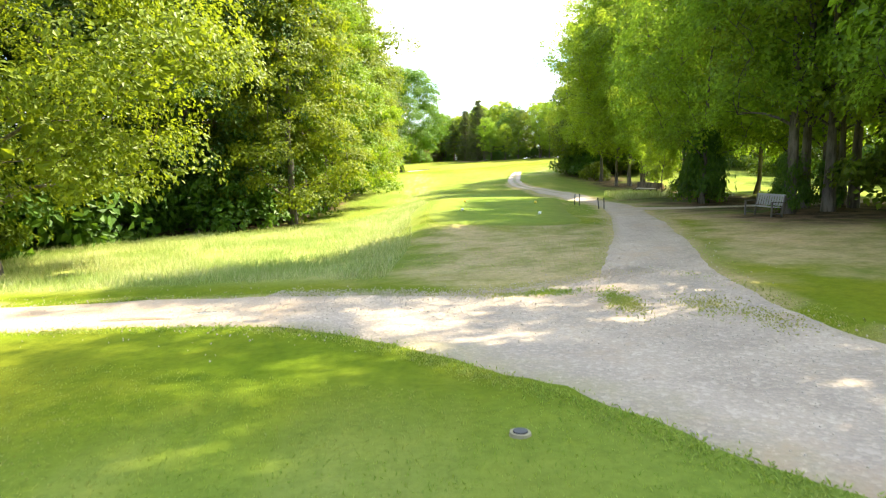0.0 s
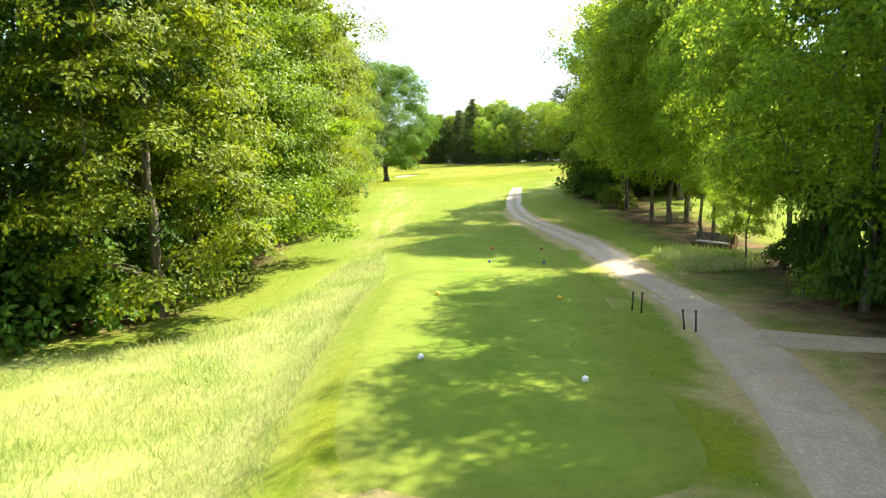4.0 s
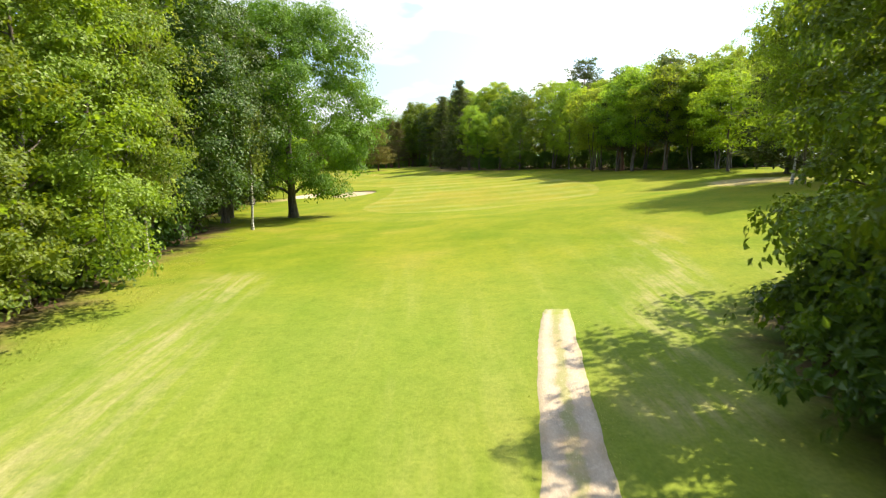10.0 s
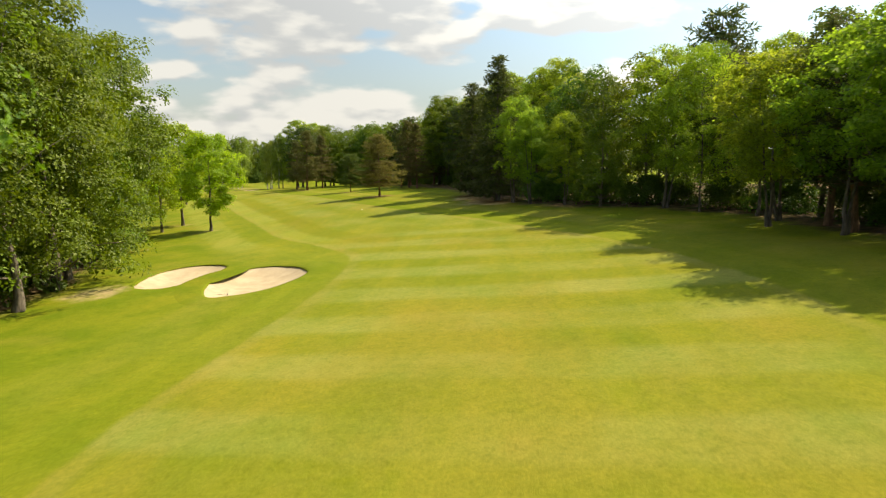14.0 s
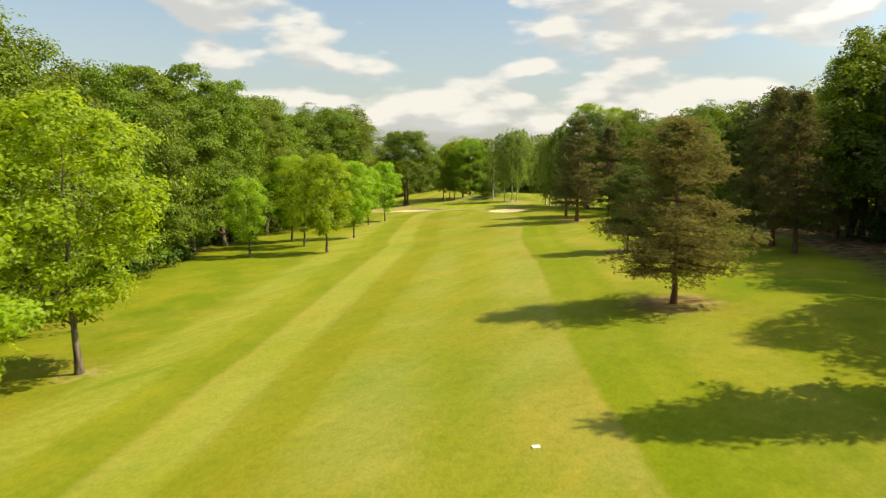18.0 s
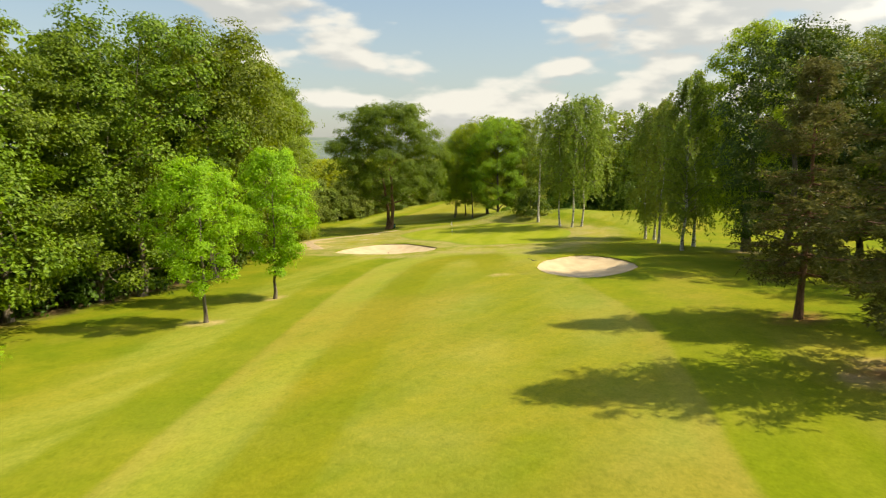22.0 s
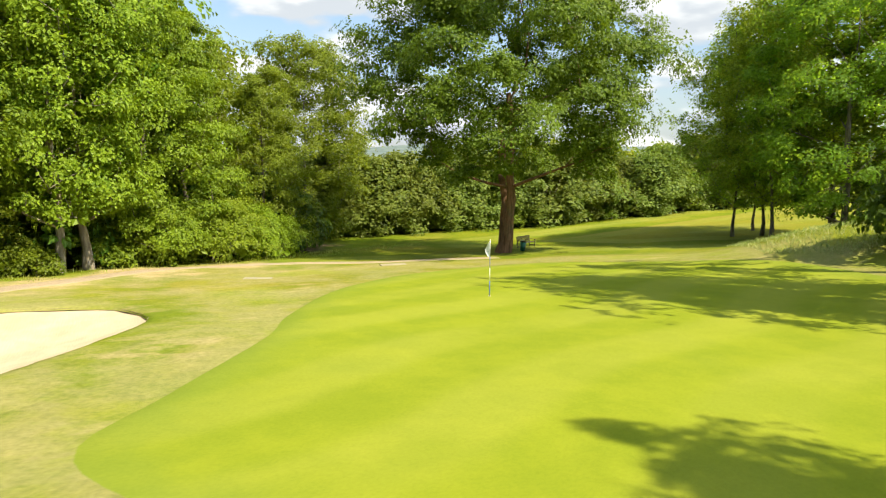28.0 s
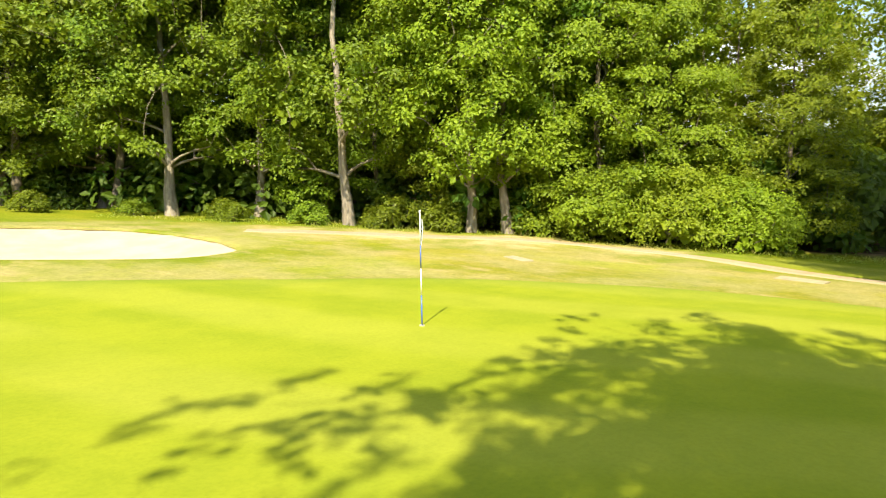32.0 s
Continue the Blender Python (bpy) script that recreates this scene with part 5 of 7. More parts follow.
kind_broad("grove", "lime_tree", "very tall slim-stemmed tree with hanging leafy branches", W, M_BARK, M_LEAF_BACKLIT, 29, h=30, cr=6.8, clear=4.2, lobes=110, per_lobe=48, count=8, span=0.7, leaf=0.21, shape="oval", trunk_r=0.22, lobe_scale=0.2, flat=0.7, inner=2)
kind_broad("stem_pale", "ash_tree", "tall tree with a pale sunlit trunk", W, M_BARK_PALE, M_LEAF_OLIVE, 16, h=24, cr=5.6, clear=3.0, lobes=78, per_lobe=50, count=8, span=0.75, leaf=0.23, shape="round", trunk_r=0.27, lobe_scale=0.24, flat=0.55)
kind_broad("stem_grey", "ash_tree", "tall deep green tree with a pale trunk", W, M_BARK_PALE, M_LEAF_MID, 26, h=24, cr=5.6, clear=3.0, lobes=78, per_lobe=50, count=8, span=0.75, leaf=0.23, shape="round", trunk_r=0.30, lobe_scale=0.24, flat=0.55)
kind_broad("dense", "hornbeam_tree", "dense green tree leafy to the ground", W, M_BARK, M_LEAF_WOOD, 17, h=22, cr=6.2, clear=1.0, lobes=66, per_lobe=38, count=7, span=0.85, leaf=0.32, shape="skirt", flat=0.6)
kind_broad("dark_oak", "oak_tree", "dark spreading oak among the wood's edge trees", W, M_BARK, M_LEAF_SHADY, 24, h=24, cr=8.0, clear=2.6, lobes=74, per_lobe=54, count=7, span=0.8, leaf=0.29, shape="round", leader=0.55, trunk_r=0.45)
kind_broad("edge_d", "hornbeam_tree", "dense dark green tree with leaves down to the grass", W, M_BARK, M_LEAF_LIGHT, 25, h=21, cr=6.9, clear=0.8, lobes=96, per_lobe=62, count=8, span=0.8, leaf=0.26, shape="round", flat=0.65, leader=0.6, inner=14)
kind_broad("bank_oak", "oak_tree", "spreading oak with sunlit yellow-green leaves over the meadow bank", W, M_BARK, M_LEAF_LIGHT, 28, h=18, cr=9.6, clear=2.8, lobes=110, per_lobe=70, count=8, span=0.7, leaf=0.2, shape="round", leader=0.55, flat=0.6, lobe_scale=0.2, trunk_r=0.36)
# trees of the far edges, seen from mid distance
kind_broad("mid_a", "oak_tree", "full green oak at the fairway wood's edge", W, M_BARK, M_LEAF_WOOD, 18, h=23, cr=7.0, clear=2.4, lobes=52, per_lobe=58, count=7, span=0.85, leaf=0.27, shape="round", limb_sides=4, leader=0.6, inner=9)
kind_broad("mid_b", "beech_tree", "leafy beech at the fairway wood's edge", W, M_BARK, M_LEAF_WOOD, 19, h=24, cr=6.6, clear=2.6, lobes=56, per_lobe=58, count=7, span=0.85, leaf=0.27, shape="skirt", limb_sides=4, flat=0.5, inner=9)
kind_broad("mid_c", "hornbeam_tree", "dark green tree at the fairway wood's edge", W, M_BARK, M_LEAF_WOOD, 20, h=23, cr=6.6, clear=1.8, lobes=52, per_lobe=58, count=7, span=0.85, leaf=0.27, shape="skirt", limb_sides=4, inner=9)
kind_broad("mid_s", "maple_tree", "tall tree with slim bare stems at the fairway wood's edge", W, M_BARK, M_LEAF_BACKLIT, 27, h=23, cr=5.2, clear=5.0, lobes=50, per_lobe=52, count=7, span=0.85, leaf=0.27, shape="oval", limb_sides=4, inner=9, trunk_r=0.2, fork=True)
# trees in the second and third rows, larger leaves
kind_broad("back_a", "forest_tree", "woodland tree behind the edge", W, M_BARK, M_LEAF_MID, 21, h=23, cr=6.4, clear=3.5, lobes=42, per_lobe=20, count=6, span=1.1, leaf=0.46, shape="round", limb_sides=4, sides=6, inner=5)
kind_broad("back_b", "forest_tree", "dark woodland tree behind the edge", W, M_BARK, M_LEAF_DARK, 22, h=24, cr=6.2, clear=2.5, lobes=42, per_lobe=20, count=6, span=1.1, leaf=0.46, shape="oval", limb_sides=4, sides=6, inner=5)
kind_broad("back_c", "forest_tree", "light green tree inside the wood", W, M_BARK, M_LEAF_LIGHT, 23, h=21, cr=6.2, clear=2.5, lobes=42, per_lobe=20, count=6, span=1.1, leaf=0.46, shape="round", limb_sides=4, sides=6, inner=5)
kind_broad("far_a", "forest_tree", "distant full-crowned broadleaved woodland tree", W, M_BARK, M_LEAF_MID, 31, h=22, cr=6.5, clear=2.0, lobes=32, per_lobe=9, count=4, span=1.3, leaf=0.90, shape="round", limb_sides=4, sides=5, inner=5)
kind_broad("far_b", "forest_tree", "distant dark tree at the wood back", W, M_BARK, M_LEAF_DARK, 32, h=22, cr=6.5, clear=1.5, lobes=32, per_lobe=9, count=4, span=1.3, leaf=0.90, shape="skirt", limb_sides=4, sides=5, inner=5)
# single trees
kind_broad("oak_fairway", "oak_tree", "big spreading oak with a dark trunk at the fairway corner", "single oaks", M_BARK, M_LEAF_OAK, 41, h=26, cr=11.6, clear=3.0, lobes=150, per_lobe=100, count=8, span=0.8, leaf=0.27, shape="round", trunk_r=0.62, lobe_scale=0.19, flat=0.6, leader=0.55, inner=10)
kind_broad("oak_green", "oak_tree", "large two-stemmed oak with open crown and reddish trunk", "single oaks", M_BARK_RED, M_LEAF_OAK, 47, h=24.5, cr=11.4, clear=5.6, lobes=128, per_lobe=150, count=8, span=0.62, leaf=0.23, shape="round", trunk_r=0.44, lobe_scale=0.172, flat=0.55, fork=True, leader=0.5, inner=9)
kind_broad("green_maple", "maple_tree", "round bright green maple beyond the putting green", W, M_BARK, M_LEAF_BACKLIT, 54, h=21, cr=6.6, clear=1.6, lobes=96, per_lobe=64, count=8, span=0.75, leaf=0.22, shape="round", leader=0.6, flat=0.65, lobe_scale=0.2, inner=8)
kind_broad("alder", "alder_tree", "tall leafy tree with a stout dark trunk by the bunker", W, M_BARK, M_LEAF_BACKLIT, 55, h=24, cr=6.4, clear=2.6, lobes=84, per_lobe=56, count=8, span=0.75, leaf=0.22, shape="oval", flat=0.6, lobe_scale=0.2, trunk_r=0.42, inner=8)
kind_broad("young_a", "young_maple_tree", "young bright green maple with a slim straight trunk", "young fairway trees", M_BARK, M_LEAF_FRESH, 51, h=14, cr=3.6, clear=2.6, lobes=50, per_lobe=40, count=7, span=0.55, leaf=0.22, shape="oval", trunk_r=0.16, lobe_scale=0.26)
kind_broad("young_b", "young_plane_tree", "young tree with airy light green leaves and a slim trunk", "young fairway trees", M_BARK, M_LEAF_FRESH, 52, h=14, cr=3.9, clear=2.7, lobes=48, per_lobe=38, count=7, span=0.55, leaf=0.22, shape="oval", trunk_r=0.17, lobe_scale=0.25, open_=0.3)
kind_broad("bright", "birch_tree", "bright yellow-green young tree in front of the dark wood", W, M_BARK, M_LEAF_BACKLIT, 53, h=15, cr=4.2, clear=4.0, lobes=50, per_lobe=36, count=7, span=0.7, leaf=0.24, shape="oval", open_=0.4, trunk_r=0.14, fork=True)
kind_conifer("larch", "larch_tree", "brownish larch with drooping lower branches", "larches", M_BARK_RED, M_LARCH, 61, h=15, cr=6.7, clear=2.7, whorls=19, arms=7, tufts=112, leaf=0.18)
kind_conifer("larch_tall", "larch_tree", "tall brownish conifer beside the fairway", "larches", M_BARK_RED, M_LARCH_DEEP, 62, h=19, cr=5.6, clear=3.2, whorls=15, arms=6, tufts=48, leaf=0.30)
kind_conifer("pine", "pine_tree", "low blue-green pine with dense needles", "pines", M_BARK_RED, M_NEEDLE_PALE, 63, h=9.5, cr=3.9, clear=2.4, whorls=12, arms=7, tufts=110, leaf=0.19, style="pine")
kind_conifer("pine_tall", "pine_tree", "tall dark pine in the wood", "pines", M_BARK_RED, M_NEEDLE, 64, h=24, cr=5.0, clear=5.5, whorls=15, arms=6, tufts=8, leaf=0.75, style="pine")
kind_conifer("spruce", "spruce_tree", "tall dark spruce with drooping branches", "spruces", M_BARK, M_NEEDLE, 65, h=24, cr=5.4, clear=1.6, whorls=22, arms=6, tufts=12, leaf=0.66, droop=0.3)
kind_birch("birch_tall", "slender white-barked birch beside the mounds", 71, h=21, cr=4.2, clear=8.5, limbs=16, streamers=8, leaf=0.24, stem_r=0.22)
kind_birch("birch_full", "full hanging birch with a stout dark-marked trunk", 73, h=20, cr=5.2, clear=2.9, limbs=50, streamers=8, leaf=0.235, stem_r=0.20)
kind_birch("birch_clump", "weeping birch with hanging twigs and dark-marked trunk", 72, h=19, cr=6.0, clear=4.2, limbs=38, streamers=8, leaf=0.22, stem_r=0.135)


def kind_bush(key, name, label, foliage, seed, h, cr, lobes, per_lobe, leaf):
    def build():
        rng = np.random.default_rng(seed)
        tubes, v, f = broadleaf(rng, h=h, cr=cr, clear=0.35, lobes=lobes, per_lobe=per_lobe, count=6, span=leaf * 2.1, leaf=leaf, shape="skirt", trunk_r=0.09, limb_sides=4, lobe_scale=0.30, sides=6, inner=6)
        root = thing(name, label, "bush", "bushes")
        part("stem", tubes.mesh("stem", M_BARK), root)
        part("foliage", mesh_quads("foliage", v, f, foliage), root)
        return root, h
    kind(key, name, label, "bushes", build)


kind_bush("bush", "bush", "dense rounded olive-green bush by the green", M_LEAF_OLIVE, 81, 3.0, 2.9, 44, 52, 0.13)
kind_bush("shrub", "shrub", "low leafy shrub under the trees", M_LEAF_MID, 82, 2.2, 2.0, 20, 16, 0.26)
kind_bush("dark_shrub", "shrub", "dark evergreen shrub at the wood's edge", M_LEAF_DARK, 83, 3.4, 2.6, 26, 20, 0.28)
kind_bush("hedge_tree", "small_tree", "tangled small tree in the boundary hedge", M_LEAF_HEDGE, 84, 7.0, 3.4, 40, 30, 0.30)

tree_rng = np.random.default_rng(5)


def turn_():
    return float(tree_rng.random() * 360)


# single trees along the hole
plant("oak_fairway", -10.5, 180.8, 26.5, 20, 0.89)
plant("oak_green", -132.8, 457.8, 24.8, 150, 0.95)
for x, y, h, k in ((-32.1, 277.0, 16.0, "young_a"), (-42.3, 281.3, 14.5, "young_b"), (-49.5, 284.5, 14.0, "young_a"), (-43.0, 291.0, 18.5, "young_b"), (-42.2, 268.0, 14.0, "young_a"), (-72.2, 333.0, 11.0, "young_b"),
                   (-81.0, 350.5, 14.5, "young_a"), (-73.0, 344.8, 13.5, "young_b"), (-63.6, 339.3, 14.0, "young_a"), (-73.8, 357.7, 13.3, "young_a"), (-89.6, 382.0, 12.5, "young_b"), (-92.0, 391.0, 13.5, "young_a")):
    plant(k, x, y, h, turn_(), (1.12 if y < 300 else 0.95) + 0.1 * tree_rng.random())
plant("larch", -10.7, 316.0, 13.6, 40, 0.98)
plant("pine", -22.4, 343.4, 9.4, 10, 0.84)
plant("larch_tall", -45.2, 387.0, 19.5, 80, 1.05)
plant("larch_tall", -51.4, 397.2, 16.5, 200, 0.9)
plant("larch_tall", -42.8, 398.0, 18.0, 300, 1.0)
plant("mid_c", -24.0, 389.0, 18.0, 40, 0.9)
plant("spruce", 14.2, 291.0, 25.5, 15, 1.0)
plant("pine_tall", 45.0, 269.0, 27.0, 15)
plant("spruce", 9.5, 303.5, 22.0, 95)
for x, y, h in ((-8.4, 350.7, 18), (-5.6, 345.0, 17), (-2.6, 362.0, 19), (-11.0, 356.0, 15), (-10.5, 374.0, 15)):
    plant("larch_tall", x, y, h, turn_(), 0.85, "brown-green conifer in a row at the wood's edge")
plant("young_b", 52.8, 200.0, 15.5, 30, 1.25, "airy bright yellow-green tree before the dark wood")
for x, y, h in ((47.5, 214.0, 18.0), (44.0, 221.5, 19.0), (43.0, 229.0, 17.5), (40.5, 238.0, 17.0), (55.0, 209.0, 18.5)):
    plant("bright", x, y, h, turn_(), 1.15, "tall light yellow-green tree at the dark wood's edge")
# grove beyond the end of the path
plant("spruce", 56.0, 187.0, 28.0, 60, 1.35, "big dark dense conifer beside the fairway wood")
for x, y, h, k in ((44.8, 164.8, 21, "birch_clump"), (45.6, 163.8, 22, "stem_b"), (47.2, 162.2, 22, "birch_clump"), (49.5, 166.0, 22, "stem_a"), (48.5, 158.5, 21, "stem_b"), (53.0, 172.0, 21, "back_a"), (54.0, 163.0, 22, "back_a")):
    plant(k, x, y, h, turn_())
plant("birch_tall", -103.6, 465.2, 21.0, 70)
for x, y, h in ((-97.2, 461.0, 23.0), (-94.8, 460.4, 24.0), (-93.4, 461.3, 24.2), (-78.0, 448.4, 21.0), (-76.5, 447.8, 21.5), (-74.1, 442.1, 20.5), (-68.6, 433.4, 22.5), (-69.2, 440.8, 24.0)):
    plant("birch_clump" if x < -90 else "birch_full", x, y, h, turn_(), 1.0 if x < -90 else 0.85)
plant("dark_oak", -55.8, 421.5, 22, 60, 0.95)
plant("edge_c", -52.5, 427.5, 22, 60, 0.9)
for x, y, h in ((-45.0, 419.0, 19.0), (-41.0, 426.0, 21.0), (-38.5, 415.0, 19.0), (-46.5, 431.0, 21.0)):
    plant("mid_a", x, y, h, turn_())
plant("alder", -62.3, 437.7, 27, 20, 0.95)
plant("stem_b", -56.0, 441.5, 26, 120, 1.05)
plant("edge_b", -50.5, 434.0, 24, 220, 1.0)
plant("dark_shrub", -106.8, 468.2, 5.5, 0, 0.75)
plant("birch_tall", -11.8, 165.6, 15, 10, 0.9)
plant("birch_tall", -14.2, 144.4, 14, 190, 0.8)
plant("birch_clump", -14.8, 143.0, 21, 45, 1.0)
# maple group behind the green
for x, y, h, k in ((-120.5, 479.0, 21.5, "green_maple"), (-126.5, 479.0, 21, "stem_b"), (-132.0, 480.4, 19.0, "stem_b"), (-117.0, 484.0, 21.0, "edge_b"), (-130.8, 482.6, 20.0, "stem_a"), (-135.5, 486.5, 17.0, "stem_a"), (-128.0, 488.0, 22.0, "back_c"), (-122.0, 487.0, 21.0, "back_c"), (-112, 494, 19, "pine_tall")):
    plant(k, x, y, h, turn_())
for x, y, h in ((-99.0, 497.5, 20.0), (-92.5, 499.0, 21.0), (-86.0, 500.5, 20.0), (-79.0, 500.0, 21.0), (-105.0, 489.5, 19.0)):
    plant("back_a", x, y, h, turn_(), 1.1)
# west wood beside the tees
for x, y, h, k in ((-17.6, 26.6, 18.0, "bank_oak"), (-24, 30, 19, "dense"), (-30, 35, 20, "dense"), (-27.5, 47.5, 21, "dense"), (-34, 46, 22, "dense"), (-41, 44, 22, "back_b"), (-48, 41, 22, "back_b"), (-10.8, 50.0, 21, "edge_a"), (-17.5, 48.5, 23, "dark_oak"), (-23.5, 44.5, 22, "dark_oak"), (-30, 41, 21, "back_b"), (-38, 38, 20, "back_a"),
                   (-11.6, 57.0, 22, "edge_b"), (-11.0, 64.5, 21, "edge_a"), (-12.2, 72.5, 23, "edge_c"), (-11.8, 80.0, 22, "edge_a"), (-12.4, 88.0, 23, "edge_b"), (-12.6, 96.0, 22, "edge_a"), (-13.2, 104.0, 23, "edge_c"),
                   (-13.6, 112.0, 24, "edge_a"), (-14.2, 120.5, 23, "edge_b"), (-14.8, 129.0, 24, "edge_a"), (-15.8, 138.0, 22, "edge_c"), (-16.6, 151.0, 25, "dark_oak"), (-17.0, 159.0, 22, "dark_oak"), (-18.6, 168.0, 25, "dark_oak"),
                   (-18.0, 176.5, 22, "dark_oak"), (-20.5, 187.0, 24, "dark_oak")):
    plant(k, x, y, h, turn_(), 0.95 + 0.15 * tree_rng.random())
# east belt beside the path
for x, y, h, k in ((15.4, 31.0, 30, "grove"), (17.6, 33.9, 30, "grove"), (17.2, 31.0, 29, "grove"), (19.2, 32.6, 30, "grove"), (21.5, 39.5, 22, "stem_b"), (24.5, 36.5, 22, "stem_a"), (22.5, 45.5, 21, "stem_b"), (27.0, 33.0, 20, "back_b"), (23.2, 52.0, 20, "stem_a"), (26.5, 47.0, 20, "stem_b"), (20.6, 35.8, 23, "stem_a"), (28.5, 41.0, 19, "stem_a"), (26.0, 57.5, 19, "stem_b"), (15.9, 42.8, 20, "stem_b"), (18.4, 50.2, 21, "stem_b"), (17.7, 52.4, 19, "stem_a"), (17.3, 55.2, 7.5, "stem_a"),
                   (18.0, 58.6, 8, "stem_b"), (19.4, 66.4, 15, "stem_a"), (19.2, 77.2, 20, "stem_b"), (20.4, 76.2, 22, "stem_a"), (21.8, 76.4, 21, "stem_b"), (20.8, 68.2, 15, "stem_b"), (19.7, 87.2, 22, "stem_b"), (25.0, 84.4, 21, "stem_a"),
                   (21.5, 96.0, 22, "stem_b"), (22.4, 103.5, 23, "dense"), (23.4, 111.0, 20.5, "dense"), (25.0, 118.0, 17.5, "dense"), (26, 103, 22, "dense"), (28.5, 124.5, 18.5, "back_b"), (28, 108, 20.5, "back_b"),
                   (28, 96, 21, "back_a"), (25, 45, 20, "back_a"), (24, 22, 21, "stem_b"), (21.8, 26.5, 21, "dense"), (20.0, 16.5, 27, "dense"), (15.0, 13.0, 27, "grove"), (16.0, 21.5, 30, "grove")):
    plant(k, x, y, h * (1.12 if 60 < y < 92 else 1.0), turn_(), 0.92 + 0.16 * tree_rng.random())
for x, y, h, k in ((20.3, 103.5, 4.5, "dark_shrub"), (20.8, 110.0, 4.5, "dark_shrub"), (22.6, 116.5, 4.0, "dark_shrub"), (19.6, 90.5, 2.2, "shrub"), (16.2, 44.2, 1.8, "shrub"), (18.6, 51.6, 2.2, "dark_shrub"), (20.5, 98.0, 3.2, "dark_shrub")):
    plant(k, x, y, h, turn_())
for x, y, h in ((15.9, 42.8, 4.6), (18.4, 50.2, 4.0), (15.5, 31.2, 2.6), (17.4, 31.6, 2.2)):
    plant("dark_shrub", x, y, h, turn_(), 0.42, "dark ivy and shoots round the foot of a trunk")
# trees by the green, in front of the west wood
for x, y, h, k in ((-118.9, 412.7, 26, "stem_grey"), (-125.7, 421.7, 25, "stem_grey"), (-130.5, 427.1, 24, "stem_pale"), (-132.2, 428.6, 25, "stem_pale"), (-135.6, 426.8, 25, "stem_a"), (-113.0, 403.5, 24, "edge_b"),
                   (-123.5, 415.0, 24, "stem_grey"), (-129.0, 420.0, 24, "stem_a"), (-117.5, 407.5, 23, "edge_c"), (-137.0, 432.0, 21, "edge_a"), (-134.5, 424.5, 19, "edge_a"), (-140.5, 435.0, 19, "edge_a"),
                   (-142.6, 440.5, 15.5, "edge_a"), (-160.0, 447.4, 21.5, "edge_d"), (-167.0, 455.0, 12.0, "edge_b"), (-141.0, 428.0, 23, "back_c"), (-146.0, 436.5, 17, "back_c"), (-131.5, 422.5, 14, "edge_a"), (-127.0, 417.5, 16, "edge_a")):
    plant(k, x, y, h, turn_(), 0.95)
plant("back_c", -154.5, 438.0, 20, 30, 1.0)
plant("back_a", -161.5, 437.0, 20, 140, 1.0)
plant("bush", -135.2, 432.6, 4.1, 0, 0.95)
plant("bush", -137.2, 436.3, 4.4, 100, 0.95)
plant("bush", -138.8, 439.8, 3.9, 220, 0.9)
for x, y, h in ((-123.6, 420.6, 1.3), (-127.6, 423.6, 1.8), (-129.2, 426.2, 1.5), (-133.4, 429.6, 1.9), (-121.0, 415.4, 1.2), (-117.0, 411.5, 1.0), (-112.0, 409.0, 1.2), (-131.6, 425.2, 2.4), (-120.4, 417.6, 1.0), (-134.2, 430.8, 1.5), (-126.3, 424.0, 1.2)):
    plant("shrub", x, y, h, turn_(), 1.1)
# boundary hedge beyond the big oak
HEDGE = curve_pts([(-164, 440), (-165, 458), (-164, 478), (-164, 503), (-167, 525)], 2.1)
for i, q in enumerate(HEDGE):
    plant("hedge_tree", q[0] + tree_rng.normal() * 1.1, q[1] + tree_rng.normal() * 0.6, 7.4 + 3.0 * tree_rng.random() + (1.0 if i > 27 else 0), turn_(), 1.2)
for i in range(0, len(HEDGE), 3):
    plant("shrub", HEDGE[i][0] + 2.6 + tree_rng.normal() * 0.5, HEDGE[i][1], 1.5 + 1.2 * tree_rng.random(), turn_(), 1.2)


def fill_wood(line, rows, gap, kinds, heights, first=0.0, seed=1, skip=()):
    """Rows of trees behind an edge line; the wood lies to the left of the line's way."""
    rng = np.random.default_rng(seed)
    for r in range(rows):
        pts = curve_pts(line, gap)
        tang = np.gradient(pts, axis=0)
        tang /= np.linalg.norm(tang, axis=1)[:, None]
        nor = np.column_stack([-tang[:, 1], tang[:, 0]])
        for i, p in enumerate(pts):
            q = p + nor[i] * (first + r * gap * 0.95) + rng.normal(size=2) * gap * 0.2 + tang[i] * (gap * 0.5 if r % 2 else 0)
            ks = kinds[min(r, len(kinds) - 1)]
            k = ks[int(rng.random() * len(ks))]
            h = heights[0] + (heights[1] - heights[0]) * rng.random()
            if any(math.hypot(q[0] - a, q[1] - b) < c for a, b, c in skip):
                continue
            plant(k, float(q[0]), float(q[1]), h, float(rng.random() * 360), 0.95 + 0.2 * rng.random())


BACK = ("back_a", "back_b", "back_a", "back_c")
# wood that closes the view beyond the sunny strip east of the path
fill_wood([(40, 8), (43, 45), (46, 85), (50, 125)][::-1], 1, 7.0, (BACK,), (13, 17), 0.0, 61)
fill_wood([(-27, 52), (-28, 90), (-30, 125)], 1, 7.0, (("back_b", "far_b"),), (22, 26), 0.0, 62)
# west wood, rows behind the tee-side edge
fill_wood([(-19, 55), (-19.5, 90), (-21, 125), (-23, 160), (-28, 195)], 1, 7.0, (BACK, ("back_b", "back_a"), ("far_b",)), (20, 25), 0.0, 2)
fill_wood([(-31, 34), (-44, 30), (-56, 28)], 2, 8.0, (BACK,), (19, 23), 0.0, 8)
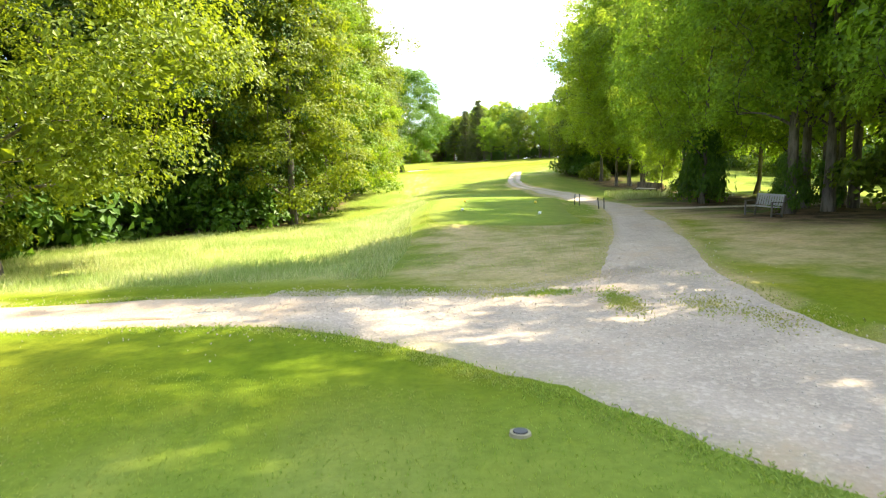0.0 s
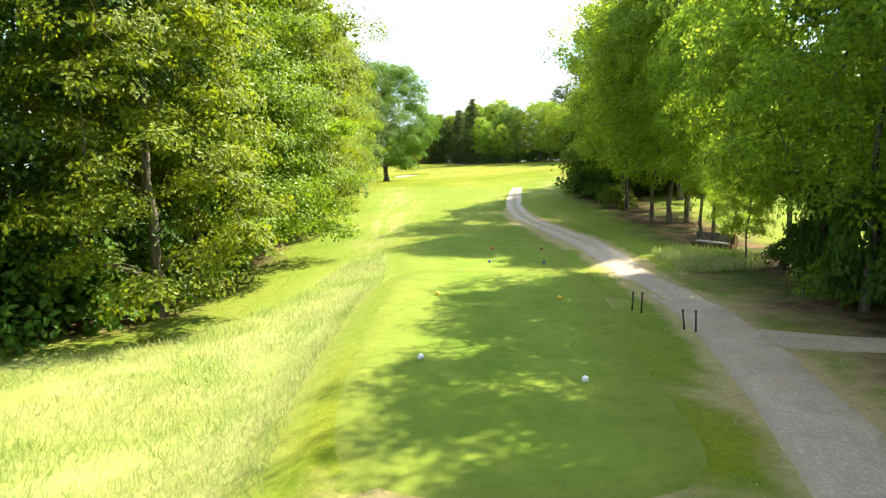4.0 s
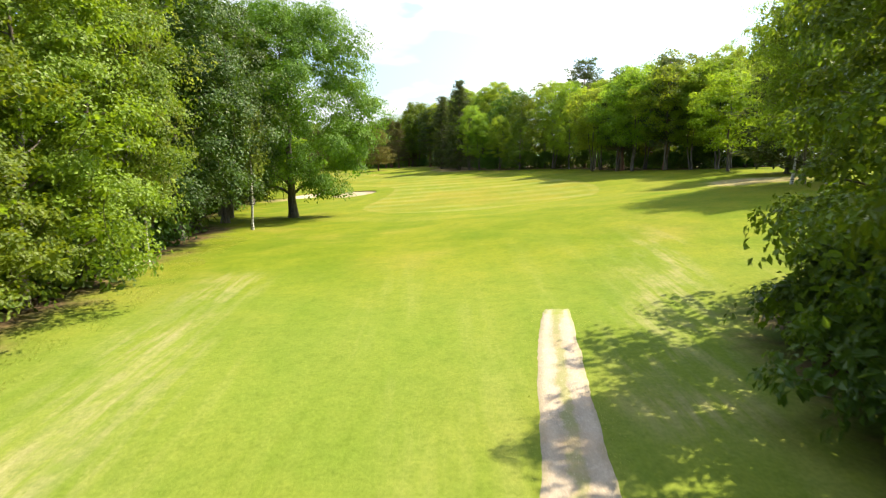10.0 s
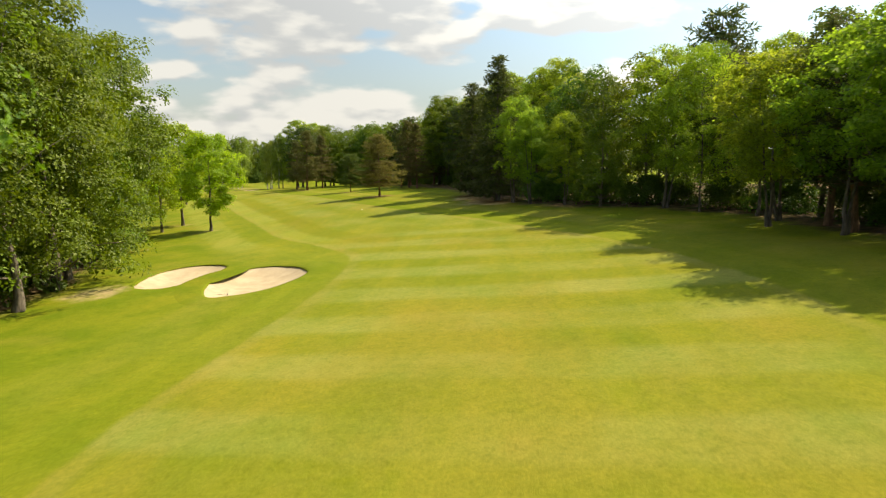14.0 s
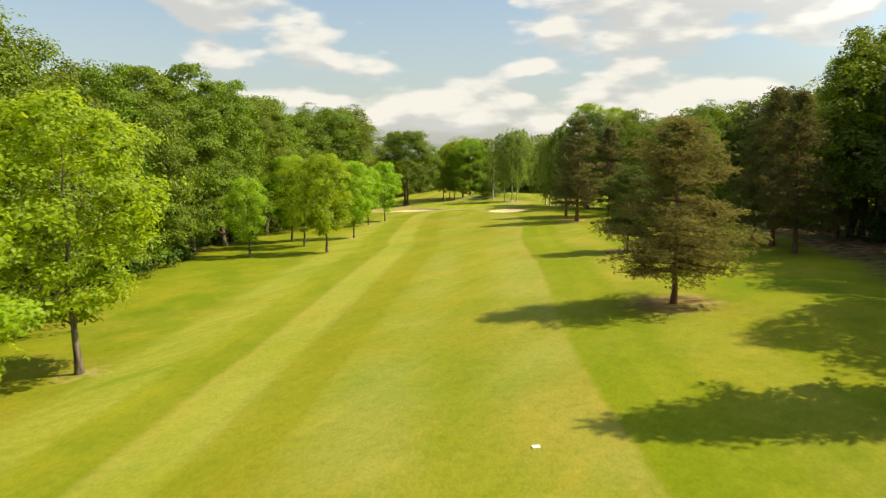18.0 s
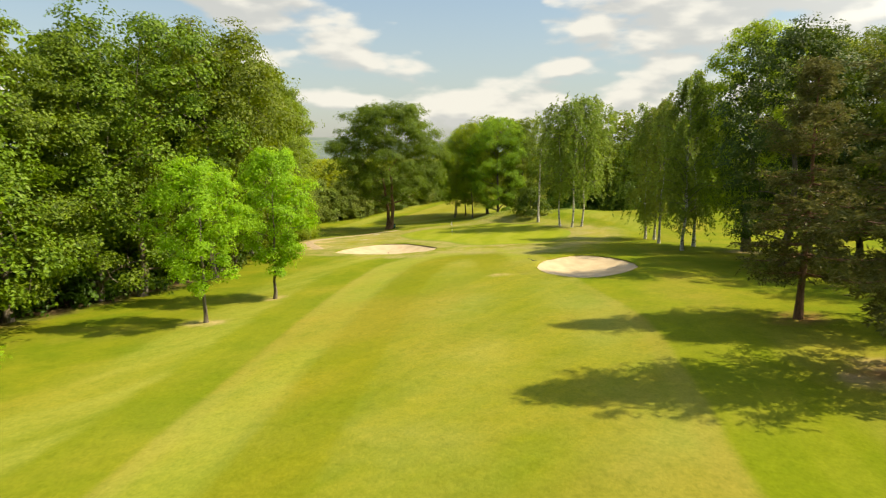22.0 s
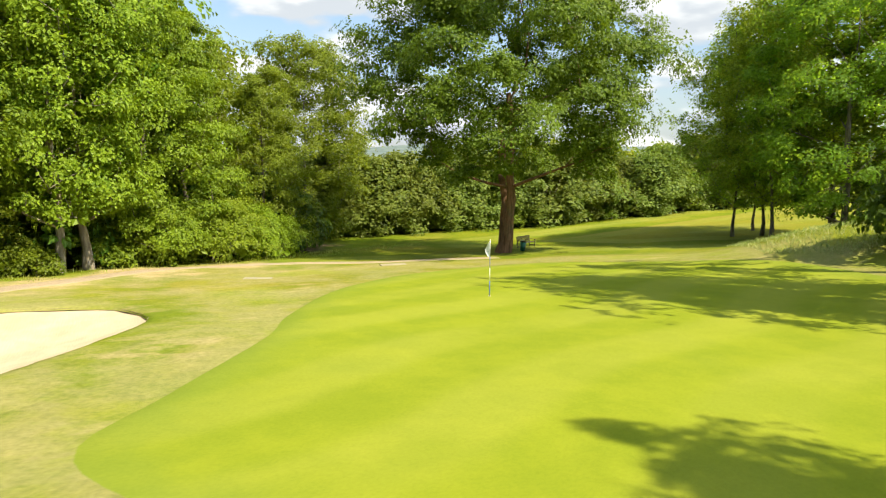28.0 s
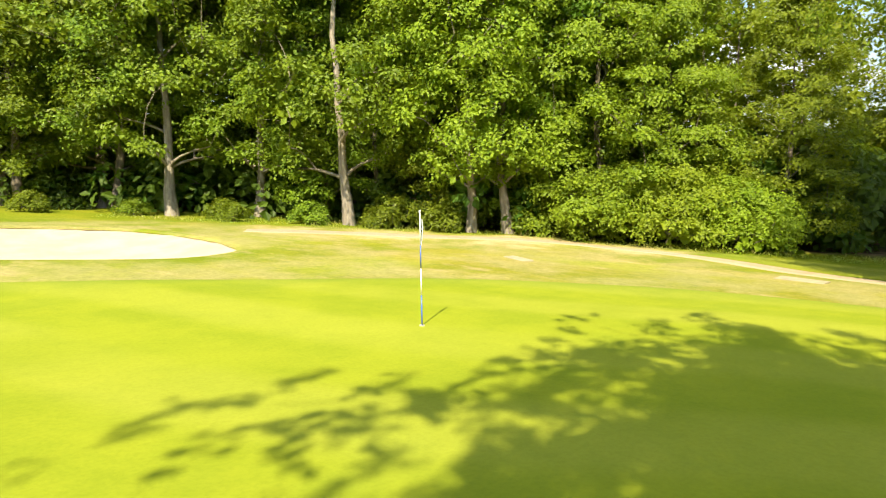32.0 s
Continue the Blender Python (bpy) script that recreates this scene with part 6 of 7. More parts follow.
# west wood along the second half
fill_wood([(-27, 199), (-29, 231), (-36, 251), (-57, 281), (-69, 301), (-79, 321), (-90, 342), (-102, 362), (-106, 376), (-110, 396), (-117, 405)], 1, 6.5, (("mid_a", "mid_b", "mid_c", "mid_a", "mid_b"),), (25, 29), 0.0, 3)
fill_wood([(-34, 199), (-37, 231), (-44, 251), (-64, 284), (-76, 304), (-86, 324), (-97, 345), (-109, 364), (-113, 378), (-117, 396), (-125, 405)], 2, 7.5, (BACK, ("back_b", "back_a"), ("far_b", "far_a")), (23, 27), 0.0, 4)
fill_wood([(-130, 408), (-138, 419), (-145, 429)], 3, 6.5, (("back_a", "back_c", "back_c"), ("back_a", "back_b")), (22, 26), 0.0, 6)
# east wood
fill_wood([(64, 211), (51, 211), (46, 224), (42, 249), (36, 261), (25, 271), (17, 284)][::-1], 1, 6.0, (("mid_s", "mid_s", "pine_tall", "stem_b", "mid_s", "pine_tall"),), (17, 21), 0.0, 12, ((53.5, 201.5, 8), (14.2, 291, 5), (19.5, 280, 5.5), (26, 270.5, 5)))
for x, y, h, k in ((19.6, 281.0, 15.0, "mid_s"), (24.2, 275.2, 14.0, "mid_s"), (28.8, 269.0, 14.0, "mid_c")):
    plant(k, x, y, h, turn_())
fill_wood([(70, 218), (57, 218), (53, 229), (49, 253), (42, 267), (31, 277), (22, 292)][::-1], 2, 7.5, (("back_a", "back_c", "pine_tall", "back_b"), BACK, ("far_a", "far_b")), (18, 22), 0.0, 13)
fill_wood([(24, 300), (18, 320), (10, 342), (0, 364), (0, 366)], 1, 6.5, (("pine_tall", "larch_tall", "mid_s", "mid_s", "mid_c"),), (22, 25.5), -2.0, 14)
fill_wood([(-7, 378), (-14, 392), (-26, 406), (-36, 430)], 1, 6.5, (("pine_tall", "mid_a", "mid_b", "mid_c"),), (18, 22), -2.0, 18)
fill_wood([(30, 306), (24, 324), (17, 346), (8, 368)], 2, 7.5, (BACK, ("back_b", "pine_tall", "back_a")), (21, 25), 0.0, 19)
fill_wood([(0, 386), (-7, 400), (-21, 414), (-28, 436)], 2, 7.5, (BACK, ("back_b", "pine_tall", "back_a")), (19, 23), 0.0, 15)
# undergrowth that closes the view below the crowns
kind_bush("thicket", "thicket", "dark leafy undergrowth under the wood's edge", M_LEAF_DARK, 85, 5.0, 4.6, 30, 22, 0.42)
THICKET = ("thicket",)
fill_wood([(37.5, 8), (40.5, 45), (43.5, 85), (47, 125)][::-1], 1, 6.0, (THICKET,), (3.0, 5.0), 0.0, 63)
fill_wood([(64, 215), (54, 216), (50, 226), (45, 251), (38, 263), (28, 272), (20, 287)][::-1], 1, 6.5, (THICKET,), (2.8, 4.8), 3.0, 51)
fill_wood([(25, 298), (21, 320), (13, 342), (3, 364), (-4, 380), (-11, 394), (-26, 408), (-33, 430)], 1, 6.5, (THICKET,), (2.4, 4.0), 2.0, 52)
fill_wood([(-33, 199), (-36, 231), (-43, 251), (-63, 284), (-75, 304), (-85, 324), (-96, 345), (-108, 364), (-112, 378), (-116, 396), (-122, 404)], 1, 6.5, (THICKET,), (4.0, 7.0), 0.0, 53)
fill_wood([(-122, 404), (-129, 413), (-136, 421), (-142, 430), (-148, 441)], 2, 5.0, (THICKET,), (4.5, 7.5), 0.0, 54)
fill_wood([(-22, 44), (-30, 43), (-40, 40), (-52, 38)], 2, 4.5, (THICKET,), (4.5, 7.0), 0.0, 58)
fill_wood([(-17, 52), (-17.5, 90), (-19, 125), (-21, 160)], 1, 6.0, (THICKET,), (4.0, 7.0), 0.0, 55)
fill_wood([(-20, 450), (-32, 474), (-52, 492), (-75, 499), (-96, 494), (-108, 487)][::-1], 1, 6.5, (THICKET,), (4.0, 6.5), 0.0, 56)
fill_wood([(33, 128), (33, 116), (32.5, 104)], 1, 6.0, (THICKET,), (4.0, 7.0), 0.0, 57)
# far belts that close the place
fill_wood([(-16, 455), (-30, 480), (-52, 498), (-75, 504), (-96, 498), (-110, 489)][::-1], 2, 6.5, (("back_a", "back_c", "pine_tall", "back_b"), ("back_b", "far_a"), ("far_b",)), (18, 22), 0.0, 16)
fill_wood([(-172, 540), (-150, 560), (-120, 545), (-100, 528)], 2, 8.5, (("far_a", "far_b"),), (14, 18), 0.0, 17)


def far_belt(name, label, line, rows, height, seed, foliage):
    """A distant wood as one mass of crowns, each with its own leafy outline."""
    rng = np.random.default_rng(seed)
    pts = curve_pts(line, 8.0)
    V, F, n = [], [], 0
    stems = Tubes()
    for r in range(rows):
        for p in pts:
            q = p + rng.normal(size=2) * 2.5 + np.array([0, r * 7.0])
            h = height * (0.75 + 0.5 * rng.random())
            cr = h * 0.30
            z0 = land1(q[0], q[1])
            stems.add(np.array([[q[0], q[1], z0 - 0.5], [q[0], q[1], z0 + h * 0.7]]), [h * 0.016, h * 0.006], 4)
            k = 70
            d = ball(rng, k, -0.8)
            c = np.array([q[0], q[1], z0 + h * 0.58]) + d * np.array([cr, cr, h * 0.42]) * (0.75 + 0.3 * rng.random((len(d), 1)))
            v, f = sprays(rng, c, d, 3, 2.0, 1.7, 0.7)
            V.append(v)
            F.append(f + n)
            n += len(v)
    root = thing(name, label, "woodland", kind="stuff")
    part("trunks", stems.mesh("trunks", M_BARK), root)
    part("crowns", mesh_quads("crowns", np.concatenate(V), np.concatenate(F), foliage), root)


far_belt("far_woodland", "distant mixed woodland closing the course", [(60, 10), (80, 60), (95, 120), (100, 180)], 2, 20, 91, M_LEAF_MID)
far_belt("far_woodland", "distant dark woodland behind the greens", [(110, 240), (100, 330), (60, 420), (30, 470)], 2, 20, 92, M_LEAF_DARK)
far_belt("far_woodland", "distant low woodland beyond the boundary hedge", [(-190, 440), (-205, 480), (-215, 540), (-190, 600), (-130, 610)], 2, 10, 93, M_LEAF_OLIVE)
# added out of view, to close the open sky behind the start
far_belt("far_woodland", "unseen woodland added behind the first tee", [(-70, 20), (-60, -30), (0, -45), (50, -35), (75, 0)], 1, 18, 94, M_LEAF_MID)


def hills():
    """Low wooded hills on the horizon."""
    n = 180
    ang = np.linspace(0, 2 * math.pi, n, endpoint=False)
    V = []
    for r, hk in ((1500, 0.0), (1900, 0.55), (2400, 1.0), (3000, 0.8)):
        h = 34 + 16 * np.sin(ang * 3 + 0.6) + 9 * np.sin(ang * 7 + 2.0) + 6 * np.sin(ang * 17)
        V.append(np.column_stack([-50 + r * np.cos(ang), 250 + r * np.sin(ang), -26 + hk * h]))
    V = np.concatenate(V)
    q = []
    for r in range(3):
        a, b = r * n + np.arange(n), r * n + (np.arange(n) + 1) % n
        q.append(np.stack([a, b, b + n, a + n], -1))
    m, nd, l, p = mat_base("hazed_hill_woods")
    v = noise_node(nd, l, 0.02, 6, 0.7)
    # bluish haze of distance is put into the colour of the woods
    l.new(blend(nd, l, mapped(nd, l, v, 0.35, 0.65), (0.060, 0.090, 0.085), (0.115, 0.150, 0.125)), p.inputs["Base Color"])
    p.inputs["Roughness"].default_value = 1.0
    tagged(new("backdrop_hills", mesh_quads("backdrop_hills", V, np.concatenate(q), m, True)), "low wooded hills on the horizon", "hills", kind="structure")


hills()


# ---- things on the course ----
M_BENCH = wood_mat("weathered_bench_wood", (0.20, 0.19, 0.18), (0.34, 0.33, 0.32))
M_FRAME = wood_mat("dark_bench_frame", (0.07, 0.06, 0.05), (0.14, 0.12, 0.10))
M_LOG = bark_mat("log_bark", (0.05, 0.04, 0.03), (0.15, 0.11, 0.08))
M_LOG_CUT = wood_mat("cut_log_wood", (0.20, 0.10, 0.05), (0.34, 0.19, 0.10))
M_LOG_SEAT = wood_mat("bleached_seat_wood", (0.30, 0.28, 0.26), (0.50, 0.47, 0.44))
M_BLACK = plain_mat("black_painted_post", (0.025, 0.024, 0.023), 0.6)
M_WHITE = plain_mat("white_paint", (0.78, 0.78, 0.76), 0.45, 0, 0.05)
M_YELLOW = plain_mat("yellow_paint", (0.75, 0.55, 0.03), 0.45, 0, 0.05)
M_BLUE = plain_mat("blue_paint", (0.03, 0.09, 0.42), 0.4, 0, 0.08)
M_RED = plain_mat("red_paint", (0.55, 0.04, 0.025), 0.4, 0, 0.08)
M_BIN = plain_mat("green_bin_plastic", (0.015, 0.12, 0.075), 0.45)
M_CUP = plain_mat("white_cup_plastic", (0.6, 0.6, 0.58), 0.5)
M_CLOTH = plain_mat("white_flag_cloth", (0.76, 0.76, 0.74), 0.8, 0, 0.06, 5)
M_INK = plain_mat("dark_blue_ink", (0.02, 0.03, 0.10), 0.7)
M_PLATE = plain_mat("pale_tan_plate", (0.27, 0.24, 0.15), 0.9, 0, 0.3, 3)


def tee_marker(x, y, mat, colour, size=0.085):
    """A low ball-shaped marker with a flattened foot on a short spike."""
    root = thing("tee_marker", f"small {colour} tee marker ball on mown turf", "tee marker", f"{colour} tee markers")
    root.matrix_basis = pose(x, y, land1(x, y) + 0.03, 0, 0, 25)
    bm = bmesh.new()
    bmesh.ops.create_icosphere(bm, subdivisions=3, radius=size)
    for v in bm.verts:
        v.co.z = max(v.co.z, -size * 0.72) + size * 0.75
    part("ball", bm_mesh("ball", bm, mat, True), root)
    bm = bmesh.new()
    add_rod(bm, (0, 0, -0.12), (0, 0, 0.03), 0.012, 0.016, 8)
    part("spike", bm_mesh("spike", bm, M_BLACK), root)


for x, y, mat, c in ((1.03, 37.2, M_WHITE, "white"), (4.95, 35.6, M_WHITE, "white"), (1.45, 45.9, M_YELLOW, "yellow"), (6.0, 45.2, M_YELLOW, "yellow"), (4.45, 59.6, M_BLUE, "blue"), (7.55, 59.3, M_BLUE, "blue"),
                     (5.05, 65.1, M_RED, "red"), (8.25, 65.0, M_RED, "red")):
    tee_marker(x, y, mat, c)


def garden_bench(x, y, turn, label, width=1.75, slats=None):
    """A slatted bench with arms."""
    root = thing("garden_bench", label, "bench", "benches")
    root.matrix_basis = pose(x, y, land1(x, y), 0, 0, turn)
    w, slats = width / 2, slats or M_BENCH
    for i in range(4):
        bm = bmesh.new()
        add_box(bm, (width - 0.06, 0.105, 0.028), (0, -0.19 + i * 0.122, 0.44 + 0.006 * (i == 0)), (0, 0, 0), 0.006)
        part("seat_slat", bm_mesh("seat_slat", bm, slats), root)
    for i in range(11):
        bm = bmesh.new()
        add_box(bm, (0.105, 0.022, 0.42), (-w + 0.10 + i * (width - 0.2) / 10, 0.285 + 0.05, 0.70), (-12, 0, 0), 0.005)
        part("back_slat", bm_mesh("back_slat", bm, slats), root)
    bm = bmesh.new()
    add_box(bm, (width, 0.04, 0.09), (0, 0.385, 0.93), (-12, 0, 0), 0.008)
    part("top_rail", bm_mesh("top_rail", bm, slats), root)
    for s in (-1, 1):
        bm = bmesh.new()
        add_box(bm, (0.06, 0.06, 0.64), (s * (w - 0.03), -0.25, 0.32), (0, 0, 0), 0.006)
        part("leg", bm_mesh("leg", bm, M_FRAME), root)
        bm = bmesh.new()
        add_box(bm, (0.06, 0.065, 0.96), (s * (w - 0.03), 0.31, 0.47), (-7, 0, 0), 0.006)
        part("leg", bm_mesh("leg", bm, M_FRAME), root)
        bm = bmesh.new()
        add_box(bm, (0.075, 0.62, 0.035), (s * (w - 0.03), 0.02, 0.655), (0, 0, 0), 0.008)
        part("armrest", bm_mesh("armrest", bm, M_FRAME), root)
        bm = bmesh.new()
        add_box(bm, (0.045, 0.5, 0.05), (s * (w - 0.03), 0.02, 0.16))
        part("stretcher", bm_mesh("stretcher", bm, M_FRAME), root)
    return root


garden_bench(13.9, 30.2, 284, "weathered grey slatted bench in tree shade")
garden_bench(-136.0, 461.6, 118, "dark weathered bench in the big oak's shade", 1.9, M_FRAME)


def log_seat(x, y, turn):
    """A thick log hollowed into a seat with a backrest."""
    root = thing("log_bench", "hollowed dark log seat with a pale sawn bench board", "bench", "benches")
    root.matrix_basis = pose(x, y, land1(x, y) - 0.04, 0, 0, turn)
    n, k, R, L = 22, 9, 0.52, 2.5
    rng = np.random.default_rng(6)
    V, F = [], []
    for j in range(k):
        xx = -L / 2 + L * j / (k - 1)
        for i in range(n):
            a = -math.pi * 0.5 + 2 * math.pi * i / n
            r = R * (1 + 0.035 * rng.normal())
            px, pz = r * math.cos(a), R + r * math.sin(a)
            if px < 0.10 and pz > 0.46:
                pz, px = 0.46 + 0.02 * rng.normal(), min(px, 0.10)
            V.append((xx, px, pz))
    for j in range(k - 1):
        for i in range(n):
            F.append((j * n + i, j * n + (i + 1) % n, (j + 1) * n + (i + 1) % n, (j + 1) * n + i))
    part("log", mesh_quads("log", V, F, M_LOG, False), root)
    for s in (0, k - 1):
        bm = bmesh.new()
        ring = [bm.verts.new((V[s * n + i][0] + (0.004 if s else -0.004), V[s * n + i][1] * 0.97, 0.015 + V[s * n + i][2] * 0.97)) for i in range(n)]
        c = bm.verts.new((V[s * n][0] + (0.004 if s else -0.004), 0.1, 0.35))
        for i in range(n):
            bm.faces.new((ring[i], ring[(i + 1) % n], c))
        part("cut_end", bm_mesh("cut_end", bm, M_LOG_CUT), root, "reddish sawn end grain")
    bm = bmesh.new()
    add_box(bm, (L * 0.78, 0.36, 0.05), (0, -0.16, 0.50), (3, 0, 0), 0.012)
    part("seat_board", bm_mesh("seat_board", bm, M_LOG_SEAT), root, "pale bleached seat board")


log_seat(17.8, 60.6, 308)


def stake_pair(x, y, lean):
    root = thing("barrier_stakes", "pair of short black stakes beside the path", "stakes", "path stakes")
    root.matrix_basis = pose(x, y, land1(x, y), 0, 0, 10)
    for dx, dy, h, l in ((0, 0, 0.62, lean), (0.16, -0.38, 0.66, lean * 0.4)):
        bm = bmesh.new()
        tip = (dx + l, dy, h)
        add_rod(bm, (dx, dy, -0.15), tip, 0.032, 0.028, 8)
        part("stake", bm_mesh("stake", bm, M_BLACK, True), root)
        bm = bmesh.new()
        bmesh.ops.create_uvsphere(bm, u_segments=8, v_segments=6, radius=0.042, matrix=Matrix.Translation(tip))
        part("stake_head", bm_mesh("stake_head", bm, M_BLACK, True), root)


stake_pair(8.2, 43.4, 0.02)
stake_pair(9.2, 41.0, -0.10)


def flagstick(x, y):
    """Pin with banded pole, a hanging cloth and a cup in the turf."""
    root = thing("flagstick", "banded golf flagstick with a limp white flag", "flagstick")
    root.matrix_basis = pose(x, y, land1(x, y) + 0.035, 0, 0, 0)
    for i, (a, b, mat) in enumerate(((-0.1, 0.62, M_BLUE), (0.62, 1.15, M_WHITE), (1.15, 1.62, M_BLUE), (1.62, 2.28, M_WHITE))):
        bm = bmesh.new()
        add_rod(bm, (0, 0, a), (0, 0, b), 0.014 - 0.001 * i, None, 12)
        part("pole_band", bm_mesh("pole_band", bm, mat, True), root)
    bm = bmesh.new()
    bmesh.ops.create_uvsphere(bm, u_segments=10, v_segments=8, radius=0.022, matrix=Matrix.Translation((0, 0, 2.29)))
    part("knob", bm_mesh("knob", bm, M_WHITE, True), root)
    nx, nz = 14, 12
    V = []
    for j in range(nz):
        v = j / (nz - 1)
        for i in range(nx):
            u = i / (nx - 1)
            spread = 0.20 * math.sin(math.pi * min(1, 0.15 + 0.85 * v)) ** 0.8 + 0.03
            px = u * spread
            py = 0.035 * math.sin(u * 9 + v * 2.5) * u
            pz = 2.26 - 0.62 * v - 0.12 * u * (1 - v) - 0.05 * u
            V.append((-px * 0.75, py - px * 0.45, pz))
    F = [(j * nx + i, j * nx + i + 1, (j + 1) * nx + i + 1, (j + 1) * nx + i) for j in range(nz - 1) for i in range(nx - 1)]
    cloth = part("flag_cloth", mesh_quads("flag_cloth", V, F, M_CLOTH, True), root, "limp white cloth with a dark mark")
    for j, (a, b) in enumerate(((0.30, 0.36), (0.46, 0.51), (0.60, 0.66))):
        q = []
        for u, v in ((0.35, a), (0.72, a + 0.03), (0.72, b + 0.03), (0.35, b)):
            spread = 0.20 * math.sin(math.pi * min(1, 0.15 + 0.85 * v)) ** 0.8 + 0.03
            px = u * spread
            q.append((-px * 0.75 + 0.003, 0.035 * math.sin(u * 9 + v * 2.5) * u - px * 0.45 - 0.006, 2.26 - 0.62 * v - 0.12 * u * (1 - v) - 0.05 * u))
        part("printed_bar", mesh_quads("printed_bar", q, [(0, 1, 2, 3)], M_INK), cloth, "dark printed bar")
    bm = bmesh.new()
    bmesh.ops.create_cone(bm, cap_ends=False, segments=20, radius1=0.054, radius2=0.054, depth=0.02, matrix=Matrix.Translation((0, 0, 0.004)))
    part("cup_rim", bm_mesh("cup_rim", bm, M_CUP, True), root)


flagstick(-109.26, 445.05)


def litter_bin(x, y):
    root = thing("litter_bin", "small dark green bin leaning by the oak", "bin")
    root.matrix_basis = pose(x, y, land1(x, y), 0, 4, 20)
    bm = bmesh.new()
    bmesh.ops.create_cone(bm, cap_ends=True, segments=18, radius1=0.19, radius2=0.24, depth=0.72, matrix=Matrix.Translation((0, 0, 0.40)))
    part("body", bm_mesh("body", bm, M_BIN, True), root)
    bm = bmesh.new()
    bmesh.ops.create_cone(bm, cap_ends=True, segments=18, radius1=0.255, radius2=0.20, depth=0.09, matrix=Matrix.Translation((0, 0, 0.80)))
    part("lid", bm_mesh("lid", bm, M_BLACK, True), root)
    bm = bmesh.new()
    add_rod(bm, (0.22, 0, -0.1), (0.22, 0, 1.05), 0.022)
    part("post", bm_mesh("post", bm, M_FRAME), root)


litter_bin(-133.0, 459.6)


def bunker_rake(x, y, turn, z=0.06, tilt=2.0):
    root = thing("bunker_rake", "wooden bunker rake lying by the sand", "rake", "bunker rakes")
    root.matrix_basis = pose(x, y, land1(x, y) + z, 0, tilt, turn)
    bm = bmesh.new()
    add_rod(bm, (0, 0, 0.02), (1.6, 0, 0.05), 0.016)
    part("handle", bm_mesh("handle", bm, M_FRAME, True), root)
    bm = bmesh.new()
    add_box(bm, (0.05, 0.62, 0.04), (0, 0, 0.02), (0, 0, 0), 0.006)
    part("head", bm_mesh("head", bm, M_BLACK), root)
    for i in range(9):
        bm = bmesh.new()
        add_rod(bm, (0, -0.28 + 0.07 * i, 0.01), (0.02, -0.28 + 0.07 * i, -0.07), 0.008, 0.004, 6)
        part("tine", bm_mesh("tine", bm, M_BLACK), root)


def sprinkler_cover(x, y):
    root = thing("sprinkler_cover", "small round grey sprinkler cover sunk in the lawn", "sprinkler")
    root.matrix_basis = pose(x, y, land1(x, y) + 0.01, 0, 0, 30)
    bm = bmesh.new()
    bmesh.ops.create_cone(bm, cap_ends=True, segments=20, radius1=0.12, radius2=0.11, depth=0.05)
    part("rim", bm_mesh("rim", bm, M_PLATE, False), root)
    bm = bmesh.new()
    bmesh.ops.create_cone(bm, cap_ends=True, segments=20, radius1=0.08, radius2=0.075, depth=0.02, matrix=Matrix.Translation((0, 0, 0.03)))
    part("cap", bm_mesh("cap", bm, M_BLACK, False), root)


sprinkler_cover(0.8, 6.9)
bunker_rake(-79.6, 416.6, 140)
bunker_rake(-10.2, 227.0, 200, -0.62)
bunker_rake(-108.9, 427.6, 40, -0.85)


def ground_plate(x, y, sx, sy, turn, name, label, mat):
    root = thing(name, label, "marker", "ground plates")
    root.matrix_basis = pose(x, y, land1(x, y) + 0.012, 0, 0, turn)
    bm = bmesh.new()
    add_box(bm, (sx, sy, 0.06), (0, 0, 0.0), (0, 0, 0), 0.012)
    part("slab", bm_mesh("slab", bm, mat), root)


# these two slabs stand in for pale patches of ground beside the green
ground_plate(-121.9, 437.5, 1.5, 0.5, 70, "ground_patch_slab", "flat slab standing in for a pale patch of ground", M_PLATE)
ground_plate(-126.8, 446.7, 1.7, 0.7, 85, "ground_patch_slab", "flat slab standing in for a pale patch of ground", M_PLATE)
ground_plate(-9.8, 290.4, 0.34, 0.2, 40, "distance_marker", "flat white distance plate in the fairway turf", M_WHITE)


# ---- grass that stands up ----
def grass_mat(name, a, b, c):
    m, n, l, p = mat_base(name)
    isl = n.new("ShaderNodeNewGeometry").outputs["Random Per Island"]
    big = noise_node(n, l, 0.25, 4)
    col = blend(n, l, isl, a, b)
    col = blend(n, l, mapped(n, l, big, 0.42, 0.62, 0, 0.8), col, c)
    l.new(col, p.inputs["Base Color"])
    p.inputs["Roughness"].default_value = 0.6
    tr = n.new("ShaderNodeBsdfTranslucent")
    l.new(col, tr.inputs["Color"])
    mx = n.new("ShaderNodeMixShader")
    mx.inputs[0].default_value = 0.5
    l.new(p.outputs[0], mx.inputs[1])
    l.new(tr.outputs[0], mx.inputs[2])
    l.new(mx.outputs[0], n["Material Output"].inputs["Surface"])
    return m


M_TALL = grass_mat("tall_grass_blades", (0.26, 0.34, 0.075), (0.50, 0.49, 0.23), (0.23, 0.33, 0.06))
M_TUFT = grass_mat("rough_grass_blades", (0.20, 0.30, 0.03), (0.34, 0.40, 0.06), (0.36, 0.34, 0.09))


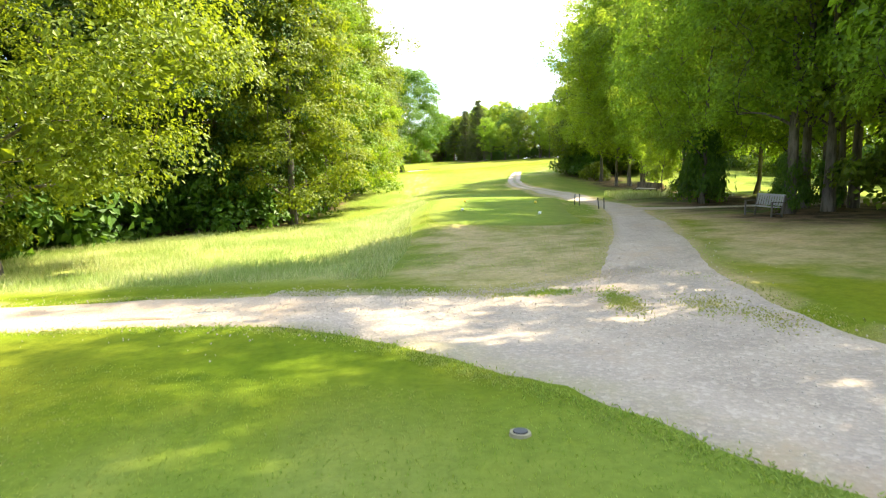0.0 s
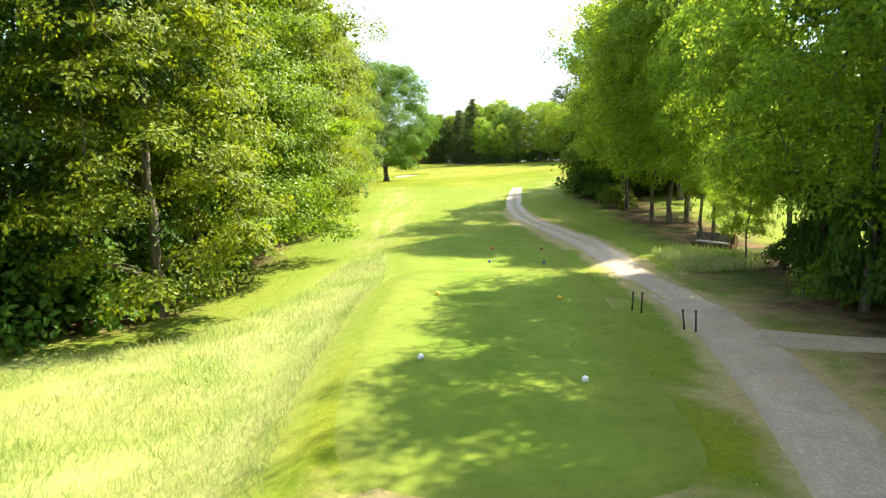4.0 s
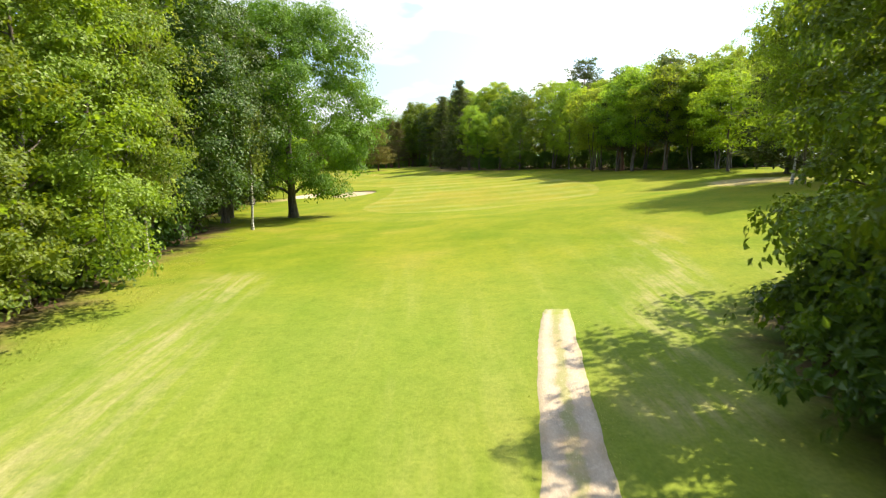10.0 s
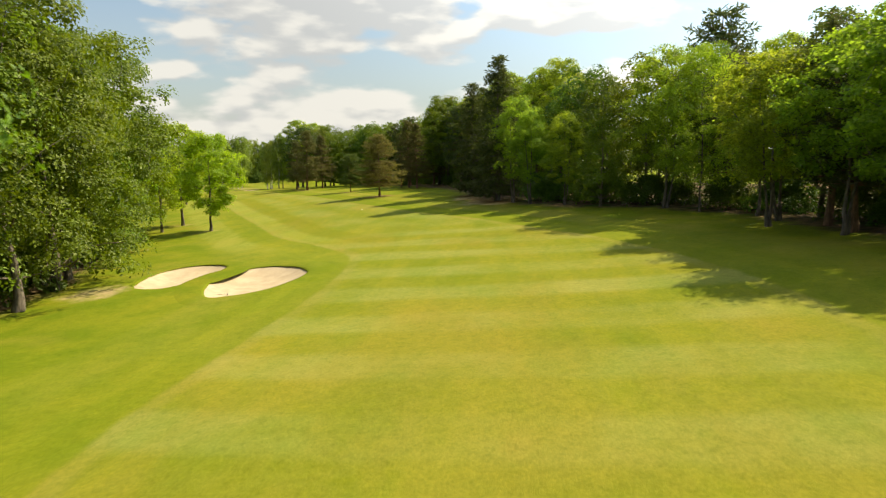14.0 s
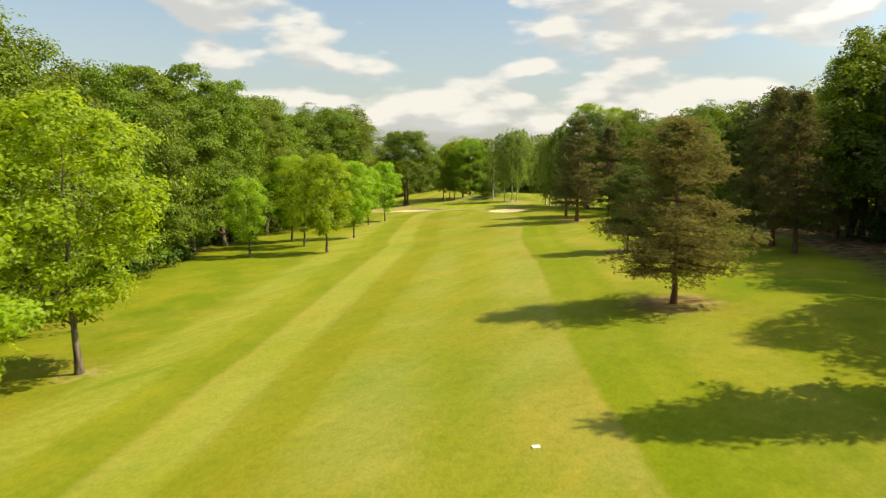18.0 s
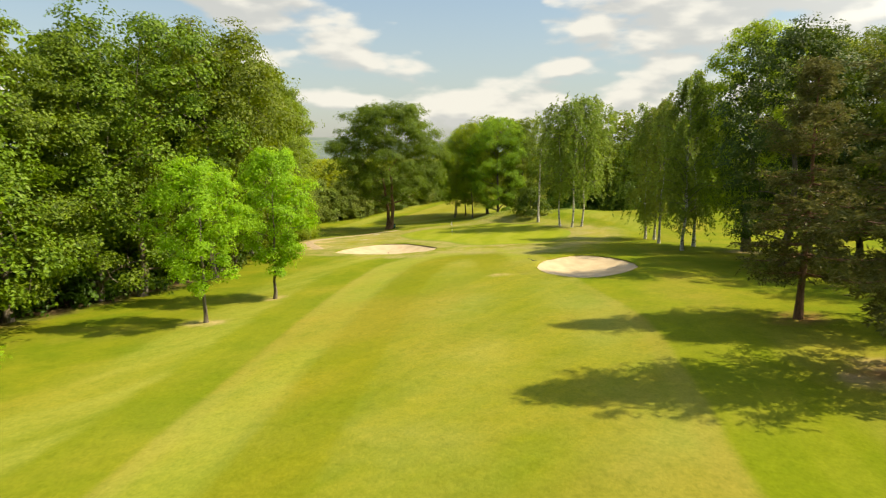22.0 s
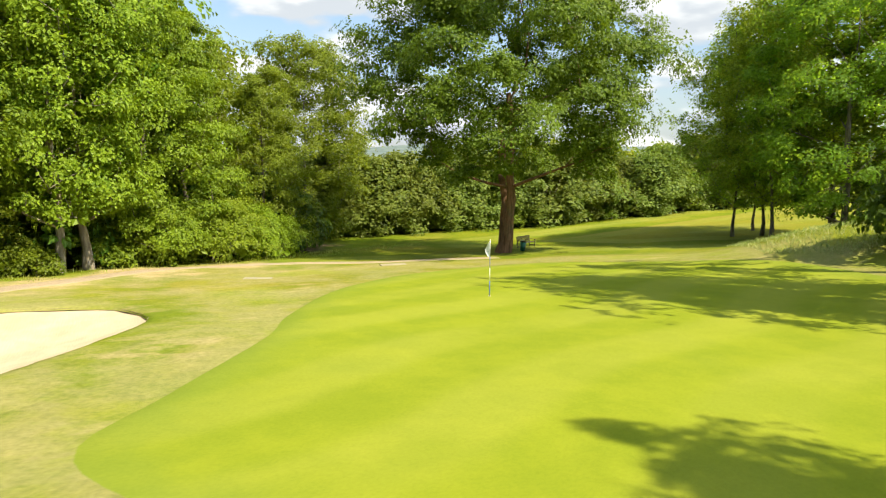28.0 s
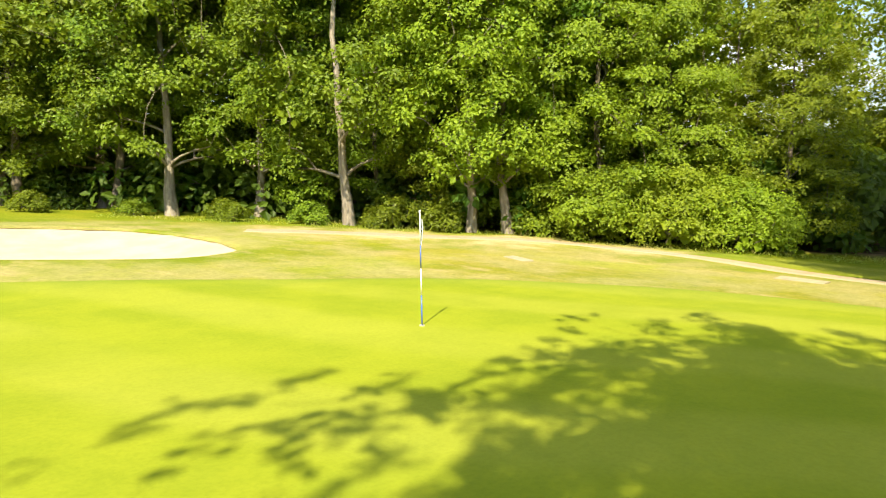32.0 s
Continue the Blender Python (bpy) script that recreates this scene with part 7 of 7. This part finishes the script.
def grass(name, label, x, y, low, high, width, mat, seed, lean=0.35, lift=-0.02):
    rng = np.random.default_rng(seed)
    k = len(x)
    z = land(x, y) + lift
    d = np.column_stack([rng.normal(size=(k, 2)) * lean, np.ones(k)])
    ln = low + (high - low) * rng.random(k) ** 1.6
    nrm = np.column_stack([rng.normal(size=(k, 2)), np.full(k, 0.1)])
    v, f = leaves(np.column_stack([x, y, z]), d, nrm, ln, np.full(k, width) * (0.7 + 0.6 * rng.random(k)))
    me = mesh_quads(name, v, f, mat)
    return tagged(new(name, me), label, "grass", kind="stuff")


def scatter(outline, n, seed, clump=0.0, inner=0.0):
    """Random places inside a closed outline, gathered in tufts where clump is above 0."""
    rng = np.random.default_rng(seed)
    o = np.array(outline, float)
    x = o[:, 0].min() + np.ptp(o[:, 0]) * rng.random(n * 3)
    y = o[:, 1].min() + np.ptp(o[:, 1]) * rng.random(n * 3)
    keep = sdf(x, y, outline) > inner
    if clump:
        f = np.array([noise.noise(Vector((a * 0.45, b * 0.45, 3.0))) for a, b in zip(x, y)])
        keep &= f + rng.normal(size=len(f)) * 0.2 > clump
    return x[keep][:n], y[keep][:n]


gx, gy = scatter(TALL, 70000, 31, -0.2)
grass("tall_grass", "pale tall meadow grass on the bank beside the tee", gx, gy, 0.14, 0.46, 0.016, M_TALL, 32)
gx, gy = scatter([(13.2, 52), (17.5, 52.5), (18.5, 58), (16, 61.5), (13.6, 59)], 7000, 33)
grass("tall_grass", "yellowish tall grass beside the log seat", gx, gy, 0.2, 0.6, 0.032, M_TALL, 34)
gx, gy = scatter([(-120, 476), (-108, 480), (-100, 478), (-104, 468), (-113, 464), (-120, 468)], 8000, 35)
grass("tall_grass", "long grass on the mound behind the green", gx, gy, 0.15, 0.4, 0.035, M_TALL, 36)
gx, gy = scatter([(-9, 46), (-6.5, 50), (-6.8, 70), (-7.5, 100), (-8.5, 130), (-10, 160), (-14, 165), (-12.5, 130), (-10.5, 90), (-9.5, 60)], 9000, 37, -0.05)
grass("rough_grass", "rough green grass along the wood's foot", gx, gy, 0.05, 0.18, 0.03, M_TUFT, 38)
gx, gy = scatter([(-117, 411), (-127, 422), (-134, 430), (-141, 443), (-150, 453), (-146, 456), (-137.5, 444), (-131.5, 433), (-124.5, 426), (-114, 413)], 9000, 39, -0.1)
grass("rough_grass", "rough weedy grass at the foot of the trees", gx, gy, 0.08, 0.35, 0.04, M_TUFT, 40)
gx, gy = scatter([(-13, 11.5), (-5, 10.5), (1, 8), (3.5, 5), (4, 2.5), (-9, 3)], 30000, 43)
grass("lawn_grass", "short mown lawn grass beside the gravel", gx, gy, 0.02, 0.07, 0.012, M_TUFT, 44, 0.5)
gx, gy = scatter([(-1.2, 18), (5.3, 17), (6.5, 27), (8.3, 36), (8.4, 52), (-0.8, 52), (-1.2, 30)], 22000, 45)
grass("lawn_grass", "short mown grass of the teeing ground", gx, gy, 0.02, 0.07, 0.014, M_TUFT, 46, 0.5)


def beside(ctrl, half, n, seed, spread=0.22):
    """Places along both edges of a path."""
    rng = np.random.default_rng(seed)
    line = curve_pts(ctrl, 0.3)
    tang = np.gradient(line, axis=0)
    tang /= np.linalg.norm(tang, axis=1)[:, None]
    along = rng.random(n) * (len(line) - 1.001)
    i = along.astype(int)
    s = np.where(rng.random(n) < 0.5, -1, 1)
    h = np.array([half(a / len(line)) if callable(half) else half for a in i])
    o = s * (h + rng.normal(size=n) * spread)
    at = line[i] + (line[i + 1] - line[i]) * (along - i)[:, None]
    return at[:, 0] - tang[i, 1] * o, at[:, 1] + tang[i, 0] * o


gx, gy = beside(PATH_LINE, lambda a: 1.45 - 0.4 * min(1, a * 5), 9000, 51)
grass("edge_grass", "ragged grass creeping over the cart path edges", gx, gy, 0.02, 0.07, 0.03, M_TUFT, 52, 0.9)
gx, gy = (np.concatenate(q) for q in zip(beside(CROSS_FAR, 0.0, 7000, 53, 0.26), beside(CROSS_NEAR, 0.0, 16000, 59, 0.17)))
grass("edge_grass", "ragged grass along the gravel edges", gx, gy, 0.03, 0.09, 0.02, M_TUFT, 54, 0.9, 0.0)


def pebbles(name, label, x, y, low, high, mat, seed):
    """Loose stones, each a small eight-sided lump."""
    rng = np.random.default_rng(seed)
    k = len(x)
    r = low + (high - low) * rng.random(k) ** 2
    z = land(x, y) + 0.045
    c = np.column_stack([x, y, z])
    ring = [np.column_stack([np.cos(a) * r * (0.7 + 0.6 * rng.random(k)), np.sin(a) * r * (0.7 + 0.6 * rng.random(k)), np.zeros(k)]) for a in np.arange(4) * math.pi / 2]
    top = [c + 0.55 * q + np.array([0, 0, 1]) * (r * 0.7)[:, None] for q in ring]
    low_ = [c + q - np.array([0, 0, 0.01]) for q in ring]
    v = np.stack(low_ + top, 1).reshape(-1, 3)
    b = np.arange(k)[:, None] * 8
    f = np.concatenate([b + np.array([[i, (i + 1) % 4, 4 + (i + 1) % 4, 4 + i]]) for i in range(4)] + [b + np.array([[4, 5, 6, 7]])])
    return tagged(new(name, mesh_quads(name, v, f, mat)), label, "gravel", kind="stuff")


M_PEBBLE = plain_mat("loose_stone", (0.46, 0.39, 0.30), 0.9, 0, 0.35, 4)
gx, gy = beside([((a[0] + b[0]) / 2, (a[1] + b[1]) / 2) for a, b in zip(CROSS_FAR, CROSS_NEAR)], 0.0, 8000, 55, 1.1)
pebbles("loose_gravel", "loose pale stones on the gravel path", gx, gy, 0.006, 0.022, M_PEBBLE, 56)
gx, gy = beside(CROSS_FAR[4:9], 0.0, 5200, 65, 0.34)
pebbles("loose_gravel", "pale loose stones heaped along the gravel edge", gx, gy, 0.005, 0.020, M_PEBBLE, 66)
gx, gy = beside(PATH_LINE[:8], 0.0, 2600, 57, 0.8)
pebbles("loose_gravel", "loose stones on the cart path", gx, gy, 0.006, 0.02, M_PEBBLE, 58)
gx, gy = (np.concatenate(q) for q in zip(*[(cx + np.random.default_rng(61 + i).normal(size=n) * sx, cy + np.random.default_rng(71 + i).normal(size=n) * sy) for i, (cx, cy, sx, sy, n) in enumerate(((3.5, 13.4, 0.17, 0.62, 1900), (4.9, 12.6, 0.30, 0.55, 900), (2.3, 14.6, 0.30, 0.18, 900), (1.4, 14.5, 0.5, 0.14, 500), (5.4, 11.2, 0.2, 0.5, 500)))]))
grass("gravel_weeds", "patches of low weeds growing through the gravel", gx, gy, 0.03, 0.08, 0.022, M_TUFT, 60, 1.5, 0.035)
